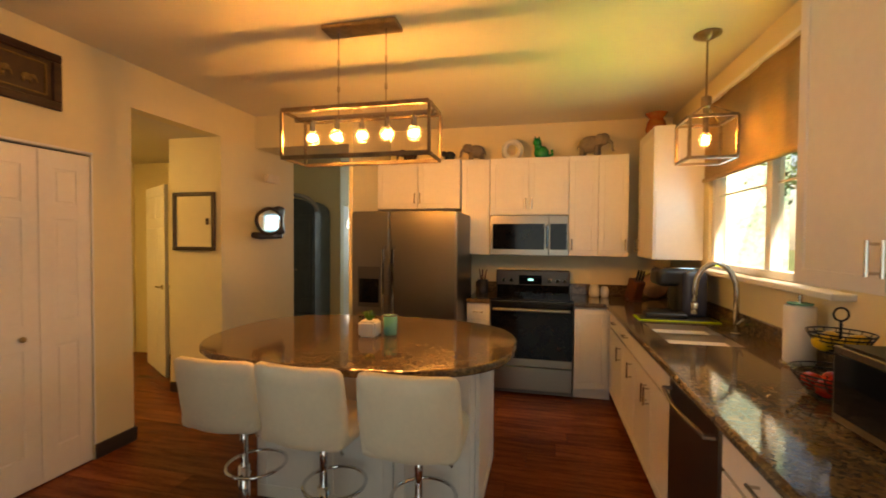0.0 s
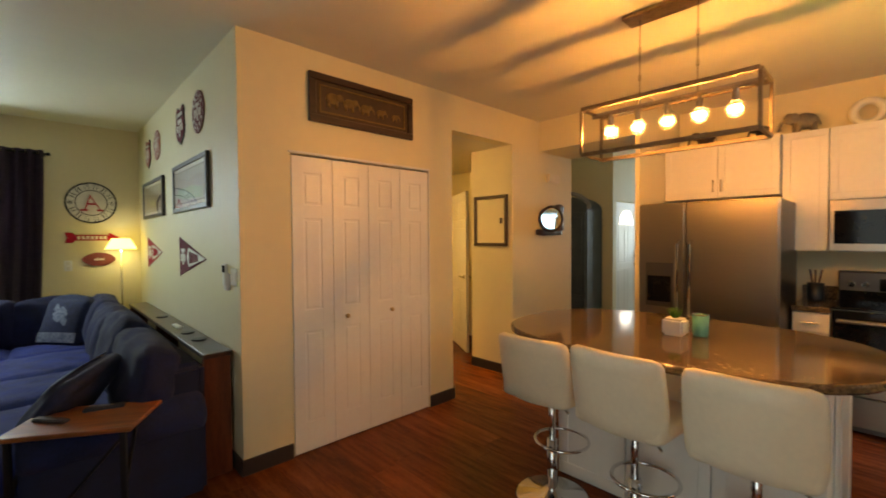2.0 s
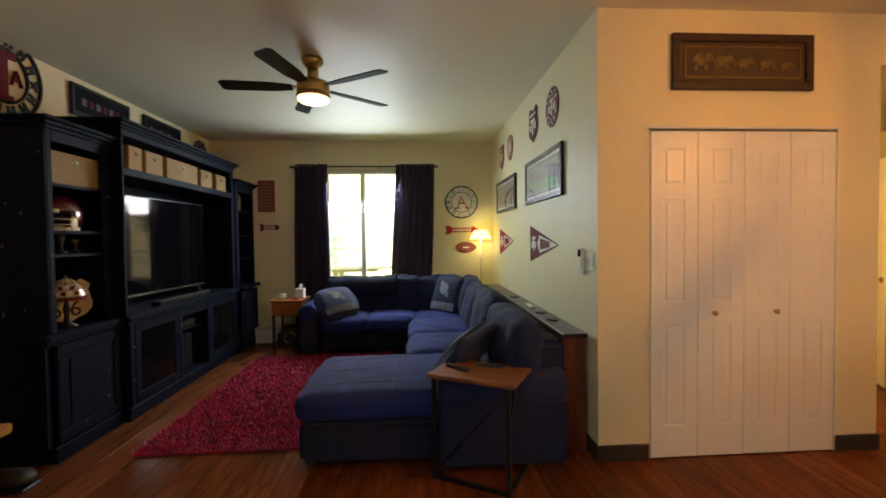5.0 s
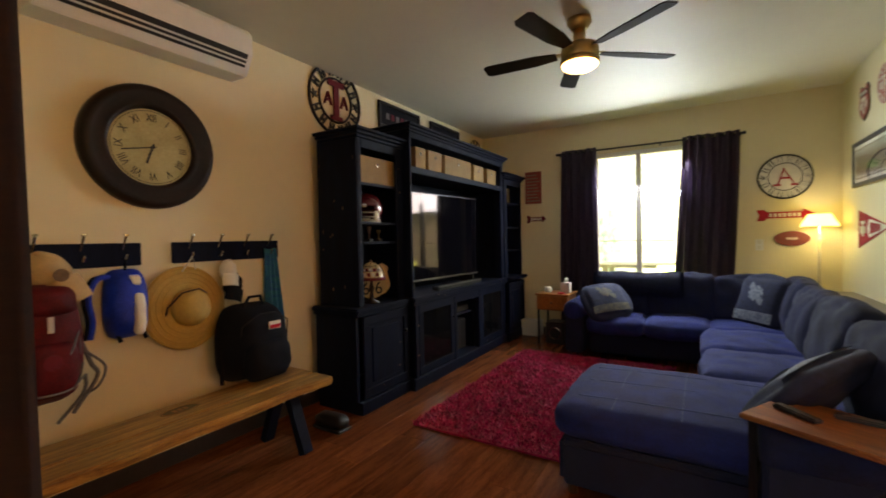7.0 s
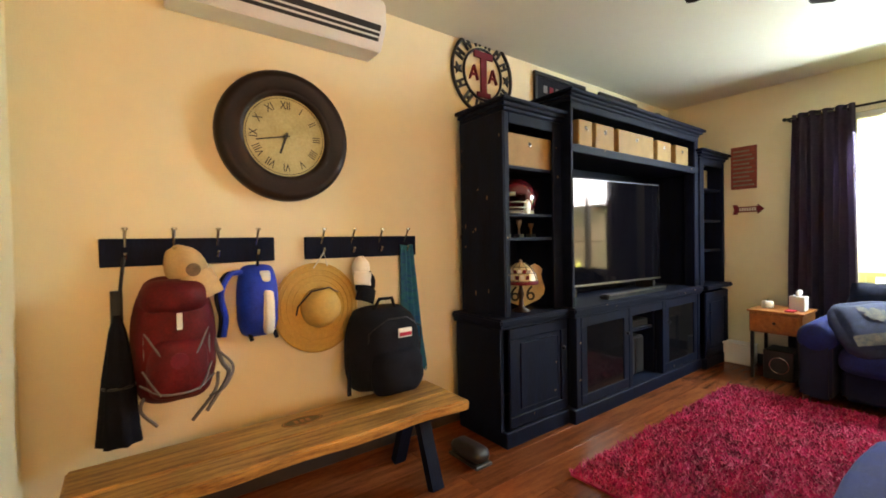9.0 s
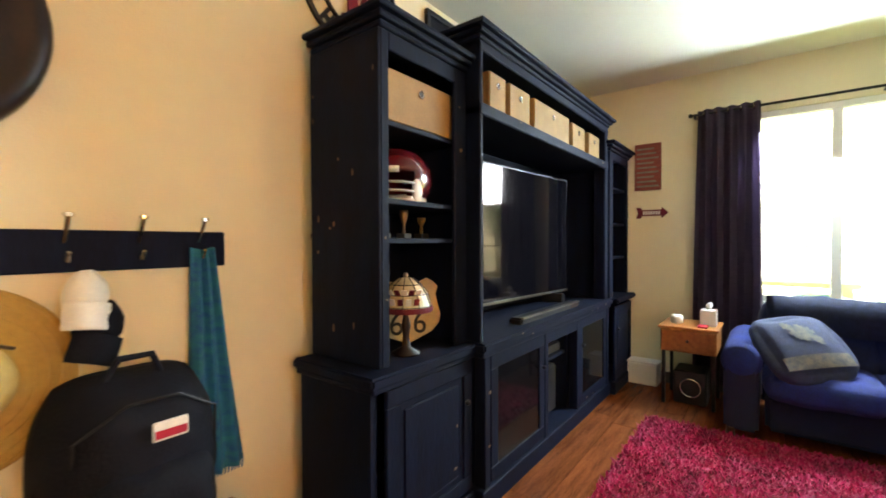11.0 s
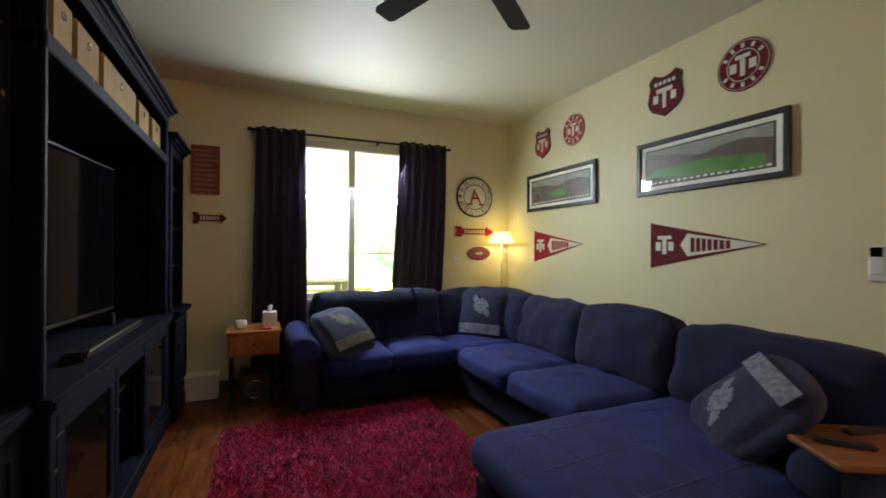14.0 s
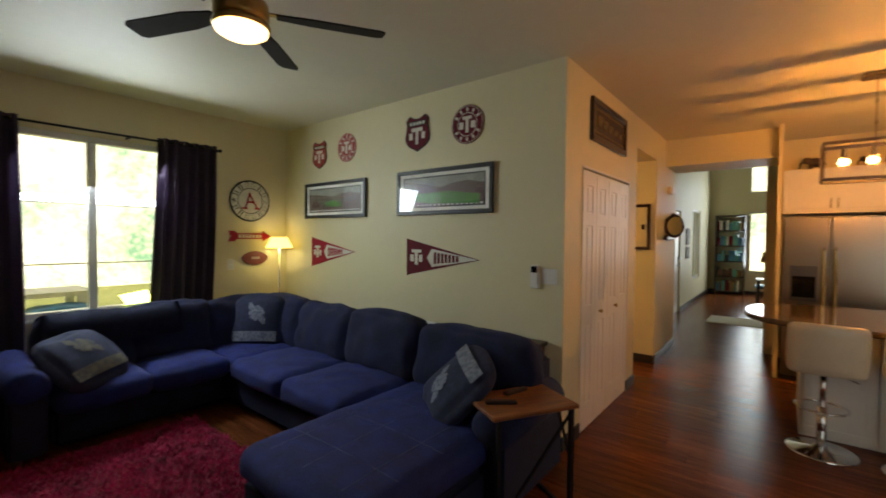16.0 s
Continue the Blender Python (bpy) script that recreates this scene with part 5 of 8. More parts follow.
# coat hooks
for x0, x1, n in ((0.955, 1.685, 4), (0.055, 0.79, 4)):
    hk = thing("coat_rack", ((x0 + x1) / 2, TY, 1.26), "black wooden wall rack with four metal hooks", "coat rack", "coat racks on the wall")
    put("board", box(x0, x1, TY + 0.001, TY + 0.022, 1.20, 1.325, 0.004), NAVYWOOD, hk)
    for i in range(n):
        x = x0 + (x1 - x0) * (i + 0.5) / n
        hb = put("hook", tube([(x, TY + 0.022, 1.24), (x, TY + 0.06, 1.235), (x, TY + 0.075, 1.26)], 0.006), NICKEL, hk, "brushed metal double hook")
        put("upper_prong", tube([(x, TY + 0.022, 1.29), (x, TY + 0.05, 1.325), (x, TY + 0.075, 1.365)], 0.006), NICKEL, hb)
        put("tip", cyl(0.012, 1.362, 1.372, 12, pose(x, TY + 0.076, 0)), NICKEL, hb)
# bench
bn = thing("bench", (0.96, -3.45, 0), "live edge wooden bench on dark angled legs", "bench")
for y0, y1, z1, live in ((-3.66, -3.415, 0.432, 0), (-3.408, -3.25, 0.428, 1)):
    seatb = box(0.125, 1.80, y0, y1, 0.372, z1, 0.009, seg=2)
    bmesh.ops.subdivide_edges(seatb, edges=[e for e in seatb.edges if abs(e.verts[0].co.x - e.verts[1].co.x) > 1], cuts=24)
    for v in seatb.verts:
        if live and v.co.y > -3.3:
            v.co.y += 0.012 * noise.noise(Vector((v.co.x * 4, 0, 0))) + 0.006 * math.sin(v.co.x * 11) - 0.25 * max(0.0, 0.40 - v.co.z)
    put("board", seatb, BENCHWOOD, bn)
for x in (0.34, 1.62):
    for s in (-1, 1):
        put("leg", bar((x, -3.455 + s * 0.05, 0.372), (x, -3.455 + s * 0.19, 0.004), 0.07, 0.05), NAVYWOOD, bn)
    put("crossbar", box(x - 0.03, x + 0.03, -3.60, -3.31, 0.345, 0.374, 0.003), NAVYWOOD, bn)
OVAL = pose(0.93, -3.54, 0) @ Matrix.Diagonal((1.5, 0.72, 1, 1))
put("burnt_mark", cyl(0.066, 0.4315, 0.4335, 32, OVAL), mat("burnt_wood", (0.10, 0.055, 0.012), 0.5, vary=0.2, scale=30), bn, "dark burnt oval mark")
put("burnt_rim", ring(0.060, 0.0022, 40, 5, OVAL @ pose(0, 0, 0.4335)), HONEY, bn)
for i in range(3):
    put("burnt_letter", box(0.895 + i * 0.028, 0.913 + i * 0.028, -3.558, -3.522, 0.4335, 0.4345), HONEY, bn)


# ---- things hung over the bench ----
WB = TY + 0.03


def blob(fn, nx=14, nz=14):
    """A closed bulging shell from fn(u, v) -> (x, depth, z) in front of the wall, u and v from -1 to 1."""
    bm = bmesh.new()
    rows = [[bm.verts.new((lambda p: (p[0], WB + p[1], p[2]))(fn(-1 + 2 * i / nx, -1 + 2 * j / nz))) for i in range(nx + 1)] for j in range(nz + 1)]
    for a, b in zip(rows, rows[1:]):
        for i in range(nx):
            bm.faces.new((a[i], a[i + 1], b[i + 1], b[i]))
    edge = rows[0] + [r[-1] for r in rows[1:]] + rows[-1][-2::-1] + [r[0] for r in rows[-2:0:-1]]
    backs = [bm.verts.new((v.co.x, WB - 0.004, v.co.z)) for v in edge]
    for i in range(len(edge)):
        j = (i + 1) % len(edge)
        bm.faces.new((edge[i], edge[j], backs[j], backs[i]))
    bm.faces.new(backs)
    bmesh.ops.recalc_face_normals(bm, faces=bm.faces[:])
    return bm


def pack_shape(cx, cz, w, h, d, taper=0.15, seed=0):
    def fn(u, v):
        k = (1 - 0.12 * v ** 4) * (1 - taper * max(v, 0) ** 2) * (1 - 0.10 * max(-v, 0) ** 3)
        x = cx + u * w / 2 * k
        z = cz + v * h / 2 * (1 - 0.10 * u ** 4)
        y = d * max(0.02, (1 - abs(u) ** 3.2)) ** 0.5 * max(0.02, (1 - abs(v) ** 3.5)) ** 0.5
        return (x, y + 0.010 * noise.noise(Vector((x * 14 + seed, z * 14, 0))), z)
    return blob(fn)


def curved(p, n=6):
    """Points of a smooth line through p."""
    q = [Vector(a) for a in p]
    q = [q[0] * 2 - q[1]] + q + [q[-1] * 2 - q[-2]]
    out = []
    for a, b, c, d in zip(q, q[1:], q[2:], q[3:]):
        for i in range(n):
            t = i / n
            out.append(tuple(0.5 * (2 * b + (c - a) * t + (2 * a - 5 * b + 4 * c - d) * t * t + (3 * b - a - 3 * c + d) * t ** 3)))
    return out + [tuple(q[-2])]


def strap(parent, pts, r=0.010, mt=GREYSTRAP, name="strap"):
    put(name, tube(curved(pts), r, 6), mt, parent)


# hiking backpack
hb = thing("hiking_backpack", (1.43, TY, 0.62), "dark red hiking backpack hanging from a hook", "backpack")
put("bag", pack_shape(1.42, 0.86, 0.34, 0.58, 0.20, 0.25, 1), REDPACK, hb, smooth=True)
put("front_pocket", moved(pack_shape(1.42, 0.76, 0.24, 0.28, 0.10, 0.1, 2), pose(0, 0.14, 0)), REDPACK, hb, smooth=True)
put("lid", moved(pack_shape(1.42, 1.06, 0.27, 0.16, 0.13, 0.2, 3), pose(0, 0.08, 0)), REDPACK, hb, smooth=True)
put("badge", box(1.405, 1.425, WB + 0.205, WB + 0.215, 0.93, 1.00), OFFWHITE, hb, "small pale vertical label")
put("badge", cyl(0.035, 0, 0.004, 20, pose(1.42, WB + 0.236, 0.80, -90)), MAROON, hb)
strap(hb, [(1.28, WB + 0.06, 0.90), (1.24, WB + 0.10, 0.74), (1.21, WB + 0.08, 0.66), (1.30, WB + 0.05, 0.50)])
strap(hb, [(1.25, WB + 0.06, 0.68), (1.27, WB + 0.09, 0.60), (1.36, WB + 0.05, 0.47)], 0.008)
strap(hb, [(1.52, WB + 0.06, 0.66), (1.56, WB + 0.09, 0.58), (1.50, WB + 0.05, 0.48)], 0.008)
for x in (1.30, 1.54):
    strap(hb, [(x, WB + 0.13, 0.98), (x, WB + 0.16, 0.86), (x, WB + 0.13, 0.68)], 0.006)
for x0, z0, x1, z1 in ((1.30, 0.92, 1.38, 0.78), (1.54, 0.92, 1.46, 0.78), (1.29, 0.76, 1.35, 0.66), (1.55, 0.76, 1.49, 0.66)):
    strap(hb, [(x0, WB + 0.16, z0), ((x0 + x1) / 2, WB + 0.215, (z0 + z1) / 2), (x1, WB + 0.225, z1)], 0.004)
strap(hb, [(1.28, WB + 0.15, 0.70), (1.35, WB + 0.215, 0.665), (1.42, WB + 0.235, 0.66), (1.49, WB + 0.215, 0.665), (1.56, WB + 0.15, 0.70)], 0.005)
strap(hb, [(1.30, WB + 0.15, 0.60), (1.24, WB + 0.18, 0.64), (1.20, WB + 0.15, 0.72), (1.26, WB + 0.12, 0.80)], 0.006)
strap(hb, [(1.42, WB + 0.02, 1.12), (1.42, WB + 0.04, 1.20), (1.42, WB + 0.035, 1.235)], 0.008)


def cap(name, cx, cz, mt, label, s=1.0, tilt=0):
    c = thing(name, (cx, TY, cz), label, "cap", "caps on the coat hooks")
    m = pose(cx, WB + 0.03, cz, 0, tilt, 0) @ Matrix.Scale(s, 4)
    crown = bmesh.new()
    bmesh.ops.create_uvsphere(crown, u_segments=20, v_segments=14, radius=0.10)
    for v in crown.verts:
        v.co = (v.co.x * (0.84 + 0.10 * v.co.z / 0.1 * -1), max(v.co.y, -0.02) * 0.8 + 0.012 * noise.noise(v.co * 22), v.co.z * 1.02 + 0.010 * noise.noise(v.co * 17))
    put("crown", moved(crown, m), mt, c, smooth=True)
    brim = soft(-0.085, 0.085, -0.006, 0.006, -0.17, -0.05, 0.03, 0.0, 0.002, 6)
    for v in brim.verts:
        v.co.y += 0.085 - (v.co.x / 0.085) ** 2 * 0.04
    put("brim", moved(brim, m @ pose(0, 0, 0, 12)), mt, c, smooth=True)
    put("button", moved(ball(0.010, 10), m @ pose(0, 0.02, 0.095)), mt, c)
    return c


cp1 = cap("baseball_cap", 1.37, 1.19, TANCAP, "tan baseball cap hanging on a hook", 1.05, 24)
put("patch", cyl(0.03, 0, 0.004, 20, pose(1.35, WB + 0.135, 1.18, -90)), WORNEDGE, cp1)
cap("baseball_cap", 0.475, 1.14, OFFWHITE, "white mesh baseball cap hanging on a hook", 0.66, -8)
cap("baseball_cap", 0.445, 1.045, NAVYPACK, "black baseball cap hanging below the white cap", 0.72, -20)
# small blue pack
bp_ = thing("hydration_pack", (1.06, TY, 0.95), "bright blue hydration pack hanging from a hook", "backpack")
put("bag", pack_shape(1.05, 1.00, 0.20, 0.37, 0.11, 0.12, 5), BLUEPACK, bp_, smooth=True)
put("reflective_panel", moved(pack_shape(1.02, 0.95, 0.06, 0.23, 0.04, 0.0, 6), pose(0, 0.092, 0)), OFFWHITE, bp_, "white panel", True)
put("reflective_panel", moved(pack_shape(1.03, 1.125, 0.055, 0.06, 0.03, 0.0, 6), pose(0, 0.075, 0)), OFFWHITE, bp_, "white panel", True)
for dx, r in ((0.0, 0.014), (0.02, 0.010)):
    put("strap", tube(curved([(1.13 + dx, WB + 0.03, 1.15), (1.19 + dx, WB + 0.06, 1.14), (1.23 + dx, WB + 0.07, 1.05), (1.21 + dx, WB + 0.05, 0.93), (1.22 + dx, WB + 0.04, 0.84)]), r, 8), BLUEPACK if dx == 0 else NAVYPACK, bp_)
for x in (0.98, 1.10):
    strap(bp_, [(x, WB + 0.04, 0.84), (x - 0.01, WB + 0.05, 0.80)], 0.010, NAVYPACK)
strap(bp_, [(1.05, WB + 0.02, 1.17), (1.05, WB + 0.035, 1.235)], 0.007, NAVYPACK)
# straw hat
sh = thing("straw_hat", (0.64, TY, 0.97), "wide brimmed straw hat hanging on the wall", "hat")
SHM = pose(0.735, WB + 0.015, 0.93, -90 + 6, 0, 4)
put("brim", lathe([(0.10, 0.035), (0.14, 0.022), (0.20, 0.008), (0.245, 0.006), (0.25, 0.0), (0.24, -0.004), (0.14, 0.012), (0.10, 0.028)], 48, SHM, close=True), STRAW, sh, smooth=True)
put("crown", lathe([(0.112, 0.026), (0.108, 0.06), (0.092, 0.10), (0.06, 0.125), (0.01, 0.13)], 36, SHM), STRAW, sh, smooth=True)
for r in (0.15, 0.18, 0.21, 0.235):
    put("braid_ridge", ring(r, 0.003, 48, 5, SHM @ pose(0, 0, 0.022 - (r - 0.14) * 0.16)), STRAW, sh, smooth=True)
put("cord", tube([(0.63, WB + 0.05, 1.01), (0.70, WB + 0.10, 1.045), (0.80, WB + 0.10, 1.03), (0.86, WB + 0.06, 0.95), (0.87, WB + 0.04, 0.88)], 0.005), DARKWOOD, sh, "dark braided cord", True)
put("hanging_loop", tube([(0.68, WB + 0.03, 1.16), (0.70, WB + 0.035, 1.235), (0.76, WB + 0.03, 1.15)], 0.004), OFFWHITE, sh)
# black backpack on the bench
bb = thing("school_backpack", (0.36, -3.70, 0.43), "black school backpack standing on the bench", "backpack")
put("bag", moved(pack_shape(0.37, 0.675, 0.44, 0.49, 0.24, 0.16, 8), pose(0, 0.0, 0)), NAVYPACK, bb, smooth=True)
put("front_pocket", moved(pack_shape(0.37, 0.58, 0.32, 0.26, 0.09, 0.1, 9), pose(0, 0.20, 0)), NAVYPACK, bb, smooth=True)
put("zip", tube([(0.19, WB + 0.16, 0.62), (0.20, WB + 0.19, 0.80), (0.30, WB + 0.20, 0.865), (0.42, WB + 0.20, 0.865), (0.53, WB + 0.19, 0.80), (0.53, WB + 0.16, 0.62)], 0.004), BLACKMETAL, bb)
put("grab_handle", tube([(0.30, WB + 0.07, 0.90), (0.33, WB + 0.09, 0.965), (0.41, WB + 0.09, 0.965), (0.44, WB + 0.07, 0.90)], 0.010), NAVYPACK, bb)
put("badge", box(0.295, 0.38, WB + 0.236, WB + 0.247, 0.765, 0.815, 0.003), OFFWHITE, bb, "small white and red woven label")
put("badge", box(0.30, 0.375, WB + 0.247, WB + 0.249, 0.772, 0.793), CRIMSON, bb)
put("side_strap", tube([(0.55, WB + 0.05, 0.72), (0.60, WB + 0.08, 0.58), (0.61, WB + 0.10, 0.46)], 0.012), NAVYPACK, bb)
bb.matrix_basis = pose(0.395, -3.59, 0.43)
# teal scarf
sc_ = thing("scarf", (0.13, TY, 0.7), "teal patterned scarf hanging from a hook", "scarf")


def scarf(u, v):
    w = 0.035 + 0.055 * (1 - v) / 2
    x = 0.145 + u * w - 0.04 * (1 - v) / 2
    z = 0.86 + v * 0.40
    return (x, 0.03 + 0.018 * math.cos(u * 9 + v) + 0.012 * (1 - v), z + 0.01 * u * u)


put("cloth", blob(scarf, 22, 20), TEAL, sc_, smooth=True)
fr2_ = bmesh.new()
for i in range(14):
    x = 0.02 + i * 0.0125
    merge(fr2_, tube([(x, WB + 0.04, 0.47), (x + 0.004, WB + 0.04, 0.44)], 0.003, 5))
put("fringe", fr2_, TEAL, sc_)
# umbrella
um = thing("umbrella", (1.66, TY, 0.5), "closed black umbrella hanging from the rack", "umbrella")
fold = lathe([(0.030, 0.445), (0.075, 0.46), (0.066, 0.56), (0.052, 0.74), (0.030, 0.92), (0.012, 1.0)], 24, pose(1.63, WB + 0.085, 0))
for v in fold.verts:
    an = math.atan2(v.co.y - WB - 0.085, v.co.x - 1.63)
    k = 1 + 0.16 * math.sin(an * 7 + v.co.z * 3)
    v.co.x, v.co.y = 1.63 + (v.co.x - 1.63) * k, WB + 0.085 + (v.co.y - WB - 0.085) * k
put("canopy", fold, NAVYPACK, um, smooth=True)
put("tie", ring(0.056, 0.006, 20, 6, pose(1.63, WB + 0.085, 0.70)), BLACKPL, um)
put("shaft", tube([(1.63, WB + 0.04, 0.98), (1.60, WB + 0.045, 1.24)], 0.007), BLACKMETAL, um)
put("sleeve", cyl(0.022, 0.97, 1.10, 12, pose(1.63, WB + 0.045, 0)), BLACKPL, um)
fs = thing("shoe", (0.02, -3.40, 0), "black shoe on the floor beside the media cabinet", "shoe")
put("upper", soft(-0.06, 0.06, -3.52, -3.27, 0.018, 0.10, 0.04, 0.01, 0.003, 6), BLACKPL, fs, smooth=True)
put("sole", box(-0.062, 0.062, -3.525, -3.265, 0.0, 0.02, 0.006), BLACKPL, fs)


# ---- curtains ----
def curtain(name, m, w, h, folds, mt, label, depth=0.035, flare=0.0, lean=0.0):
    """A pleated curtain hanging down from z = 0; local x across, y towards the room."""
    c = thing(name, (0, 0, 0), label, "curtain", "dark window curtains")
    c.matrix_basis = m
    bm = bmesh.new()
    nx, nz = folds * 10, 16
    grid = []
    for j in range(nz + 1):
        t = j / nz
        row = []
        for i in range(nx + 1):
            u = i / nx
            ph = u * folds * 2 * math.pi + 0.4 * math.sin(t * 3 + u * 7)
            x = (u - 0.5) * w * (1 + flare * t) + lean * t ** 1.3 + 0.012 * math.sin(ph * 2) * t
            y = depth * math.sin(ph) * (0.75 + 0.25 * t) + 0.01 * math.sin(t * 5 + u * 11)
            row.append(bm.verts.new((x, y, -h * t)))
        grid.append(row)
    for a, b in zip(grid, grid[1:]):
        for i in range(nx):
            bm.faces.new((a[i], b[i], b[i + 1], a[i + 1]))
    bmesh.ops.solidify(bm, geom=bm.faces[:], thickness=0.004)
    part("cloth", bm, mt, c, "", True)
    for i in range(folds):
        x = ((i + 0.5) / folds - 0.5) * w
        part("grommet", ring(0.022, 0.005, 20, 6, pose(x, 0, -0.035, 0, 90, 0)), NICKEL, c, "round metal grommet", True)
    return c


CX = WX + 0.075
curtain("window_curtain", pose(CX, -2.50, 2.40, 0, 0, -90), 0.43, 2.33, 5, CURTAIN, "dark aubergine grommet curtain beside the bright window", flare=0.18)
curtain("window_curtain", pose(CX, -1.09, 2.40, 0, 0, -90), 0.53, 2.33, 6, CURTAIN, "dark aubergine grommet curtain beside the sofa", flare=0.12, lean=0.11)
rod = thing("curtain_rod", (CX, -1.8, 2.365), "thin dark metal curtain rod", "curtain rod")
put("rod", tube([(CX, -2.76, 2.365), (CX, -0.80, 2.365)], 0.010, 12), BLACKMETAL, rod, smooth=True)
for y in (-2.74, -1.58, -0.82):
    put("bracket", box(WX + 0.001, CX + 0.01, y - 0.008, y + 0.008, 2.345, 2.36), BLACKMETAL, rod)
for y in (-2.77, -0.79):
    put("finial", ball(0.018, 12, pose(CX, y, 2.365)), BLACKMETAL, rod, smooth=True)
curtain("door_curtain", pose(2.09, NY + 0.06, 2.50, 0, 0, 0), 0.40, 2.46, 4, CURTAINB, "dark brown curtain beside the glass door", 0.03, 0.14)
rod2 = thing("curtain_rod", (3.0, NY + 0.06, 2.46), "dark metal curtain rod above the glass door", "curtain rod")
put("rod", tube([(1.86, NY + 0.06, 2.465), (4.1, NY + 0.06, 2.465)], 0.011, 12), BLACKMETAL, rod2, smooth=True)
for x in (2.30, 4.0):
    put("bracket", box(x - 0.008, x + 0.008, NY + 0.001, NY + 0.07, 2.445, 2.46), BLACKMETAL, rod2)

# ---- sofa ----
so = thing("sectional_sofa", (-1.8, -0.8, 0), "charcoal chenille sectional sofa with a chaise, seats coloured blue as by window light", "sofa")
BYS = -0.20       # line of the sofa's back along the couch wall
part_list = [
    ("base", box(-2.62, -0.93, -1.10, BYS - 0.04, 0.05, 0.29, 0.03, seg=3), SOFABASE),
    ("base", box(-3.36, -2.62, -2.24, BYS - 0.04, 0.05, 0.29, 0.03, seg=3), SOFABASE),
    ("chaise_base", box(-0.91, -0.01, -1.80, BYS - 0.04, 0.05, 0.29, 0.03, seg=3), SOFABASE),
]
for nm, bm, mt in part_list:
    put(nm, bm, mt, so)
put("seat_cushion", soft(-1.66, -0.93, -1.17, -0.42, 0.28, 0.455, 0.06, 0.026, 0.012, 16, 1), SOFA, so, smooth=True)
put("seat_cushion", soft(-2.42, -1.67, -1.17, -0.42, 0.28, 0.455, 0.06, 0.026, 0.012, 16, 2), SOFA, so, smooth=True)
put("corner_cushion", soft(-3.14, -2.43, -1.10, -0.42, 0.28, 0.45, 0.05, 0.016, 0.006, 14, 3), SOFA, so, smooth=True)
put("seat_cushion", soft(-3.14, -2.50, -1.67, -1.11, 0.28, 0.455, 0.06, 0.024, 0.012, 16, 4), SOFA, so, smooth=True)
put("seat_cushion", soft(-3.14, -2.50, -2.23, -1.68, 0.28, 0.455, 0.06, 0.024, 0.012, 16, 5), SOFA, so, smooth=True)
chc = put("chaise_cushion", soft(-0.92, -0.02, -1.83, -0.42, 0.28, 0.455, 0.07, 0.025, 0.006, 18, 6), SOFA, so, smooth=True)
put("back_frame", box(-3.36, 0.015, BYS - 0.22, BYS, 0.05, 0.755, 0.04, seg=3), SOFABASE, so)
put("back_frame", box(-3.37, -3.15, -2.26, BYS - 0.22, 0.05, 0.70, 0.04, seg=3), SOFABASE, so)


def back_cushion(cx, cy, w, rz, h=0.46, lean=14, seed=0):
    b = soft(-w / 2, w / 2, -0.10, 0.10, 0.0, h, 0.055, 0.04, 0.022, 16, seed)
    # back cushions carry their shade in a darker colour than the seats
    put("back_cushion", moved(b, pose(cx, cy, 0.415, 0, 0, rz) @ pose(0, 0, 0, -lean)), SOFASHADED, so, smooth=True)


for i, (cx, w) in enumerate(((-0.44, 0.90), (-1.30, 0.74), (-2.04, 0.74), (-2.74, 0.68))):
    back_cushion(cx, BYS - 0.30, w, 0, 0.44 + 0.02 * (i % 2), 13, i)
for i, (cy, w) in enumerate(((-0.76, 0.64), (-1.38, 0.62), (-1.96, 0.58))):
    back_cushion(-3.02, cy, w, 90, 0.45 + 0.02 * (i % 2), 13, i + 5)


def roll_arm(y0, y1, x0, x1, axis, z=0.60):
    """A rolled arm along x or y."""
    r = 0.115
    if axis == "x":
        c = (y0 + y1) / 2
        b = cyl(r, x0, x1, 24, pose(0, c, z - r, 0, 90, 0), 0.03)
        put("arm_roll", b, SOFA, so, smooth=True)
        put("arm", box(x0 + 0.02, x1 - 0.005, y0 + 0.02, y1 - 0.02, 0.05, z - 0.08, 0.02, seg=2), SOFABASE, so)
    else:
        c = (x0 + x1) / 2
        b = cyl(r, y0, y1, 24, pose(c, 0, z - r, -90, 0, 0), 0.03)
        # same fabric as the other arm, in the colour of its shaded side
        put("arm_roll", b, SOFASHADED, so, smooth=True)
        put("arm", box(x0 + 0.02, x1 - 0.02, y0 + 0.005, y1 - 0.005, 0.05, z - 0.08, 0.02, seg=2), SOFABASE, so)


roll_arm(-2.48, -2.25, -3.36, -2.52, "x", 0.62)
roll_arm(-0.98, BYS - 0.02, -0.10, 0.12, "y", 0.60)
for x, y in ((-0.85, -1.74), (-0.07, -1.74), (-2.58, -1.05), (-2.56, -2.42), (-3.3, -2.42), (0.04, -0.95)):
    put("foot", cyl(0.025, 0.0, 0.06, 12, pose(x, y, 0)), DARKWOOD, so)
# pale window-pane threads woven into the seats
strp = bmesh.new()


def thread(a, b, z):
    merge(strp, box(min(a[0], b[0]) - 0.002, max(a[0], b[0]) + 0.002, min(a[1], b[1]) - 0.002, max(a[1], b[1]) + 0.002, z, z + 0.002))


for x in (-0.74, -0.47, -0.20):
    for k in range(20):
        y0 = -1.74 + k * 0.06
        u = ((x + 0.47) / 0.45, (y0 + 0.03 + 1.125) / 0.705)
        thread((x, y0), (x, y0 + 0.061), 0.4545 + 0.025 * (1 - u[0] ** 2) * (1 - u[1] ** 2))
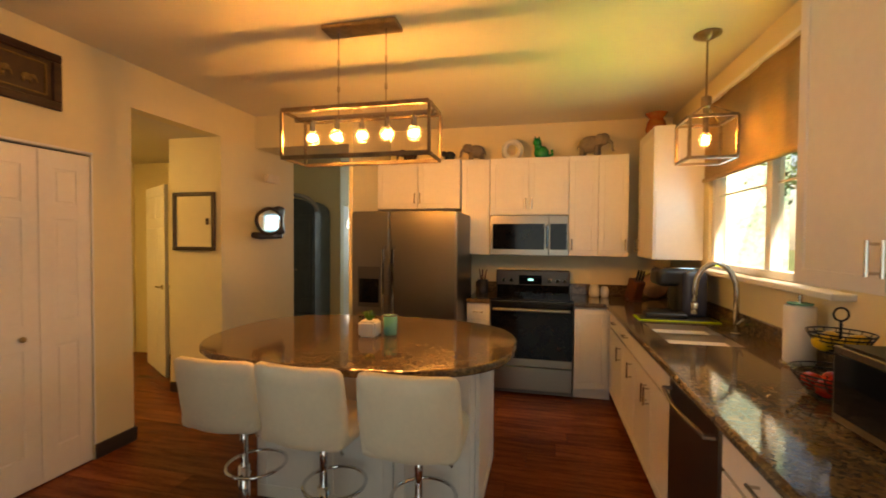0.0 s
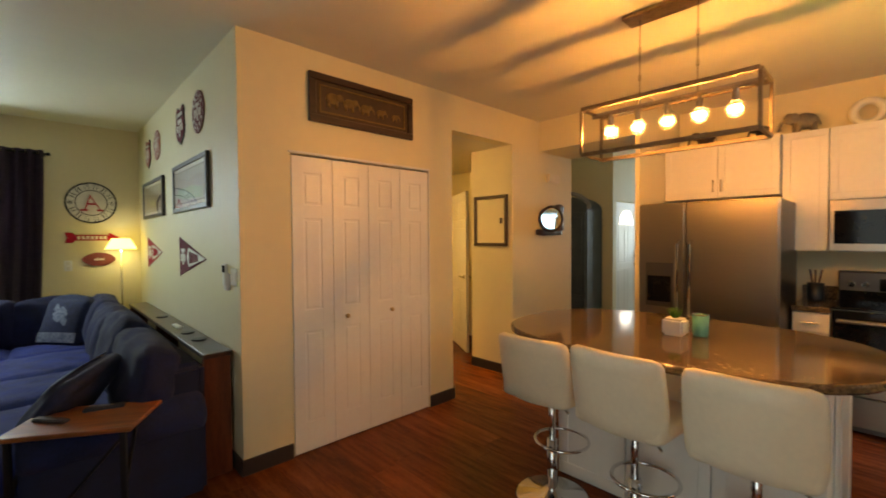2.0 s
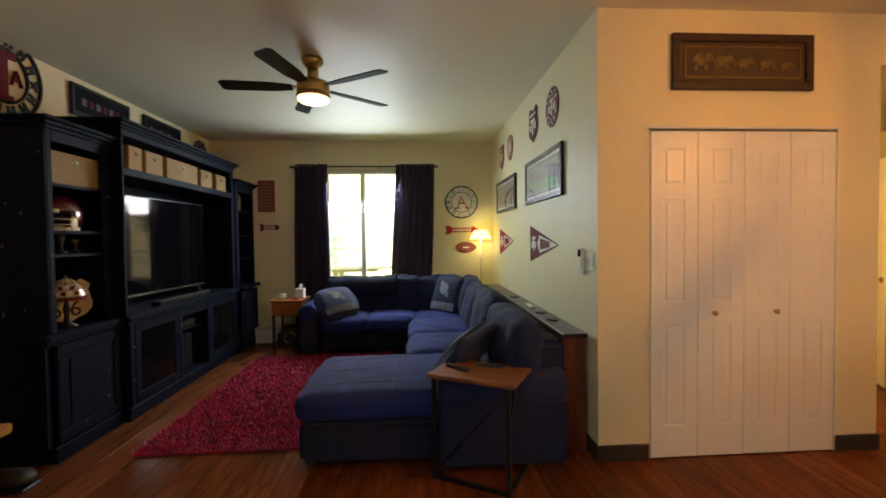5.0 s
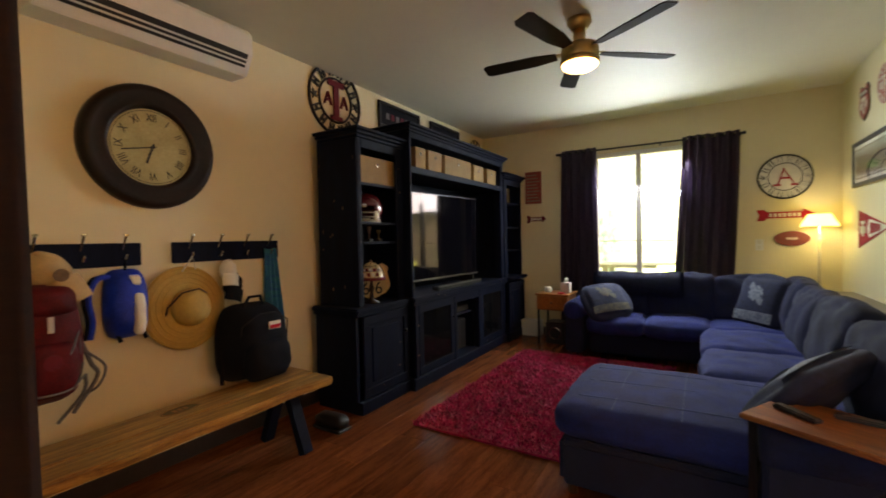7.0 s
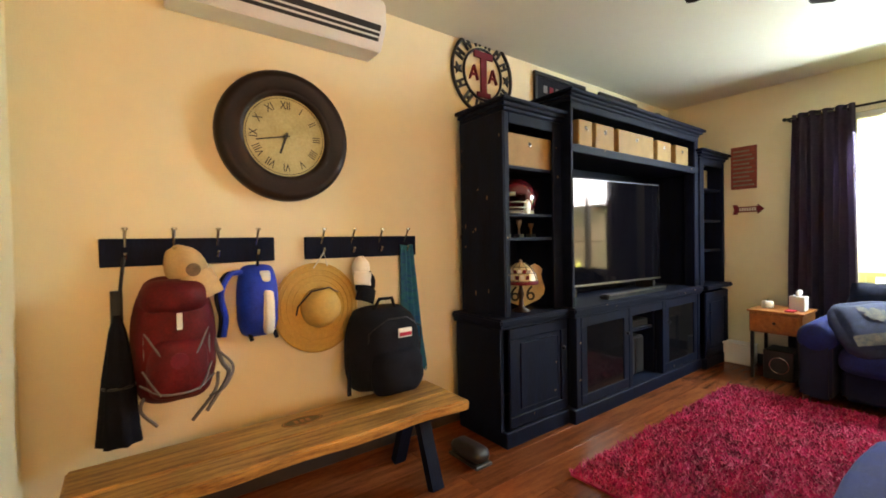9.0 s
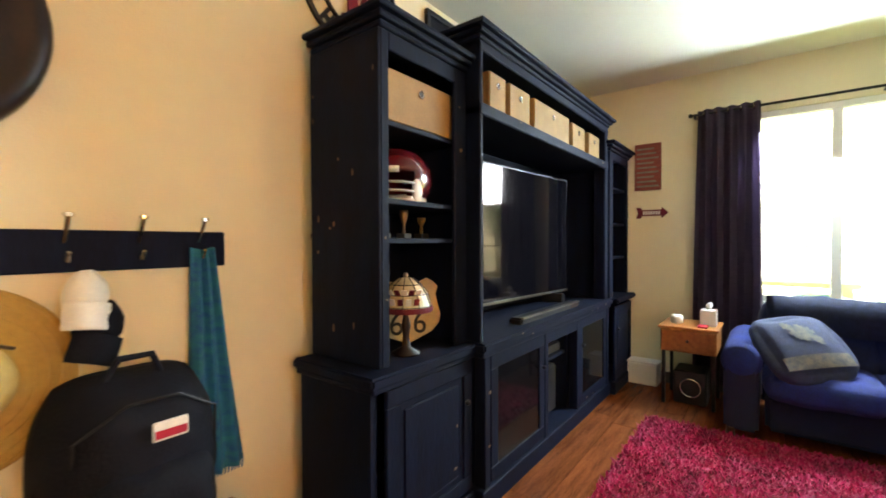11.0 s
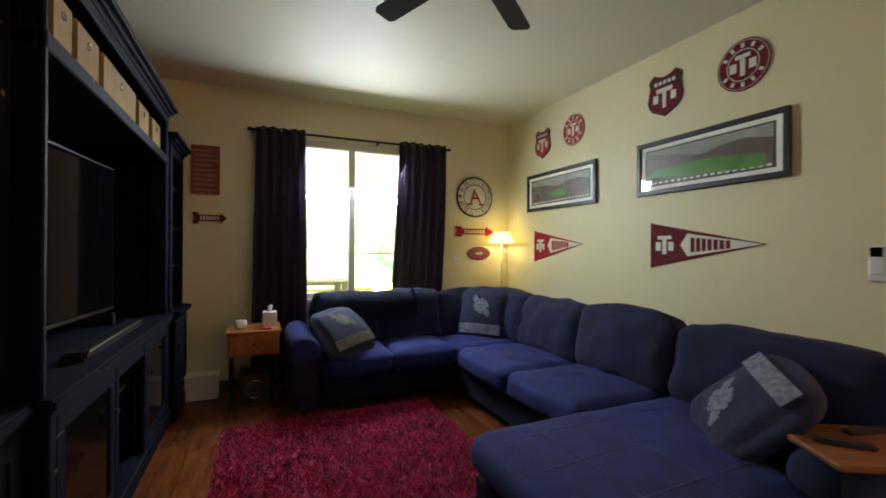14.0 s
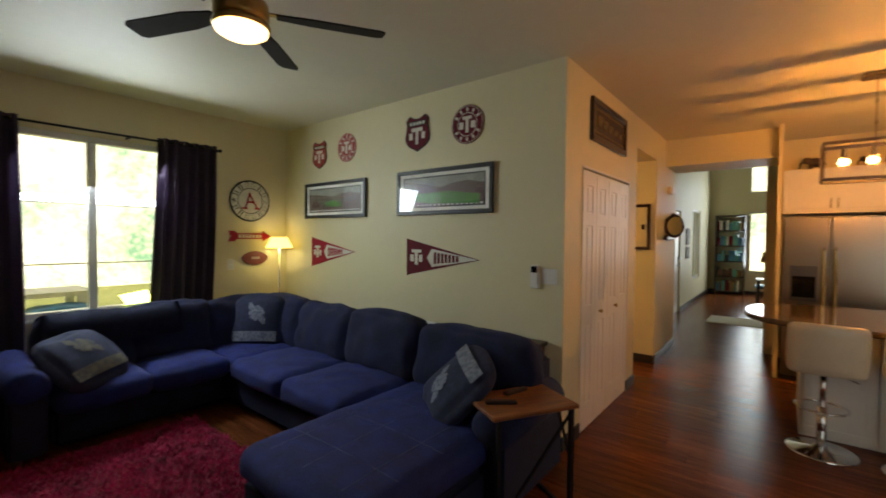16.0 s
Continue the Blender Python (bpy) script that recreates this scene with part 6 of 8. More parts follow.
for y in (-1.55, -1.25, -0.95, -0.65):
    for k in range(13):
        x0 = -0.85 + k * 0.06
        u = ((x0 + 0.03 + 0.47) / 0.45, (y + 1.125) / 0.705)
        thread((x0, y), (x0 + 0.061, y), 0.4545 + 0.025 * (1 - u[0] ** 2) * (1 - u[1] ** 2))
put("woven_stripe", strp, SOFASTRIPE, so, "pale woven stripe lines")


def pillow(loc, rot, s, label, m1=PILLOWNAVY, seed=0, motif=PILLOWPALE):
    p = thing("throw_pillow", (0, 0, 0), label, "throw pillow", "patterned throw pillows")
    p.matrix_basis = pose(*loc) @ pose(0, 0, 0, 0, 0, rot[2]) @ pose(0, 0, 0, rot[0]) @ pose(0, 0, 0, 0, rot[1])
    b = soft(-s / 2, s / 2, -0.055, 0.055, -s / 2, s / 2, 0.05, 0.045, 0.008, 14, seed)
    part("cover", b, m1, p, "", True)

    def skin(outline, mt, nm):
        bm = bmesh.new()
        fn = lambda x, z: -(0.056 + 0.045 * (1 - (2 * x / s) ** 2) * (1 - (2 * z / s) ** 2)) - 0.004
        x0, x1, z0, z1, mask = outline
        n = 14
        vs = [[bm.verts.new((x0 + (x1 - x0) * i / n, fn(x0 + (x1 - x0) * i / n, z0 + (z1 - z0) * j / n), z0 + (z1 - z0) * j / n)) for i in range(n + 1)] for j in range(n + 1)]
        for j in range(n):
            for i in range(n):
                if mask((i + 0.5) / n * 2 - 1, (j + 0.5) / n * 2 - 1):
                    bm.faces.new((vs[j][i], vs[j][i + 1], vs[j + 1][i + 1], vs[j + 1][i]))
        bmesh.ops.delete(bm, geom=[v for v in bm.verts if not v.link_faces], context="VERTS")
        part(nm, bm, mt, p, "woven pale motif", True)

    skin((-s * 0.44, s * 0.44, -s * 0.44, -s * 0.24, lambda u, v: True), motif, "woven_band")
    skin((-s * 0.22, s * 0.24, -s * 0.10, s * 0.36, lambda u, v: (u * u + v * v < 0.45) or (abs(u + v) < 0.35 and abs(u) < 0.9)), motif, "woven_motif")
    return p


pillow((-2.70, -2.06, 0.60), (-48, -11, 112), 0.42, "navy knit throw pillow with a tan motif by the sofa arm", seed=1, motif=PILLOWTAN)
pillow((-2.80, -0.70, 0.66), (-20, 0, 40), 0.46, "navy knit throw pillow with a pale motif in the sofa corner", seed=2)
pillow((-0.33, -0.78, 0.60), (-44, -165, -30), 0.44, "navy knit throw pillow with a pale motif on the chaise", seed=3)
# blanket over the back by the window
bl = thing("throw_blanket", (-3.2, -1.8, 0.7), "dark blue knitted blanket draped over the sofa back", "blanket")
bmb = bmesh.new()
prof_b = [(-3.385, 0.62), (-3.375, 0.74), (-3.30, 0.80), (-3.16, 0.86), (-3.00, 0.90), (-2.93, 0.83), (-2.90, 0.66)]
rows_b = []
for j in range(19):
    y = -2.24 + j * 0.05
    rows_b.append([bmb.verts.new((x + 0.012 * noise.noise(Vector((y * 9, i, 1))), y, z + 0.022 * noise.noise(Vector((y * 8, i * 0.7, 5))))) for i, (x, z) in enumerate(prof_b)])
for a, b in zip(rows_b, rows_b[1:]):
    for i in range(len(prof_b) - 1):
        bmb.faces.new((a[i], a[i + 1], b[i + 1], b[i]))
bmesh.ops.solidify(bmb, geom=bmb.faces[:], thickness=0.014)
put("cloth", bmb, PILLOWNAVY, bl, smooth=True)
# console behind the sofa
cs = thing("console_table", (-1.5, -0.1, 0), "narrow cherry wood console table behind the sofa", "console table")
put("top", box(-3.0, -0.10, -0.185, -0.02, 0.735, 0.765, 0.004), DARKWOOD, cs)
for x in (-0.14, -1.55, -2.96):
    put("side", box(x - 0.02, x + 0.02, -0.18, -0.025, 0.0, 0.735, 0.003), CHERRY, cs)
for i, x in enumerate((-0.55, -0.85, -1.75)):
    c = thing("coaster", (x, -0.1, 0.765), "dark round coaster on the console table", "coaster", "coasters on the console")
    put("disc", cyl(0.045, 0.7655, 0.775, 24, pose(x, -0.1, 0), 0.003), BLACKPL, c)
rc = thing("remote_control", (-1.15, -0.1, 0.765), "pale grey remote control on the console table", "remote control")
put("case", box(-1.24, -1.06, -0.125, -0.085, 0.7655, 0.783, 0.006), PLASTICW, rc)
# tray side table
ct = thing("side_table", (0.07, -0.735, 0), "live edge wooden tray table on a black metal frame", "side table", rz=60)
topc = box(-0.26, 0.26, -0.175, 0.175, 0.583, 0.605, 0.005)
part("top", topc, mat("acacia_wood", (0.30, 0.11, 0.035), 0.35, second=(0.13, 0.04, 0.014), scale=4, stretch=(1.2, 9, 9)), ct)
for x in (-0.22, 0.22):
    part("leg", box(x - 0.011, x + 0.011, -0.165, -0.143, 0.02, 0.583), BLACKMETAL, ct)
    part("foot", box(x - 0.0105, x + 0.0105, -0.165, 0.17, 0.0, 0.021), BLACKMETAL, ct)
    part("brace", bar((x, -0.154, 0.30), (x, -0.02, 0.583), 0.012), BLACKMETAL, ct)
part("stretcher", box(-0.209, 0.209, -0.164, -0.144, 0.005, 0.024), BLACKMETAL, ct)
part("crossbar", bar((-0.21, -0.154, 0.05), (0.21, -0.154, 0.55), 0.012), BLACKMETAL, ct)
for p_, rz in (((0.02, -0.86, 0), 40), ((0.0, -0.66, 0), 75)):
    r = thing("remote_control", (p_[0], p_[1], 0.605), "black remote control lying on the tray table", "remote control", "remote controls on the tray table", rz)
    part("case", box(-0.085, 0.085, -0.02, 0.02, 0.0005, 0.018, 0.005, seg=2), BLACKPL, r)
    bt = bmesh.new()
    for i in range(5):
        for j in (-0.008, 0.008):
            box(-0.06 + i * 0.022, -0.05 + i * 0.022, j - 0.004, j + 0.004, 0.018, 0.0195, bm=bt)
    part("buttons", bt, GREYSTRAP, r)
# nightstand by the window
ns = thing("nightstand", (-3.12, -2.72, 0), "honey wood nightstand with one drawer on dark legs", "nightstand")
put("case", box(-3.32, -2.92, -2.91, -2.53, 0.42, 0.60, 0.006), HONEY, ns)
put("top", box(-3.335, -2.905, -2.925, -2.515, 0.60, 0.62, 0.004), HONEY, ns)
dr = put("drawer", box(-2.92, -2.908, -2.90, -2.54, 0.435, 0.59, 0.004), HONEY, ns)
put("knob", ball(0.012, 12, pose(-2.90, -2.72, 0.515)), DARKWOOD, dr)
for x in (-3.30, -2.94):
    for y in (-2.89, -2.55):
        put("leg", box(x - 0.012, x + 0.012, y - 0.012, y + 0.012, 0, 0.42), BLACKMETAL, ns)
tb = thing("tissue_box", (-3.12, -2.60, 0.62), "white and grey tissue box on the nightstand", "tissue box")
put("box", box(-3.18, -3.06, -2.655, -2.545, 0.6205, 0.745, 0.004), PLASTICW, tb)
tis = soft(-3.15, -3.09, -2.62, -2.58, 0.745, 0.80, 0.02, 0.0, 0.02, 6, 4)
put("tissue", tis, PLASTICW, tb, smooth=True)
cn = thing("candle", (-3.10, -2.82, 0.62), "small white candle in a glass on the nightstand", "candle")
put("jar", cyl(0.045, 0.6205, 0.685, 20, pose(-3.10, -2.82, 0), 0.006), PLASTICW, cn, smooth=True)
put("wick", cyl(0.002, 0.685, 0.70, 6, pose(-3.10, -2.82, 0)), INK, cn)
rd = thing("phone_case", (-2.99, -2.62, 0.62), "red phone case lying on the nightstand", "phone case")
put("case", box(-3.05, -2.94, -2.66, -2.59, 0.6205, 0.635, 0.005), CRIMSON, rd)
wb = thing("storage_box", (-3.36, -3.12, 0), "pale plastic storage box on the floor by the wall", "storage box")
put("box", box(-3.44, -3.28, -3.25, -3.0, 0.0, 0.19, 0.01), PLASTICW, wb)
put("lid", box(-3.445, -3.275, -3.255, -2.995, 0.19, 0.205, 0.004), PLASTICW, wb)
spk = thing("subwoofer", (-3.1, -2.7, 0), "small black subwoofer under the nightstand", "loudspeaker")
put("case", box(-3.25, -3.0, -2.83, -2.60, 0.0, 0.26, 0.01), BLACKPL, spk)
put("trim_ring", ring(0.07, 0.006, 28, 6, pose(-2.998, -2.71, 0.13, 0, 90, 0)), CHROME, spk, smooth=True)
# floor lamp in the corner
fl = thing("floor_lamp", (-3.25, -0.12, 0), "slim floor lamp with a glowing yellow shade", "floor lamp")
LX_, LY_ = -3.27, -0.21
fl.matrix_basis = pose(LX_, LY_, 0)
put("pole", tube([(LX_, LY_, 0.02), (LX_, LY_, 1.36)], 0.009, 12), NICKEL, fl, smooth=True)
put("base", cyl(0.12, 0.0, 0.02, 28, pose(LX_, LY_, 0), 0.005), NICKEL, fl)
shade = lathe([(0.148, 1.352), (0.085, 1.475)], 32)
bmesh.ops.delete(shade, geom=[f for f in shade.faces if len(f.verts) > 4], context="FACES")
bmesh.ops.solidify(shade, geom=shade.faces[:], thickness=0.003)
put("shade", moved(shade, pose(LX_, LY_, 0)), SHADEGLOW, fl, "pleated yellow fabric shade, lit", True)
put("shade_rim", ring(0.149, 0.004, 36, 6, pose(LX_, LY_, 1.352)), BRASS, fl, smooth=True)
put("bulb", ball(0.03, 14, pose(LX_, LY_, 1.41)), mat("lamp_bulb_glow", (0.72, 0.86, 0.88), 0.3, vary=0.0, emit=30), fl, "lit bulb", True)
# shag rug
rg = thing("shag_rug", (-1.4, -2.16, 0), "crimson shag rug on the laminate floor", "rug")
RX0, RX1, RY0, RY1 = -2.52, -0.31, -2.92, -1.40
put("backing", box(RX0, RX1, RY0, RY1, 0.0, 0.012, 0.003), RUG, rg)
rr = random.Random(5)
verts, faces = [], []
for _ in range(30000):
    x, y = rr.uniform(RX0, RX1), rr.uniform(RY0, RY1)
    a, l = rr.uniform(0, 6.283), rr.uniform(0.018, 0.038)
    w = rr.uniform(0.004, 0.008)
    dx, dy = math.cos(a), math.sin(a)
    k = rr.uniform(0.3, 1.0) * l
    b0 = len(verts)
    verts += [(x - dy * w, y + dx * w, 0.011), (x + dy * w, y - dx * w, 0.011), (x + dx * k + dy * w * 0.4, y + dy * k - dx * w * 0.4, 0.012 + l * 0.75), (x + dx * k - dy * w * 0.4, y + dy * k + dx * w * 0.4, 0.012 + l * 0.75)]
    faces.append((b0, b0 + 1, b0 + 2, b0 + 3))
me = bpy.data.meshes.new("shag")
me.from_pydata(verts, [], faces)
me.materials.append(RUG)
pile = new("shag", me)
pile.parent = rg
pile.matrix_basis = rg.matrix_basis.inverted()
tagged(pile, "long crimson shag tufts", kind="stuff")
# ceiling fan
fn_ = thing("ceiling_fan", (-0.79, -1.85, H), "brass ceiling fan with five dark blades and light", "ceiling fan")
FM = pose(-0.79, -1.85, 0)
put("canopy", lathe([(0.075, H - 0.001), (0.078, H - 0.03), (0.06, H - 0.055), (0.05, H - 0.07)], 32, FM), BRASS, fn_, smooth=True)
put("neck", cyl(0.040, H - 0.17, H - 0.065, 28, FM), BRASS, fn_, smooth=True)
put("motor", lathe([(0.06, 2.570), (0.115, 2.555), (0.12, 2.530), (0.12, 2.490), (0.112, 2.465)], 36, FM), BRASS, fn_, smooth=True)
put("light_collar", lathe([(0.118, 2.468), (0.125, 2.460), (0.125, 2.445), (0.118, 2.440)], 36, FM), BRASS, fn_, smooth=True)
put("light_bowl", lathe([(0.116, 2.442), (0.112, 2.425), (0.085, 2.408), (0.04, 2.400), (0.005, 2.398)], 36, FM), FANGLOW, fn_, "lit frosted glass bowl", True)
BLADE = mat("dark_fan_blade", (0.022, 0.016, 0.013), 0.8, vary=0.15, scale=6)
BLADE.node_tree.nodes["Principled BSDF"].inputs["Specular IOR Level"].default_value = 0.1
for k in range(5):
    m = FM @ pose(0, 0, 2.515, 0, 0, 58 + 72 * k)
    b = bmesh.new()
    f = b.faces.new([b.verts.new(p) for p in ((0.15, -0.035, 0), (0.30, -0.058, 0), (0.63, -0.062, 0), (0.66, -0.045, 0), (0.66, 0.045, 0), (0.63, 0.062, 0), (0.30, 0.058, 0), (0.15, 0.035, 0))])
    ex = bmesh.ops.extrude_face_region(b, geom=[f])
    for v in ex["geom"]:
        if isinstance(v, bmesh.types.BMVert):
            v.co.z = 0.008
    bmesh.ops.recalc_face_normals(b, faces=b.faces[:])
    bl_ = put("blade", moved(b, m @ pose(0, 0, 0, 11)), BLADE, fn_)
    put("blade_iron", moved(box(0.10, 0.20, -0.018, 0.018, 0.006, 0.014, 0.002), m @ pose(0, 0, 0, 6)), BRASS, bl_)

# ---- signs and pictures on the walls ----


def pennant(x, z0, z1, tip_x, tip_z, mt, label):
    p = thing("pennant", (x, 0, (z0 + z1) / 2), label, "pennant", "felt pennants")
    m = Matrix.Identity(4)
    put("felt", moved(prism([(x, z0), (tip_x, tip_z), (x, z1)], -0.006, -0.002), m), mt, p)
    L = tip_x - x
    h = z1 - z0
    c = (z0 + z1) / 2
    zc = lambda t: c + (tip_z - c) * t
    put("white_field", prism([(x + L * 0.30, zc(0.30)), (x + L * 0.37, zc(0.37) + h * 0.24), (x + L * 0.90, zc(0.9) + h * 0.03), (x + L * 0.97, zc(0.97)), (x + L * 0.90, zc(0.9) - h * 0.03), (x + L * 0.37, zc(0.37) - h * 0.24)], -0.009, -0.005), OFFWHITE, p, "off-white felt field")
    for i in range(7):
        t = 0.40 + i * 0.05
        put("felt_mark", box(x + L * t, x + L * (t + 0.035), -0.011, -0.008, zc(t) - h * (0.15 - 0.012 * i), zc(t) + h * (0.15 - 0.012 * i)), mt, p)
    put("felt_emblem", merge(box(x + L * 0.12, x + L * 0.16, -0.010, -0.006, zc(0.14) - h * 0.20, zc(0.14) + h * 0.20), merge(box(x + L * 0.07, x + L * 0.21, -0.0095, -0.006, zc(0.14) + h * 0.13, zc(0.14) + h * 0.21), merge(box(x + L * 0.05, x + L * 0.10, -0.0095, -0.006, zc(0.14) - h * 0.12, zc(0.14) + h * 0.07), box(x + L * 0.18, x + L * 0.23, -0.0095, -0.006, zc(0.14) - h * 0.12, zc(0.14) + h * 0.07)))), OFFWHITE, p)
    put("edge_strip", box(x - 0.006, x + 0.008, -0.008, -0.002, z0 - 0.004, z1 + 0.004), mt, p)


pennant(-2.935, 1.16, 1.478, -2.205, 1.335, CRIMSON, "crimson felt pennant with white lettering on the wall")
pennant(-1.477, 1.15, 1.475, -0.69, 1.312, MAROON, "maroon felt pennant with white lettering on the wall")


def stadium(x0, x1, z0, z1, label, wide):
    s = framed_board(COUCH((x0 + x1) / 2, (z0 + z1) / 2, 0.010), x1 - x0, z1 - z0, 0.035, BLACKPL, OFFWHITE, label)
    w, h = (x1 - x0) / 2 - 0.085, (z1 - z0) / 2 - 0.075
    part("photograph", box(-w, w, 0.004, 0.006, -h, h), CROWD, s, "panoramic stadium print")
    part("printed_sky", prism([(-w, h), (w, h), (w, h * 0.6), (0.35 * w, h * 0.45), (0, h * 0.25), (-0.3 * w, h * 0.5), (-0.62 * w, h * 0.62), (-w, h * 0.35)], 0.006, 0.0068), SKYPRINT, s)
    part("printed_stand", prism([(w, h * 0.85), (w, -0.1 * h), (0.45 * w, 0.0), (0.12 * w, 0.1 * h), (0.30 * w, 0.5 * h)] if wide else [(-w * 0.95, h * 0.5), (-w * 0.4, 0.0), (w * 0.4, 0.0), (w * 0.95, h * 0.5), (0.8 * w, -0.2 * h), (-0.8 * w, -0.2 * h)], 0.0068, 0.0075), ROOFPRINT, s)
    part("printed_field", prism([(-w * 0.9, -h * 0.35), (-w * 0.2, -h * 0.05), (w * 0.8, -h * 0.10), (w, -h * 0.55), (w * 0.2, -h * 0.85), (-w * 0.9, -h * 0.95)] if wide else [(-w * 0.35, -h * 0.35), (0, -h * 0.05), (w * 0.38, -h * 0.2), (0.3 * w, -h * 0.55), (-w * 0.25, -h * 0.65)], 0.0075, 0.0082), TURF, s)
    for i in range(18):
        xx = -w + 2 * w * (i + 0.2) / 18
        part("printed_mark", box(xx, xx + w * 0.06, 0.0068, 0.0074, -h * 0.99, -h * 0.88), OFFWHITE, s)
    g = part("glazing", box(-(x1 - x0) / 2 + 0.035, (x1 - x0) / 2 - 0.035, 0.012, 0.014, -(z1 - z0) / 2 + 0.035, (z1 - z0) / 2 - 0.035), GLASS, s)
    g.visible_shadow = False
    part("mat_line", box(-w - 0.012, w + 0.012, 0.0035, 0.0050, -h - 0.012, h + 0.012), INK, s)


stadium(-3.05, -2.03, 1.685, 2.07, "black framed panoramic stadium photograph with a small green field", False)
stadium(-1.595, -0.567, 1.685, 2.078, "black framed panoramic stadium photograph with a wide green field", True)


def shield_sign(x, z, w, h, mt, label):
    s = thing("shield_sign", (x, 0, z), label, "wall sign", "small metal wall signs")
    m = pose(x, -0.008, z, 0, 0, 180)
    put("rim", moved(prism(shield(w, h), -0.006, 0.0), m), INK, s)
    put("plate", moved(prism(shield(w * 0.93, h * 0.94), 0.0, 0.003), m), mt, s)
    put("header", moved(box(-w * 0.36, w * 0.36, 0.003, 0.005, h * 0.20, h * 0.34), m), INK, s)
    for i in range(5):
        put("raised_mark", moved(box(-w * 0.30 + i * w * 0.125, -w * 0.30 + i * w * 0.125 + w * 0.08, 0.005, 0.007, h * 0.23, h * 0.31), m), OFFWHITE, s)
    put("emblem", moved(merge(box(-w * 0.05, w * 0.05, 0.003, 0.006, -h * 0.30, h * 0.14), merge(box(-w * 0.22, w * 0.22, 0.003, 0.0055, h * 0.05, h * 0.15), merge(box(-w * 0.32, -w * 0.18, 0.003, 0.0055, -h * 0.16, h * 0.02), box(w * 0.18, w * 0.32, 0.003, 0.0055, -h * 0.16, h * 0.02)))), m), OFFWHITE, s)


def disc_sign(x, z, r, mt, label):
    s = thing("disc_sign", (x, 0, z), label, "wall sign", "small metal wall signs")
    m = pose(x, -0.004, z, 90)
    put("disc", cyl(r, 0.0, 0.006, 40, m), mt, s)
    put("white_ring", ring(r * 0.94, r * 0.013, 44, 6, m @ pose(0, 0, 0.006)), OFFWHITE, s, smooth=True)
    put("white_ring", ring(r * 0.60, r * 0.018, 40, 6, m @ pose(0, 0, 0.006)), OFFWHITE, s, smooth=True)
    for i in range(12):
        if i not in (0, 6):
            put("raised_mark", moved(box(-r * 0.06, r * 0.06, -r * 0.09, r * 0.09, 0.006, 0.008), m @ pose(0, 0, 0, 0, 0, 30 * i) @ pose(r * 0.77, 0, 0, 0, 0, 90)), OFFWHITE, s)
    put("emblem", moved(merge(box(-r * 0.09, r * 0.09, -r * 0.42, r * 0.42, 0.006, 0.009), merge(box(-r * 0.28, r * 0.28, r * 0.26, r * 0.42, 0.006, 0.0085), merge(box(-r * 0.5, -r * 0.24, -r * 0.22, r * 0.14, 0.006, 0.0085), box(r * 0.24, r * 0.5, -r * 0.22, r * 0.14, 0.006, 0.0085)))), m), OFFWHITE, s)


REDP = mat("red_enamel", (0.42, 0.04, 0.03), 0.4, vary=0.1, scale=14)
shield_sign(-2.80, 2.375, 0.26, 0.30, REDP, "small red shield shaped metal wall sign")
disc_sign(-2.335, 2.40, 0.145, REDP, "small round red metal wall sign")
shield_sign(-1.365, 2.405, 0.29, 0.32, MAROON, "maroon shield shaped metal wall sign")
disc_sign(-0.825, 2.40, 0.155, MAROON, "round maroon metal wall sign")
# thermostat remote and switch plate
th = thing("air_conditioner_remote", (-0.21, 0, 1.22), "white remote control in a wall holder", "remote control")
put("holder", box(-0.245, -0.175, -0.024, -0.001, 1.13, 1.24, 0.005), PLASTICW, th)
rem = put("remote", box(-0.24, -0.18, -0.032, -0.012, 1.16, 1.30, 0.006), PLASTICW, th)
put("display", box(-0.232, -0.188, -0.034, -0.031, 1.245, 1.29), BLACKGLASS, rem)
sw = thing("light_switch", (-0.1, 0, 1.22), "white double light switch plate", "light switch")
put("plate", box(-0.16, -0.045, -0.007, -0.001, 1.165, 1.275, 0.003), PLASTICW, sw)
for x in (-0.13, -0.075):
    put("rocker", box(x - 0.016, x + 0.016, -0.011, -0.006, 1.19, 1.25, 0.002), PLASTICW, sw)
# outlet below the signs of the west wall
ol = thing("wall_outlet", (WX, -0.74, 1.06), "white wall outlet plate beside the curtain", "wall outlet")
put("plate", box(WX + 0.001, WX + 0.007, -0.69, -0.62, 1.12, 1.235, 0.002), PLASTICW, ol)
for z in (1.15, 1.205):
    put("socket_face", box(WX + 0.006, WX + 0.010, -0.672, -0.638, z - 0.018, z + 0.018, 0.003), OFFWHITE, ol)
# west wall signs
rb = thing("wooden_sign", (WX, -3.12, 1.97), "weathered red wooden board sign with pale lines of lettering", "wall sign")
put("board", box(WX + 0.001, WX + 0.018, -3.235, -3.01, 1.76, 2.19, 0.003), REDSIGN, rb)
for i in range(9):
    put("painted_line", box(WX + 0.018, WX + 0.0195, -3.215, -3.03 - 0.02 * (i % 3), 1.79 + i * 0.043, 1.806 + i * 0.043), GREYSTONE, rb)


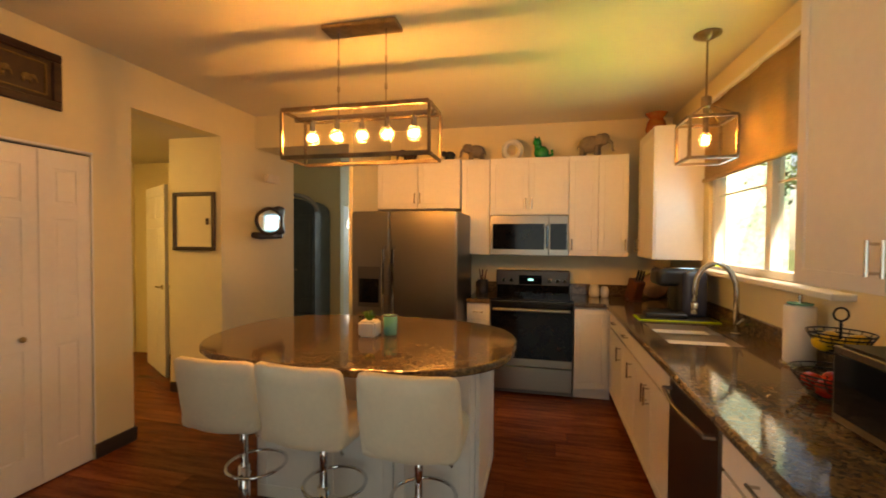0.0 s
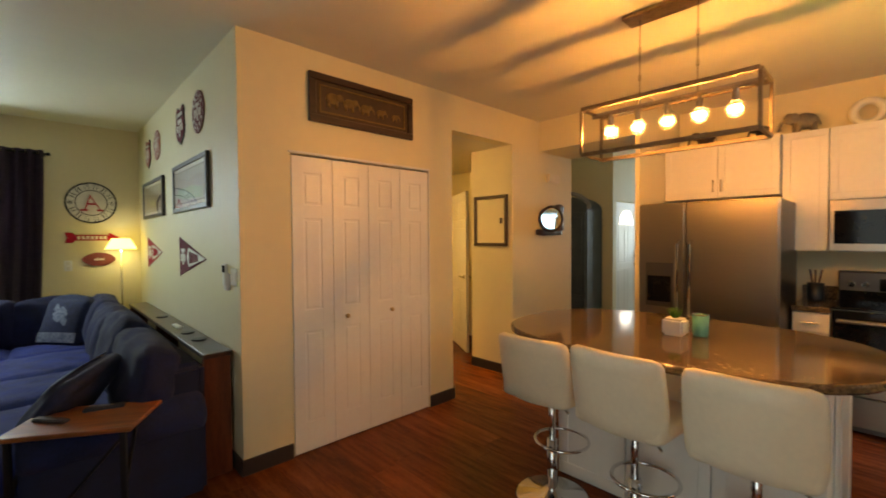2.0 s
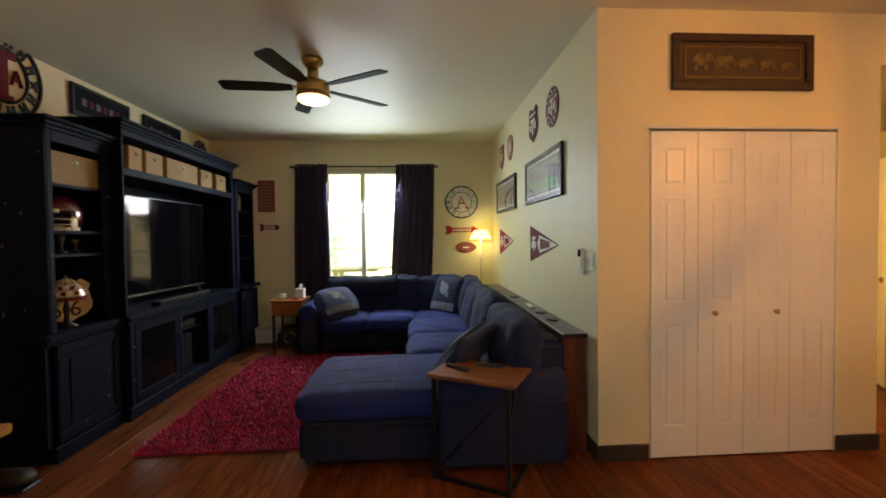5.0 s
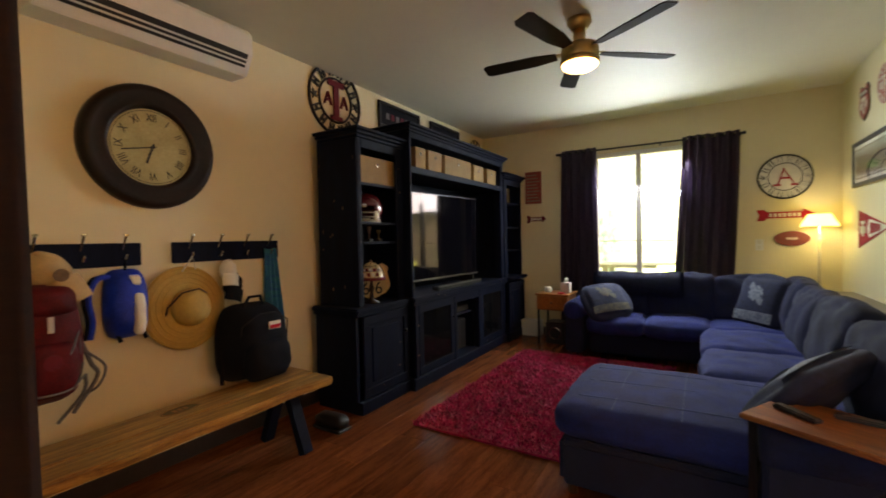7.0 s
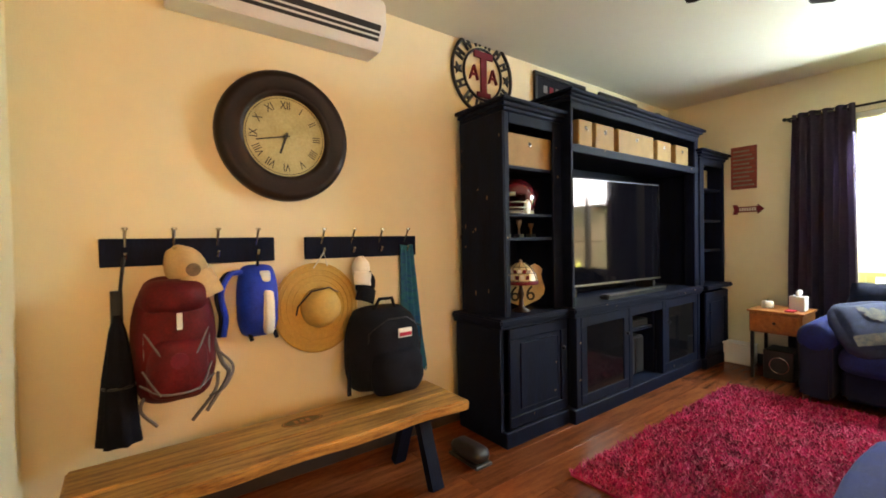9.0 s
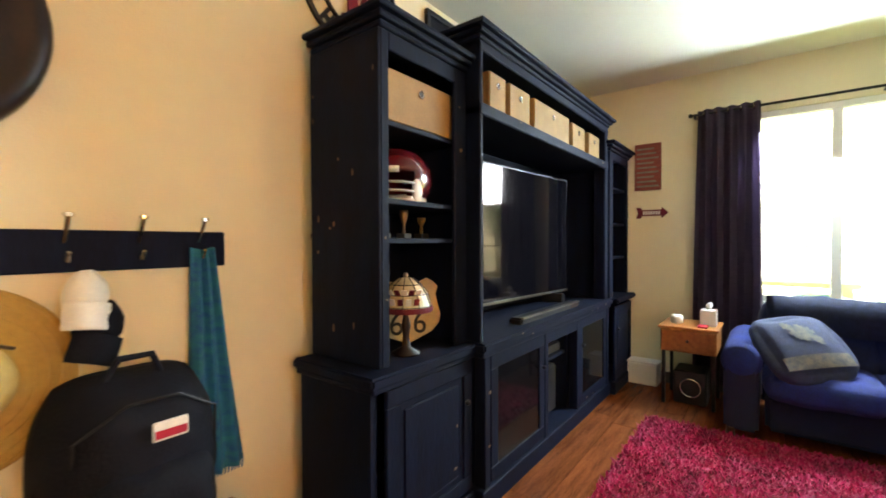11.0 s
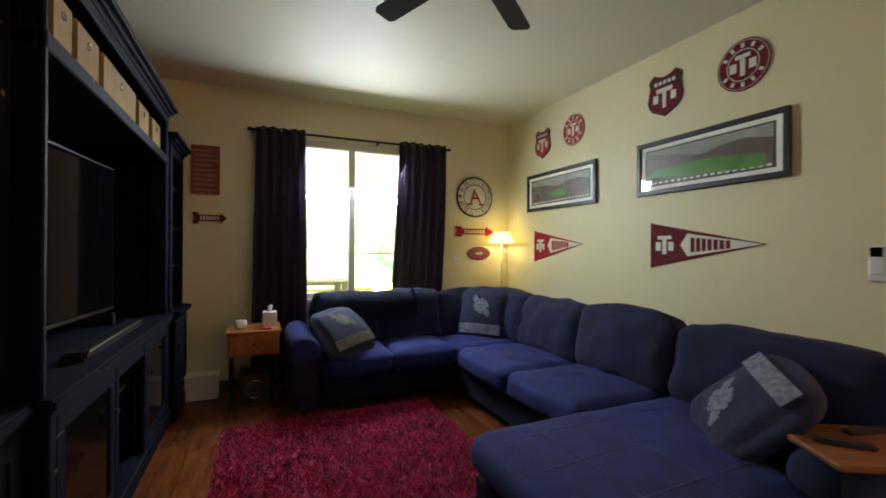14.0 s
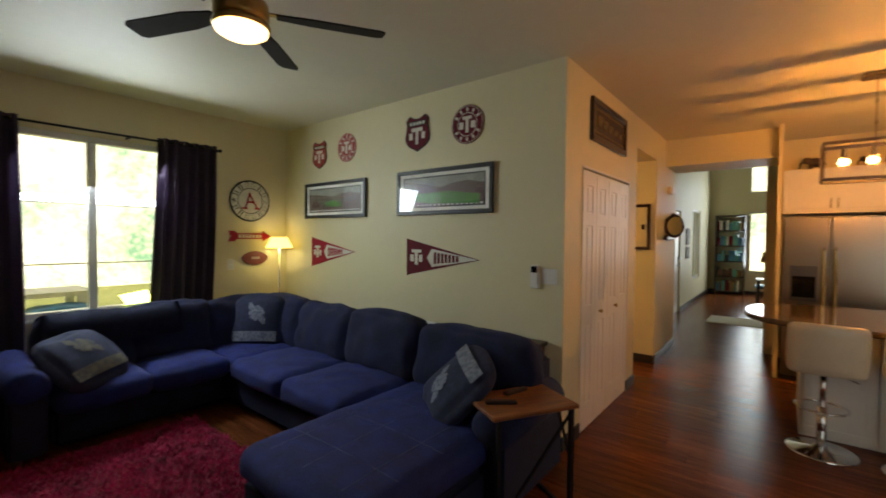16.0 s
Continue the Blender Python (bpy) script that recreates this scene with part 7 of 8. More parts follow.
def arrow_sign(y0, y1, z, h, mt, label):
    s = thing("arrow_sign", (WX, (y0 + y1) / 2, z), label, "wall sign", "arrow shaped wall signs")
    m = pose(WX + 0.004, y0, z, 0, 0, 90) @ Matrix.Diagonal((1, -1, 1, 1))
    L = y1 - y0
    o = [(0, h * 0.5), (L * 0.14, h * 0.5), (L * 0.18, h * 0.28), (L * 0.80, h * 0.28), (L * 0.80, h * 0.5), (L, 0), (L * 0.80, -h * 0.5), (L * 0.80, -h * 0.28), (L * 0.18, -h * 0.28), (L * 0.14, -h * 0.5), (0, -h * 0.5), (L * 0.05, 0)]
    b = moved(prism(o, 0.0, 0.012), m)
    bmesh.ops.recalc_face_normals(b, faces=b.faces[:])
    put("board", b, mt, s)
    for i in range(7):
        put("painted_mark", box(WX + 0.0165, WX + 0.018, y0 + L * (0.22 + 0.08 * i), y0 + L * (0.275 + 0.08 * i), z - h * 0.16, z + h * 0.16), OFFWHITE, s)


arrow_sign(-0.68, -0.20, 1.485, 0.115, CRIMSON, "red wooden arrow sign with white lettering")
arrow_sign(-3.22, -2.95, 1.55, 0.10, MAROON, "dark maroon wooden arrow sign with pale lettering")
fbs = thing("football_plaque", (WX, -0.39, 1.24), "brown football shaped wall plaque with white laces", "wall plaque")
lens_ = [(0.15 * math.cos(a) if abs(math.cos(a)) < 1 else 0.15 * math.cos(a), 0.078 * math.sin(a) * abs(math.sin(a)) ** 0.25) for a in [2 * math.pi * i / 28 for i in range(28)]]
FBM = pose(WX + 0.004, -0.39, 1.24, 0, 0, -90)
put("body", moved(prism(lens_, 0.0, 0.018, 0.004), FBM), mat("football_brown", (0.19, 0.030, 0.022), 0.5, vary=0.12, scale=30), fbs)
put("lace", moved(box(-0.045, 0.045, 0.018, 0.021, -0.004, 0.004), FBM), OFFWHITE, fbs)
for i in range(5):
    put("lace", moved(box(-0.04 + i * 0.018, -0.036 + i * 0.018, 0.018, 0.022, -0.016, 0.016), FBM), OFFWHITE, fbs)


# ---- closet doors, side hall and front hall ----
leaf_w = (CY1 - CY0 - 0.010) / 4
for k in range(2):
    d = tagged(new("door_%d" % (k + 1)), "white six panel bifold closet door, closed", "door", "bifold closet doors", "structure")
    y0 = CY0 + 0.003 + k * 2 * (leaf_w + 0.001)
    d.matrix_basis = pose(0, y0, 0.008)
    for j in range(2):
        lf = panel_door(leaf_w - 0.001, CZ - 0.02, 0.034, (0.58, 0.58, 0.20), 1, 0.085)
        part("leaf", moved(lf, pose(-0.012, j * (leaf_w + 0.001), 0, 0, 0, 90)), WHITE, d)
    part("knob", lathe([(0.008, 0), (0.008, 0.012), (0.017, 0.02), (0.015, 0.03), (0.004, 0.033)], 18, pose(0.004, (leaf_w * 1.0 + (0.10 if k == 0 else -0.10)), 0.89, 0, 90, 0)), BRASS, d, "small brass knob", True)
structure("trim", box(-0.10, -0.03, CY0, CY1, CZ - 0.012, CZ, 0.002), BLACKMETAL, "dark track above the bifold doors", "trim")
structure("trim", box(-0.002, 0.010, CY0 - 0.015, CY1 + 0.015, CZ + 0.002, CZ + 0.018, 0.003), WHITE, "thin painted trim over the closet", "trim")
structure("trim", box(-0.002, 0.008, CY1 + 0.001, CY1 + 0.014, 0.10, CZ, 0.002), WHITE, "thin painted trim beside the closet", "trim")
# elephants picture above the closet
ep = framed_board(pose(0.010, 0.90, 2.418, 0, 0, -90), 0.895, 0.335, 0.05, DARKWOOD, MATBROWN, "dark wooden framed picture of five small elephants")
part("inner_frame", merge(merge(box(-0.36, 0.36, 0.004, 0.010, 0.085, 0.095), box(-0.36, 0.36, 0.004, 0.010, -0.095, -0.085)), merge(box(-0.37, -0.36, 0.004, 0.010, -0.095, 0.095), box(0.36, 0.37, 0.004, 0.010, -0.095, 0.095))), GOLD, ep)


def elephant_bm(s):
    """A plain small elephant: body, head, legs, trunk. Looks along -x."""
    bm = ball(0.5 * s, 14, pose(0, 0, 0.60 * s), 1.0, 0.62, 0.72)
    merge(bm, ball(0.24 * s, 12, pose(-0.55 * s, 0, 0.76 * s), 1, 0.8, 1.05))
    for x in (-0.30, 0.30):
        for y in (-0.15, 0.15):
            merge(bm, cyl(0.11 * s, 0, 0.5 * s, 10, pose(x * s, y * s, 0)))
    merge(bm, tube([(-0.70 * s, 0, 0.72 * s), (-0.86 * s, 0, 0.55 * s), (-0.90 * s, 0, 0.32 * s), (-0.96 * s, 0, 0.22 * s)], 0.09 * s, 8, 0.05 * s))
    for y in (-1, 1):
        merge(bm, ball(0.2 * s, 10, pose(-0.42 * s, y * 0.22 * s, 0.74 * s), 0.9, 0.18, 1.1))
    merge(bm, tube([(0.48 * s, 0, 0.66 * s), (0.56 * s, 0, 0.40 * s)], 0.02 * s, 6))
    return bm


for i in range(5):
    sz = 0.105 - 0.012 * i
    part("elephant_relief", moved(elephant_bm(sz), pose(0.27 - i * 0.135, 0.008, -0.05) @ Matrix.Diagonal((1, 0.12, 1, 1))), GOLD, ep, "small gold elephant in relief", True)
# carved mirror and door chime
cmr = thing("carved_mirror", (0, 3.33, 1.66), "small round mirror in a carved brown wooden frame", "mirror")
CM = pose(0.082, 3.29, 1.66, 0, 0, -38) @ pose(0, 0, 0, 0, 90, 0)
carve = lathe([(0.112, 0.0), (0.138, -0.02), (0.145, 0.018), (0.132, 0.032), (0.114, 0.024)], 40, CM, close=True)
for v in carve.verts:
    v.co += Vector((0, v.co.y - 3.31, v.co.z - 1.66)) * 0.10 * noise.noise(v.co * 14)
put("frame", carve, DARKWOOD, cmr, smooth=True)
put("glass", cyl(0.118, 0.004, 0.022, 36, CM), MIRROR, cmr, "bright round mirror glass")
put("carved_foot", soft(0.004, 0.045, 3.10, 3.60, 1.475, 1.545, 0.02, 0.006, 0.014, 10, 3), DARKWOOD, cmr, smooth=True)
put("carved_figure", soft(0.004, 0.05, 3.45, 3.62, 1.53, 1.82, 0.03, 0.01, 0.022, 10, 9), DARKWOOD, cmr, "carved dark wooden bear shape", True)
dc = thing("door_chime", (0, 3.43, 2.12), "cream door chime box high on the wall", "door chime")
put("cover", box(0.001, 0.05, 3.32, 3.54, 2.08, 2.17, 0.008, seg=2), CREAM, dc)
# unseen flush light, added for the warm glow in the side hall
hl = thing("flush_ceiling_light", (-1.5, 1.75, OZ), "unseen flush ceiling light, added for the side hall's warm glow", "ceiling light")
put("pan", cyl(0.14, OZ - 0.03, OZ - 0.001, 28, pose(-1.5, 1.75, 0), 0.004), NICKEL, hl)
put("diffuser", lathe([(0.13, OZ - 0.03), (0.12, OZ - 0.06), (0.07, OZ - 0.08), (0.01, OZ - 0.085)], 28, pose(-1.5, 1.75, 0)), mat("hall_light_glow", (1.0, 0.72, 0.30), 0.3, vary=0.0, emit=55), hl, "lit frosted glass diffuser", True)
# electrical panel in a dark frame
ebf = framed_board(pose(-0.288, OY1 - 0.010, 1.635, 0, 0, 180), 0.465, 0.545, 0.035, DARKWOOD, PAINT, "painted panel door in a dark wooden frame on the wall", "wall panel")
part("latch", box(-0.165, -0.135, 0.004, 0.016, -0.03, 0.03, 0.003), DARKWOOD, ebf)
# side hall door, ajar
sd = tagged(new("door_3"), "white six panel interior door standing ajar", "door", "", "structure")
sd.matrix_basis = pose(-1.616, 3.412, 0.008, 0, 0, -31)
part("leaf", panel_door(0.80, 2.03, 0.035, (0.62, 0.70, 0.26), 2, 0.10), WHITE, sd)
for s in (-1, 1):
    part("lever", tube([(0.735, s * 0.02, 0.95), (0.735, s * 0.055, 0.95), (0.63, s * 0.06, 0.95)], 0.009), NICKEL, sd, "brushed nickel lever handle")
    part("rose", cyl(0.027, 0, 0.012, 20, pose(0.735, s * 0.019 - (0.012 if s < 0 else 0), 0.95, -90)), NICKEL, sd)
lin = thing("linen_shelf", (-1.7, 2.9, 0), "narrow shelves with dark folded linen in the closet", "shelf")
for z in (0.45, 0.85, 1.25, 1.65):
    put("shelf", box(-0.98, -0.59, 3.40, 3.75, z, z + 0.02), WHITE, lin)
    put("folded_linen", soft(-0.95, -0.62, 3.42, 3.72, z + 0.021, z + 0.25, 0.04, 0.01, 0.01, 6), NAVYPACK if z < 1 else CHERRY, lin)
# front hall armoire
ar = thing("armoire", (-0.95, 5.4, 0), "tall slate blue armoire with an arched top", "armoire")
AX, AY = -1.02, 5.42
arch = [(-0.42, 0.0), (0.42, 0.0), (0.42, 1.88)] + [(0.42 * math.cos(a), 1.88 + 0.24 * math.sin(a)) for a in [math.pi * i / 12 for i in range(1, 12)]] + [(-0.42, 1.88)]
put("body", moved(prism(arch, 0.0, 0.5), pose(AX, AY, 0)), ARMOIRE, ar)
for sx in (-1, 1):
    dd = put("door", moved(box(0.005 if sx > 0 else -0.395, 0.395 if sx > 0 else -0.005, -0.02, 0.0, 0.55, 1.85, 0.006), pose(AX, AY, 0)), ARMOIRE, ar)
    put("field", moved(box(0.06 if sx > 0 else -0.34, 0.34 if sx > 0 else -0.06, -0.027, -0.019, 0.63, 1.77, 0.006), pose(AX, AY, 0)), ARMOIRE, dd)
    put("handle", moved(tube([(sx * 0.05, -0.05, 0.98), (sx * 0.14, -0.05, 0.98)], 0.008), pose(AX, AY, 0)), CHROME, dd)
for z in (0.08, 0.31):
    put("drawer", moved(box(-0.395, 0.395, -0.02, 0.0, z, z + 0.21, 0.006), pose(AX, AY, 0)), ARMOIRE, ar)
    put("drawer_pull", moved(tube([(-0.10, -0.045, z + 0.11), (0.10, -0.045, z + 0.11)], 0.008), pose(AX, AY, 0)), CHROME, ar)
mld = [(0.47 * math.cos(a), 1.90 + 0.27 * math.sin(a)) for a in [math.pi * i / 18 for i in range(19)]]
put("arched_moulding", moved(tube([(x, -0.02, z) for x, z in mld], 0.035, 8), pose(AX, AY, 0)), mat("pale_blue_grey", (0.30, 0.30, 0.31), 0.5, vary=0.1), ar, "pale arched crown moulding", True)
# front door
fd = tagged(new("door_4"), "white front door with a half round window", "door", "", "structure")
fd.matrix_basis = pose(-0.50, 6.13, 0.008, 0, 0, 90)
part("leaf", panel_door(0.88, 2.04, 0.045, (0.7, 0.85), 2, 0.12), WHITE, fd)
halfr = [(0.26 * math.cos(a) + 0.44, 1.66 + 0.24 * math.sin(a)) for a in [math.pi * i / 14 for i in range(15)]]
# the pane emits, in place of the daylight behind it
part("fan_light", prism(halfr, -0.030, 0.030), mat("glowing_daylight_glass", (0.9, 0.93, 0.95), 0.3, vary=0.02, emit=2.0), fd, "half round window, glowing in place of daylight")
for z in (0.95, 1.10):
    part("lock", cyl(0.03, 0, 0.05, 18, pose(0.80, -0.02, z, 90)), NICKEL, fd)
# front room furniture seen through the hall
bk_ = thing("bookcase", (0.10, 11.2, 0), "dark open bookcase filled with books and boxes", "bookcase")
BX0, BX1 = -0.28, 0.40
for x in (BX0, BX1 - 0.03):
    put("side", box(x, x + 0.03, 11.08, 11.38, 0, 2.15), DARKWOOD, bk_)
for z in (0.06, 0.46, 0.88, 1.30, 1.72, 2.12):
    put("shelf", box(BX0 + 0.03, BX1 - 0.03, 11.08, 11.38, z, z + 0.03), DARKWOOD, bk_)
rb_ = random.Random(9)
BOOKS = [TEALCUP, BLUETHING, CHERRY, KRAFT, OFFWHITE, MAROON, BLACKPL]
for z in (0.09, 0.49, 0.91, 1.33, 1.75):
    x = BX0 + 0.05
    while x < BX1 - 0.12:
        w, h = rb_.uniform(0.04, 0.11), rb_.uniform(0.16, 0.30)
        b = thing("book", (x, 11.2, z), "upright book on the bookcase shelf", "book", "books on the bookcase")
        put("cover", box(x, x + w - 0.004, 11.12, 11.33, z, z + h, 0.003), rb_.choice(BOOKS), b)
        x += w
rm = thing("door_mat", (0.5, 6.6, 0), "pale rectangular mat on the hall floor", "mat")
put("mat", box(0.12, 0.95, 6.15, 6.95, 0.0, 0.014, 0.004), mat("pale_mat", (0.62, 0.58, 0.44), 0.9, vary=0.1, scale=30), rm)
dk = thing("desk_chair", (0.95, 9.2, 0), "blue upholstered chair beside a small table", "chair")
put("seat", soft(0.72, 1.18, 8.95, 9.40, 0.40, 0.48, 0.04, 0.01, 0.003, 6), BLUETHING, dk, smooth=True)
put("backrest", soft(1.12, 1.20, 8.95, 9.40, 0.45, 1.0, 0.04, 0.01, 0.003, 6), BLUETHING, dk, smooth=True)
for x in (0.76, 1.14):
    for y in (9.0, 9.36):
        put("leg", cyl(0.018, 0, 0.41, 10, pose(x, y, 0)), DARKWOOD, dk)
tbn = thing("hall_table", (0.95, 7.3, 0), "small white topped table in the front hall", "table")
put("top", box(0.80, 1.5, 7.1, 7.6, 0.72, 0.75, 0.004), PLASTICW, tbn)
for x in (0.84, 1.46):
    for y in (7.14, 7.56):
        put("leg", cyl(0.018, 0, 0.72, 10, pose(x, y, 0)), DARKWOOD, tbn)
tlp = thing("table_lamp", (0.98, 7.35, 0.75), "small table lamp with a tan shade", "table lamp")
put("shade", lathe([(0.13, 1.06), (0.09, 1.26)], 24, pose(0.98, 7.35, 0)), KRAFT, tlp, smooth=True)
put("stem", cyl(0.02, 0.751, 1.06, 12, pose(0.98, 7.35, 0)), BRASS, tlp)
for z, h in ((1.55, 0.35), (1.20, 0.25)):
    framed_board(pose(-0.44, 7.75, z, 0, 0, -90), 0.28, h, 0.02, GREYSTONE, OFFWHITE, "small grey framed picture on the front room wall")

# ---- small things in the kitchen ----
# roman shade over the sink window
rsd = thing("roman_shade", (EX, 2.3, 2.5), "tan fabric window shade with soft folds, half raised", "window shade")
shade_bm = bmesh.new()
sheet = []
for j in range(13):
    z = 1.955 + j * 0.048
    sheet.append([shade_bm.verts.new((EX - 0.026 + 0.007 * math.sin(i * 0.55 + 0.15 * j) + 0.003 * math.sin(i * 1.7), KY0 - 0.02 + (KY1 - KY0 + 0.04) * i / 40, z)) for i in range(41)])
for row_a, row_b in zip(sheet, sheet[1:]):
    for i in range(40):
        shade_bm.faces.new((row_a[i], row_a[i + 1], row_b[i + 1], row_b[i]))
bmesh.ops.solidify(shade_bm, geom=shade_bm.faces[:], thickness=0.003)
put("cloth", shade_bm, SHADE, rsd, smooth=True)
put("headrail", box(EX - 0.05, EX - 0.004, KY0 - 0.03, KY1 + 0.03, 2.53, 2.56, 0.004), PLASTICW, rsd)
put("bottom_fold", box(EX - 0.05, EX - 0.010, KY0 - 0.02, KY1 + 0.02, 1.945, 1.975, 0.008), SHADE, rsd)
# island: planter and cup
pl = thing("planter", (1.90, 1.72, 0.90), "white square planter with a small green succulent", "planter")
put("pot", box(1.83, 1.94, 1.66, 1.77, 0.9005, 0.995, 0.012, seg=2), PLASTICW, pl)
lv = bmesh.new()
rl = random.Random(2)
for i in range(22):
    a, t = rl.uniform(0, 6.28), rl.uniform(0.2, 0.9)
    b0 = Vector((1.885, 1.715, 0.985))
    merge(lv, tube([b0, b0 + Vector((math.cos(a) * 0.03 * t, math.sin(a) * 0.03 * t, 0.03)), b0 + Vector((math.cos(a) * 0.05 * t, math.sin(a) * 0.05 * t, 0.055 + 0.02 * (1 - t)))], 0.007, 6, 0.002))
put("leaves", lv, PLANTGREEN, pl, "fleshy green leaves", True)
cu_ = thing("cup", (2.0, 1.76, 0.90), "teal enamel cup with a dark rim", "cup")
put("body", lathe([(0.036, 0.9005), (0.040, 0.91), (0.042, 1.02), (0.038, 1.02), (0.036, 0.915)], 24, pose(1.995, 1.775, 0)), TEALCUP, cu_, smooth=True)
put("rim", ring(0.041, 0.003, 24, 6, pose(1.995, 1.775, 1.02)), GREYSTRAP, cu_, smooth=True)
# coffee maker
cf = thing("coffee_maker", (3.93, 2.95, 0.91), "black single serve coffee maker on the worktop", "coffee maker")
put("tower", soft(3.90, 4.10, 2.84, 3.10, 0.93, 1.25, 0.035, 0.006, 0.0, 8), BLACKPL, cf, smooth=True)
put("head", soft(3.76, 4.08, 2.85, 3.09, 1.14, 1.27, 0.03, 0.006, 0.0, 8), BLACKPL, cf, smooth=True)
put("tank", soft(3.92, 4.08, 2.76, 2.84, 0.93, 1.26, 0.03, 0.004, 0.0, 8), mat("blue_grey_tank", (0.05, 0.06, 0.10), 0.15, vary=0.05), cf, "smoky blue water tank", True)
put("base", box(3.74, 4.10, 2.84, 3.10, 0.9105, 0.935, 0.008), BLACKPL, cf)
put("lid_rim", box(3.78, 4.06, 2.87, 3.07, 1.272, 1.28, 0.004), CHROME, cf)
dm = thing("drying_mat", (3.85, 2.80, 0.91), "black dish mat with a lime green edge", "dish mat")
put("edge", box(3.58, 4.12, 2.62, 2.83, 0.9105, 0.918, 0.004), LIME, dm)
put("mat", box(3.60, 4.10, 2.64, 2.82, 0.918, 0.924, 0.003), BLACKPL, dm)
dmt = thing("dish_tray", (3.75, 2.74, 0.92), "low black dish tray on the mat", "dish tray")
put("tray", box(3.64, 3.92, 2.66, 2.80, 0.9245, 0.96, 0.008), BLACKPL, dmt)
kb = thing("knife_block", (3.72, 3.72, 0.91), "wooden knife block with black handled knives", "knife block")
put("block", moved(box(-0.05, 0.05, -0.06, 0.06, 0.0, 0.20, 0.006), pose(3.74, 3.66, 0.925, 18, 0, 30)), CHERRY, kb)
for i in range(5):
    put("knife_handle", moved(box(-0.035 + 0.016 * i, -0.024 + 0.016 * i, -0.03 + 0.02 * (i % 2), -0.012 + 0.02 * (i % 2), 0.20, 0.30, 0.003), pose(3.74, 3.66, 0.925, 18, 0, 30)), BLACKPL, kb)
put("foot", moved(box(-0.05, 0.05, -0.08, 0.05, -0.014, 0.0, 0.003), pose(3.74, 3.66, 0.9247, 0, 0, 30)), CHERRY, kb)
cb = thing("cutting_board", (3.95, 3.70, 0.91), "dark round wooden cutting board leaning in the corner", "cutting board")
put("board", cyl(0.13, 0.0, 0.02, 32, pose(3.99, 3.88, 1.045, 80, 0, -30), 0.004), CHERRY, cb)
for x, r, h, mt, lb in ((3.42, 0.05, 0.11, CREAM, "cream ceramic jar on the worktop"), (3.52, 0.04, 0.09, PLASTICW, "white ceramic jar on the worktop")):
    j = thing("jar", (x, 3.88, 0.91), lb, "jar", "jars on the worktop")
    put("body", lathe([(r * 0.8, 0.9105), (r, 0.93), (r, 0.91 + h * 0.8), (r * 0.8, 0.91 + h)], 20, pose(x, 3.88, 0)), mt, j, smooth=True)
    put("lid", cyl(r * 0.82, 0.91 + h, 0.925 + h, 18, pose(x, 3.88, 0), 0.004), mt, j)
ut = thing("utensil_crock", (2.30, 3.80, 0.91), "dark crock with wooden kitchen utensils", "utensil holder")
put("crock", lathe([(0.05, 0.9105), (0.055, 0.93), (0.055, 1.06), (0.05, 1.06)], 20, pose(2.29, 3.80, 0)), BLACKPL, ut, smooth=True)
for dx, dy in ((0.02, 0.0), (-0.02, 0.01), (0.0, -0.02)):
    put("utensil", tube([(2.29 + dx * 0.5, 3.80 + dy, 1.0), (2.29 + dx * 2, 3.80 + dy * 2, 1.17)], 0.007), CHERRY, ut)
pt = thing("paper_towel", (4.02, 1.52, 0.91), "white paper towel roll on a steel stand", "paper towel")
put("roll", cyl(0.062, 0.925, 1.19, 28, pose(4.07, 1.62, 0), 0.004), PLASTICW, pt, smooth=True)
put("stand", cyl(0.075, 0.9105, 0.922, 28, pose(4.07, 1.62, 0), 0.003), NICKEL, pt)
put("rod", cyl(0.008, 0.92, 1.24, 12, pose(4.07, 1.62, 0)), NICKEL, pt)
put("top_disc", cyl(0.05, 1.195, 1.203, 20, pose(4.07, 1.62, 0)), TEALCUP, pt)
# two tier wire fruit basket
fbk = thing("fruit_basket", (3.98, 1.24, 0.91), "black wire two tier fruit basket", "fruit basket")
FBX, FBY = 3.97, 1.17


def wire_bowl(z, r, h, parent):
    for k in range(6):
        t = k / 5
        put("wire_ring", ring(r * (0.55 + 0.45 * t), 0.003, 32, 5, pose(FBX, FBY, z + h * t)), BLACKMETAL, parent)
    for i in range(16):
        a = 2 * math.pi * i / 16
        put("wire_rib", tube([(FBX + r * 0.55 * math.cos(a), FBY + r * 0.55 * math.sin(a), z), (FBX + r * math.cos(a), FBY + r * math.sin(a), z + h)], 0.002, 5), BLACKMETAL, parent)
    put("bowl_floor", cyl(r * 0.55, z - 0.003, z + 0.001, 24, pose(FBX, FBY, 0)), BLACKMETAL, parent)


wire_bowl(0.914, 0.15, 0.09, fbk)
wire_bowl(1.08, 0.10, 0.075, fbk)
put("pole", tube([(FBX, FBY, 0.914), (FBX, FBY, 1.20)], 0.005), BLACKMETAL, fbk)
put("handle", ring(0.024, 0.004, 20, 6, pose(FBX, FBY, 1.222, 90)), BLACKMETAL, fbk, smooth=True)
for i in range(4):
    a = i * 1.6
    f = thing("lemon", (FBX + 0.05 * math.cos(a), FBY + 0.05 * math.sin(a), 1.08), "yellow lemon in the upper basket", "lemon", "fruit in the basket")
    put("fruit", ball(0.033, 14, pose(FBX + 0.055 * math.cos(a), FBY + 0.055 * math.sin(a), 1.116, 0, 0, 50 * i), 1.25, 1, 1), LEMON, f, smooth=True)
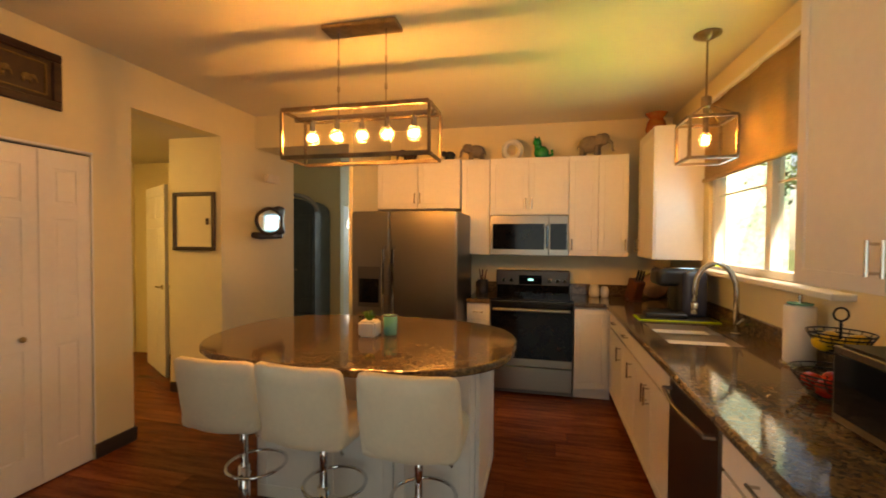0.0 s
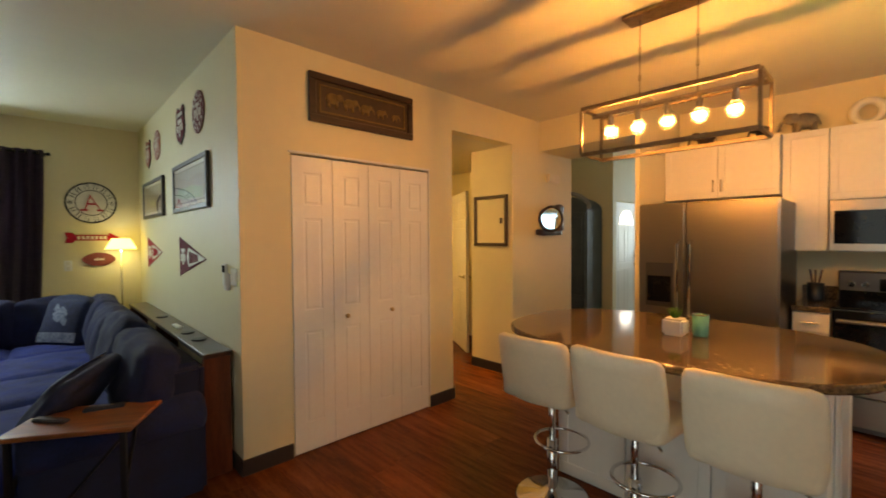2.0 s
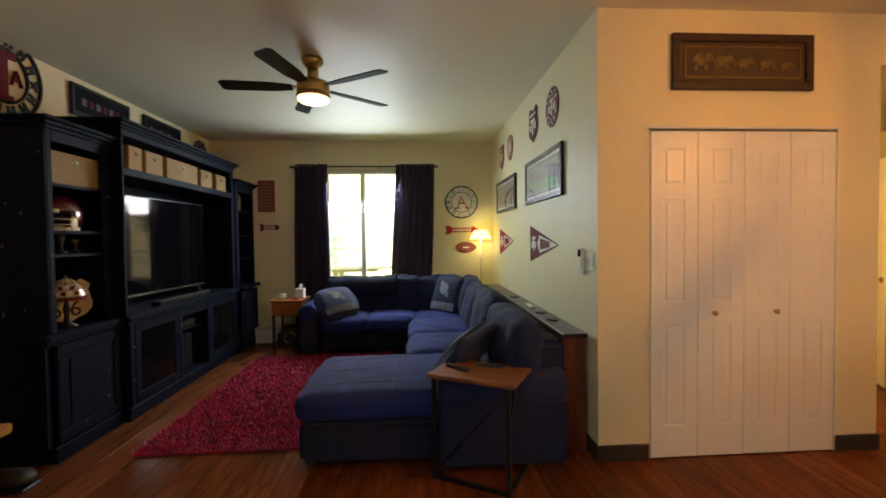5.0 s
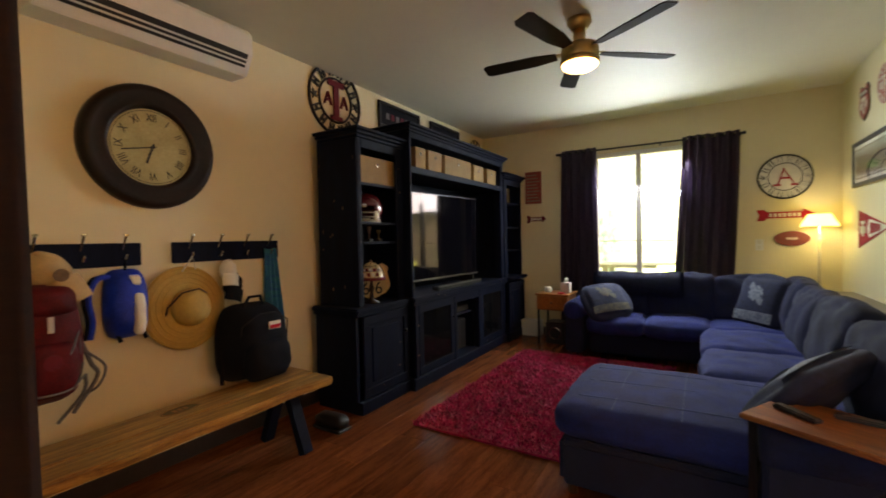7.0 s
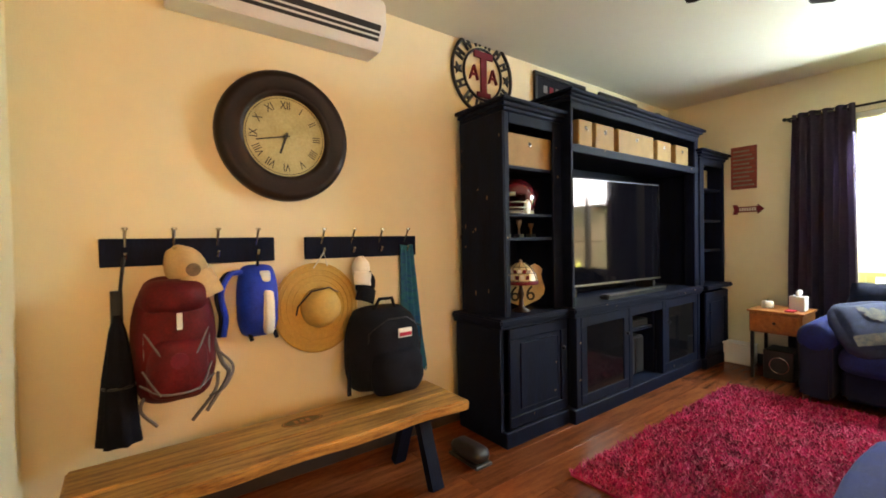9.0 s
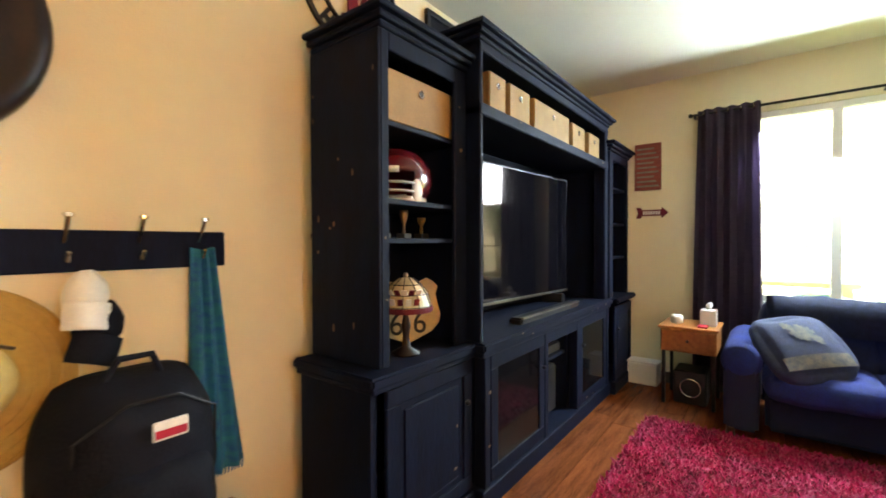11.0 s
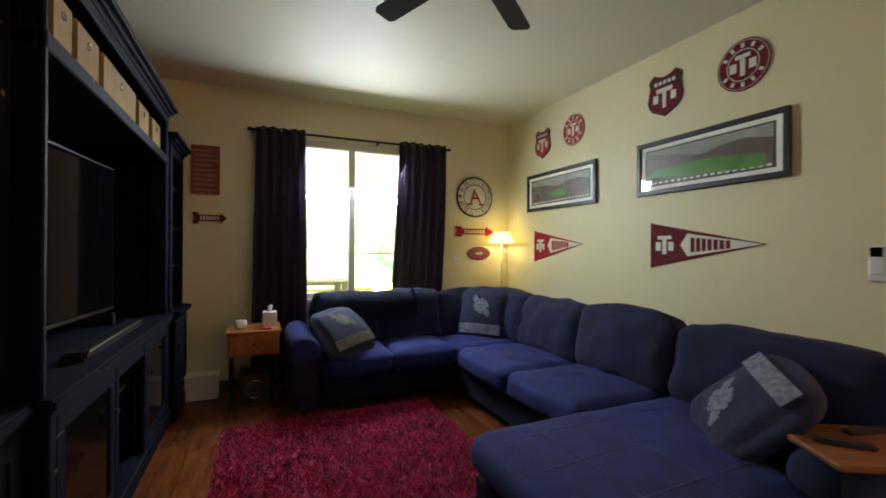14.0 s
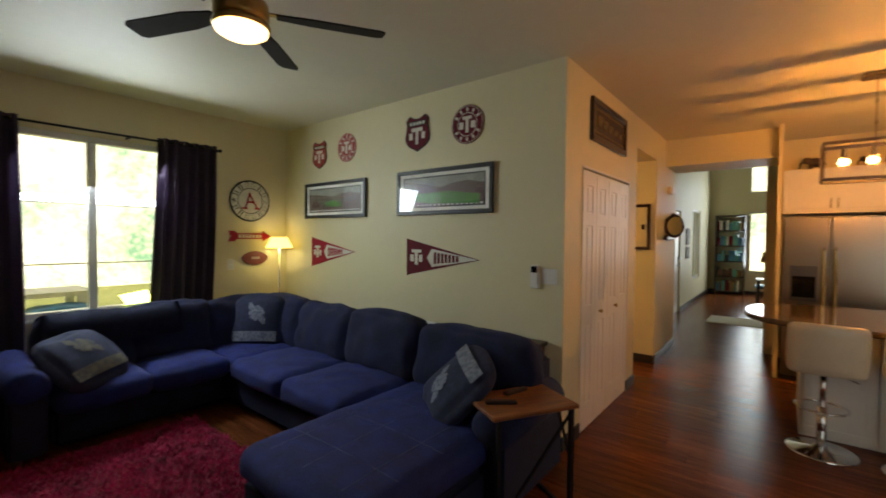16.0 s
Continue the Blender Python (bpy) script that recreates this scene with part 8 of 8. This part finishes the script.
for i in range(5):
    a = i * 1.256
    f = thing("apple", (FBX + 0.075 * math.cos(a), FBY + 0.075 * math.sin(a), 0.914), "red apple in the lower basket", "apple", "fruit in the basket")
    put("fruit", ball(0.038, 14, pose(FBX + 0.078 * math.cos(a), FBY + 0.078 * math.sin(a), 0.955), 1, 1, 0.9), APPLE, f, smooth=True)
    put("stalk", cyl(0.002, 0.985, 1.003, 6, pose(FBX + 0.078 * math.cos(a), FBY + 0.078 * math.sin(a), 0)), DARKWOOD, f)
to = thing("toaster_oven", (3.93, 0.83, 0.91), "black and steel toaster oven on the worktop", "toaster oven")
put("case", box(3.80, 4.12, 0.45, 0.90, 0.925, 1.17, 0.012, seg=2), BLACKPL, to)
put("front_frame", box(3.792, 3.802, 0.455, 0.895, 0.93, 1.165, 0.003), STEEL, to)
put("glass_door", box(3.786, 3.792, 0.58, 0.88, 0.955, 1.145, 0.002), BLACKGLASS, to)
for y in (0.50, 0.85):
    put("foot", cyl(0.015, 0.9105, 0.926, 10, pose(3.84, y, 0)), BLACKPL, to)
    put("foot", cyl(0.015, 0.9105, 0.926, 10, pose(4.06, y, 0)), BLACKPL, to)
# figurines on top of the wall cabinets
for nm, x, y, s, mt, lb, rz in (("elephant_figurine", 2.20, 3.86, 0.19, GREYSTONE, "carved grey elephant figurine on the cabinet top", 20), ("elephant_figurine", 3.36, 3.88, 0.24, GREYSTONE, "large pale grey elephant figurine on the cabinet top", 160), ("elephant_figurine", 1.92, 3.80, 0.12, BLACKPL, "small black elephant figurine on the cabinet top", 0), ("elephant_figurine", 1.46, 3.85, 0.16, DARKWOOD, "dark wooden elephant figurine above the refrigerator", 10)):
    tagged(part(nm, moved(elephant_bm(s), pose(x, y, ZT + 0.001, 0, 0, rz)), mt, None, "", True), lb, "figurine", "figurines on the cabinets")
hoop = ring(0.085, 0.03, 32, 10, pose(2.58, 3.86, ZT + 0.112, 90))
tagged(part("ring_figurine", hoop, OFFWHITE, None, "", True), "white ring shaped figurine on the cabinet top", "figurine", "figurines on the cabinets")
cat_ = ball(0.07, 16, pose(2.88, 3.86, ZT + 0.075), 1.1, 0.8, 1.05)
merge(cat_, ball(0.045, 14, pose(2.835, 3.84, ZT + 0.18)))
merge(cat_, tube([(2.85, 3.85, ZT + 0.11), (2.84, 3.84, ZT + 0.17)], 0.04, 10))
merge(cat_, tube([(2.94, 3.86, ZT + 0.04), (2.99, 3.85, ZT + 0.05), (2.985, 3.84, ZT + 0.10)], 0.016, 8))
for dx in (-0.02, 0.02):
    merge(cat_, lathe([(0.014, 0), (0.002, 0.03)], 8, pose(2.835 + dx, 3.84, ZT + 0.215)))
tagged(part("animal_figurine", cat_, GREENGLAZE, None, "", True), "bright green glazed animal figurine on the cabinet top", "figurine", "figurines on the cabinets")
vs = thing("art_glass_vase", (3.93, 3.70, 2.43), "amber and red art glass vase on the corner cabinet", "vase")
put("body", lathe([(0.05, 2.431), (0.06, 2.45), (0.095, 2.53), (0.08, 2.60), (0.06, 2.63), (0.10, 2.68), (0.095, 2.682)], 28, pose(3.93, 3.70, 0)), AMBERGLASS, vs, smooth=True)

# ---- outdoors ----
ot = thing("patio_table", (-5.4, -1.9, -0.2), "weathered patio table outside the window", "patio table")
put("top", box(-5.7, -5.0, -2.6, -1.5, 0.80, 0.85), OFFWHITE, ot)
for x in (-5.65, -5.05):
    for y in (-2.5, -1.6):
        put("leg", box(x - 0.04, x + 0.04, y - 0.04, y + 0.04, -0.2, 0.80), OFFWHITE, ot)
gr = thing("grill_cover", (-4.9, -1.8, -0.2), "blue covered planter outside the window", "planter")
put("cover", soft(-5.2, -4.7, -2.1, -1.5, -0.2, 0.70, 0.1, 0.03, 0.02, 8), BLUETHING, gr, smooth=True)


def tree(x, y, h, seed, label="leafy green tree in the yard"):
    t = thing("tree", (x, y, -0.2), label, "tree", "trees in the yard")
    r = random.Random(seed)
    wood = tube([(0, 0, 0), (0.1, 0.05, h * 0.3), (0.0, 0.1, h * 0.6), (0.05, 0, h * 0.85)], 0.16, 10, 0.05)
    tips = []
    for i in range(9):
        a, z = r.uniform(0, 6.28), h * r.uniform(0.3, 0.8)
        l = h * r.uniform(0.18, 0.34)
        e = Vector((math.cos(a) * l, math.sin(a) * l, z + l * 0.6))
        merge(wood, tube([(0.05, 0.05, z), e * 0.55 + Vector((0, 0, z * 0.45)), e], 0.06, 6, 0.015))
        tips.append(e)
    part("trunk", wood, BARK, t)
    verts, faces = [], []
    for _ in range(2600):
        c = r.choice(tips) + Vector((r.gauss(0, 0.5), r.gauss(0, 0.5), r.gauss(0, 0.45)))
        u = Vector((r.gauss(0, 1), r.gauss(0, 1), r.gauss(0, 1))).normalized()
        v = u.orthogonal().normalized()
        s = r.uniform(0.07, 0.15)
        b0 = len(verts)
        verts += [c - u * s, c + v * s * 0.5, c + u * s, c - v * s * 0.5]
        faces.append((b0, b0 + 1, b0 + 2, b0 + 3))
    me = bpy.data.meshes.new("crown")
    me.from_pydata(verts, [], faces)
    me.materials.append(LEAF)
    c = new("crown", me)
    c.parent = t


for i, (x, y, h) in enumerate(((-13, 5.4, 4.6), (-14, -8.5, 5.2), (12, 6.4, 4.8), (12, 0.5, 5.5), (9.5, 10.6, 7.0))):
    tree(x, y, h, i)

# ---- floor planks ----
PW, PLN = 0.193, 1.28
unit = box(0.0008, PLN - 0.0008, 0.0008, PW - 0.0008, -0.014, 0.0, 0.0006)
pm = bpy.data.meshes.new("plank")
unit.to_mesh(pm)
unit.free()
pm.materials.append(PLANK)
floor_ob = bpy.data.objects["floor"]
rest = bmesh.new()
rp = random.Random(4)
count = 0
rows_n = int((11.4 - TY) / PW) + 1
for j in range(rows_n):
    y = TY + j * PW
    x = WX - rp.uniform(0, PLN)
    while x < EX:
        inside = (y < 0.1 and x < LX + 0.1) or (x + PLN > -0.15 and y > NY - 0.1 and y < 4.2) or (x + PLN > -2.3 and x < 1.2 and y > 0.9)
        a, b = max(x, WX if y < 0.1 else -2.4), min(x + PLN, LX if y + PW < NY + 0.05 else EX)
        if inside and b - a > 0.05:
            near = y < 3.0 and not (y < 0.1 and x + PLN < -2.6)
            if near and count < 300:
                o = new("plank", pm)
                o.parent = floor_ob
                o.location = (a, y, 0)
                o.scale = ((b - a) / PLN, 1, 1)
                count += 1
            else:
                box(a + 0.0008, b - 0.0008, y + 0.0008, y + PW - 0.0008, -0.014, 0.0, bm=rest)
        x += PLN
far = part("far_planks", rest, PLANK, floor_ob, "dark reddish laminate planks")
tagged(far, kind="stuff")
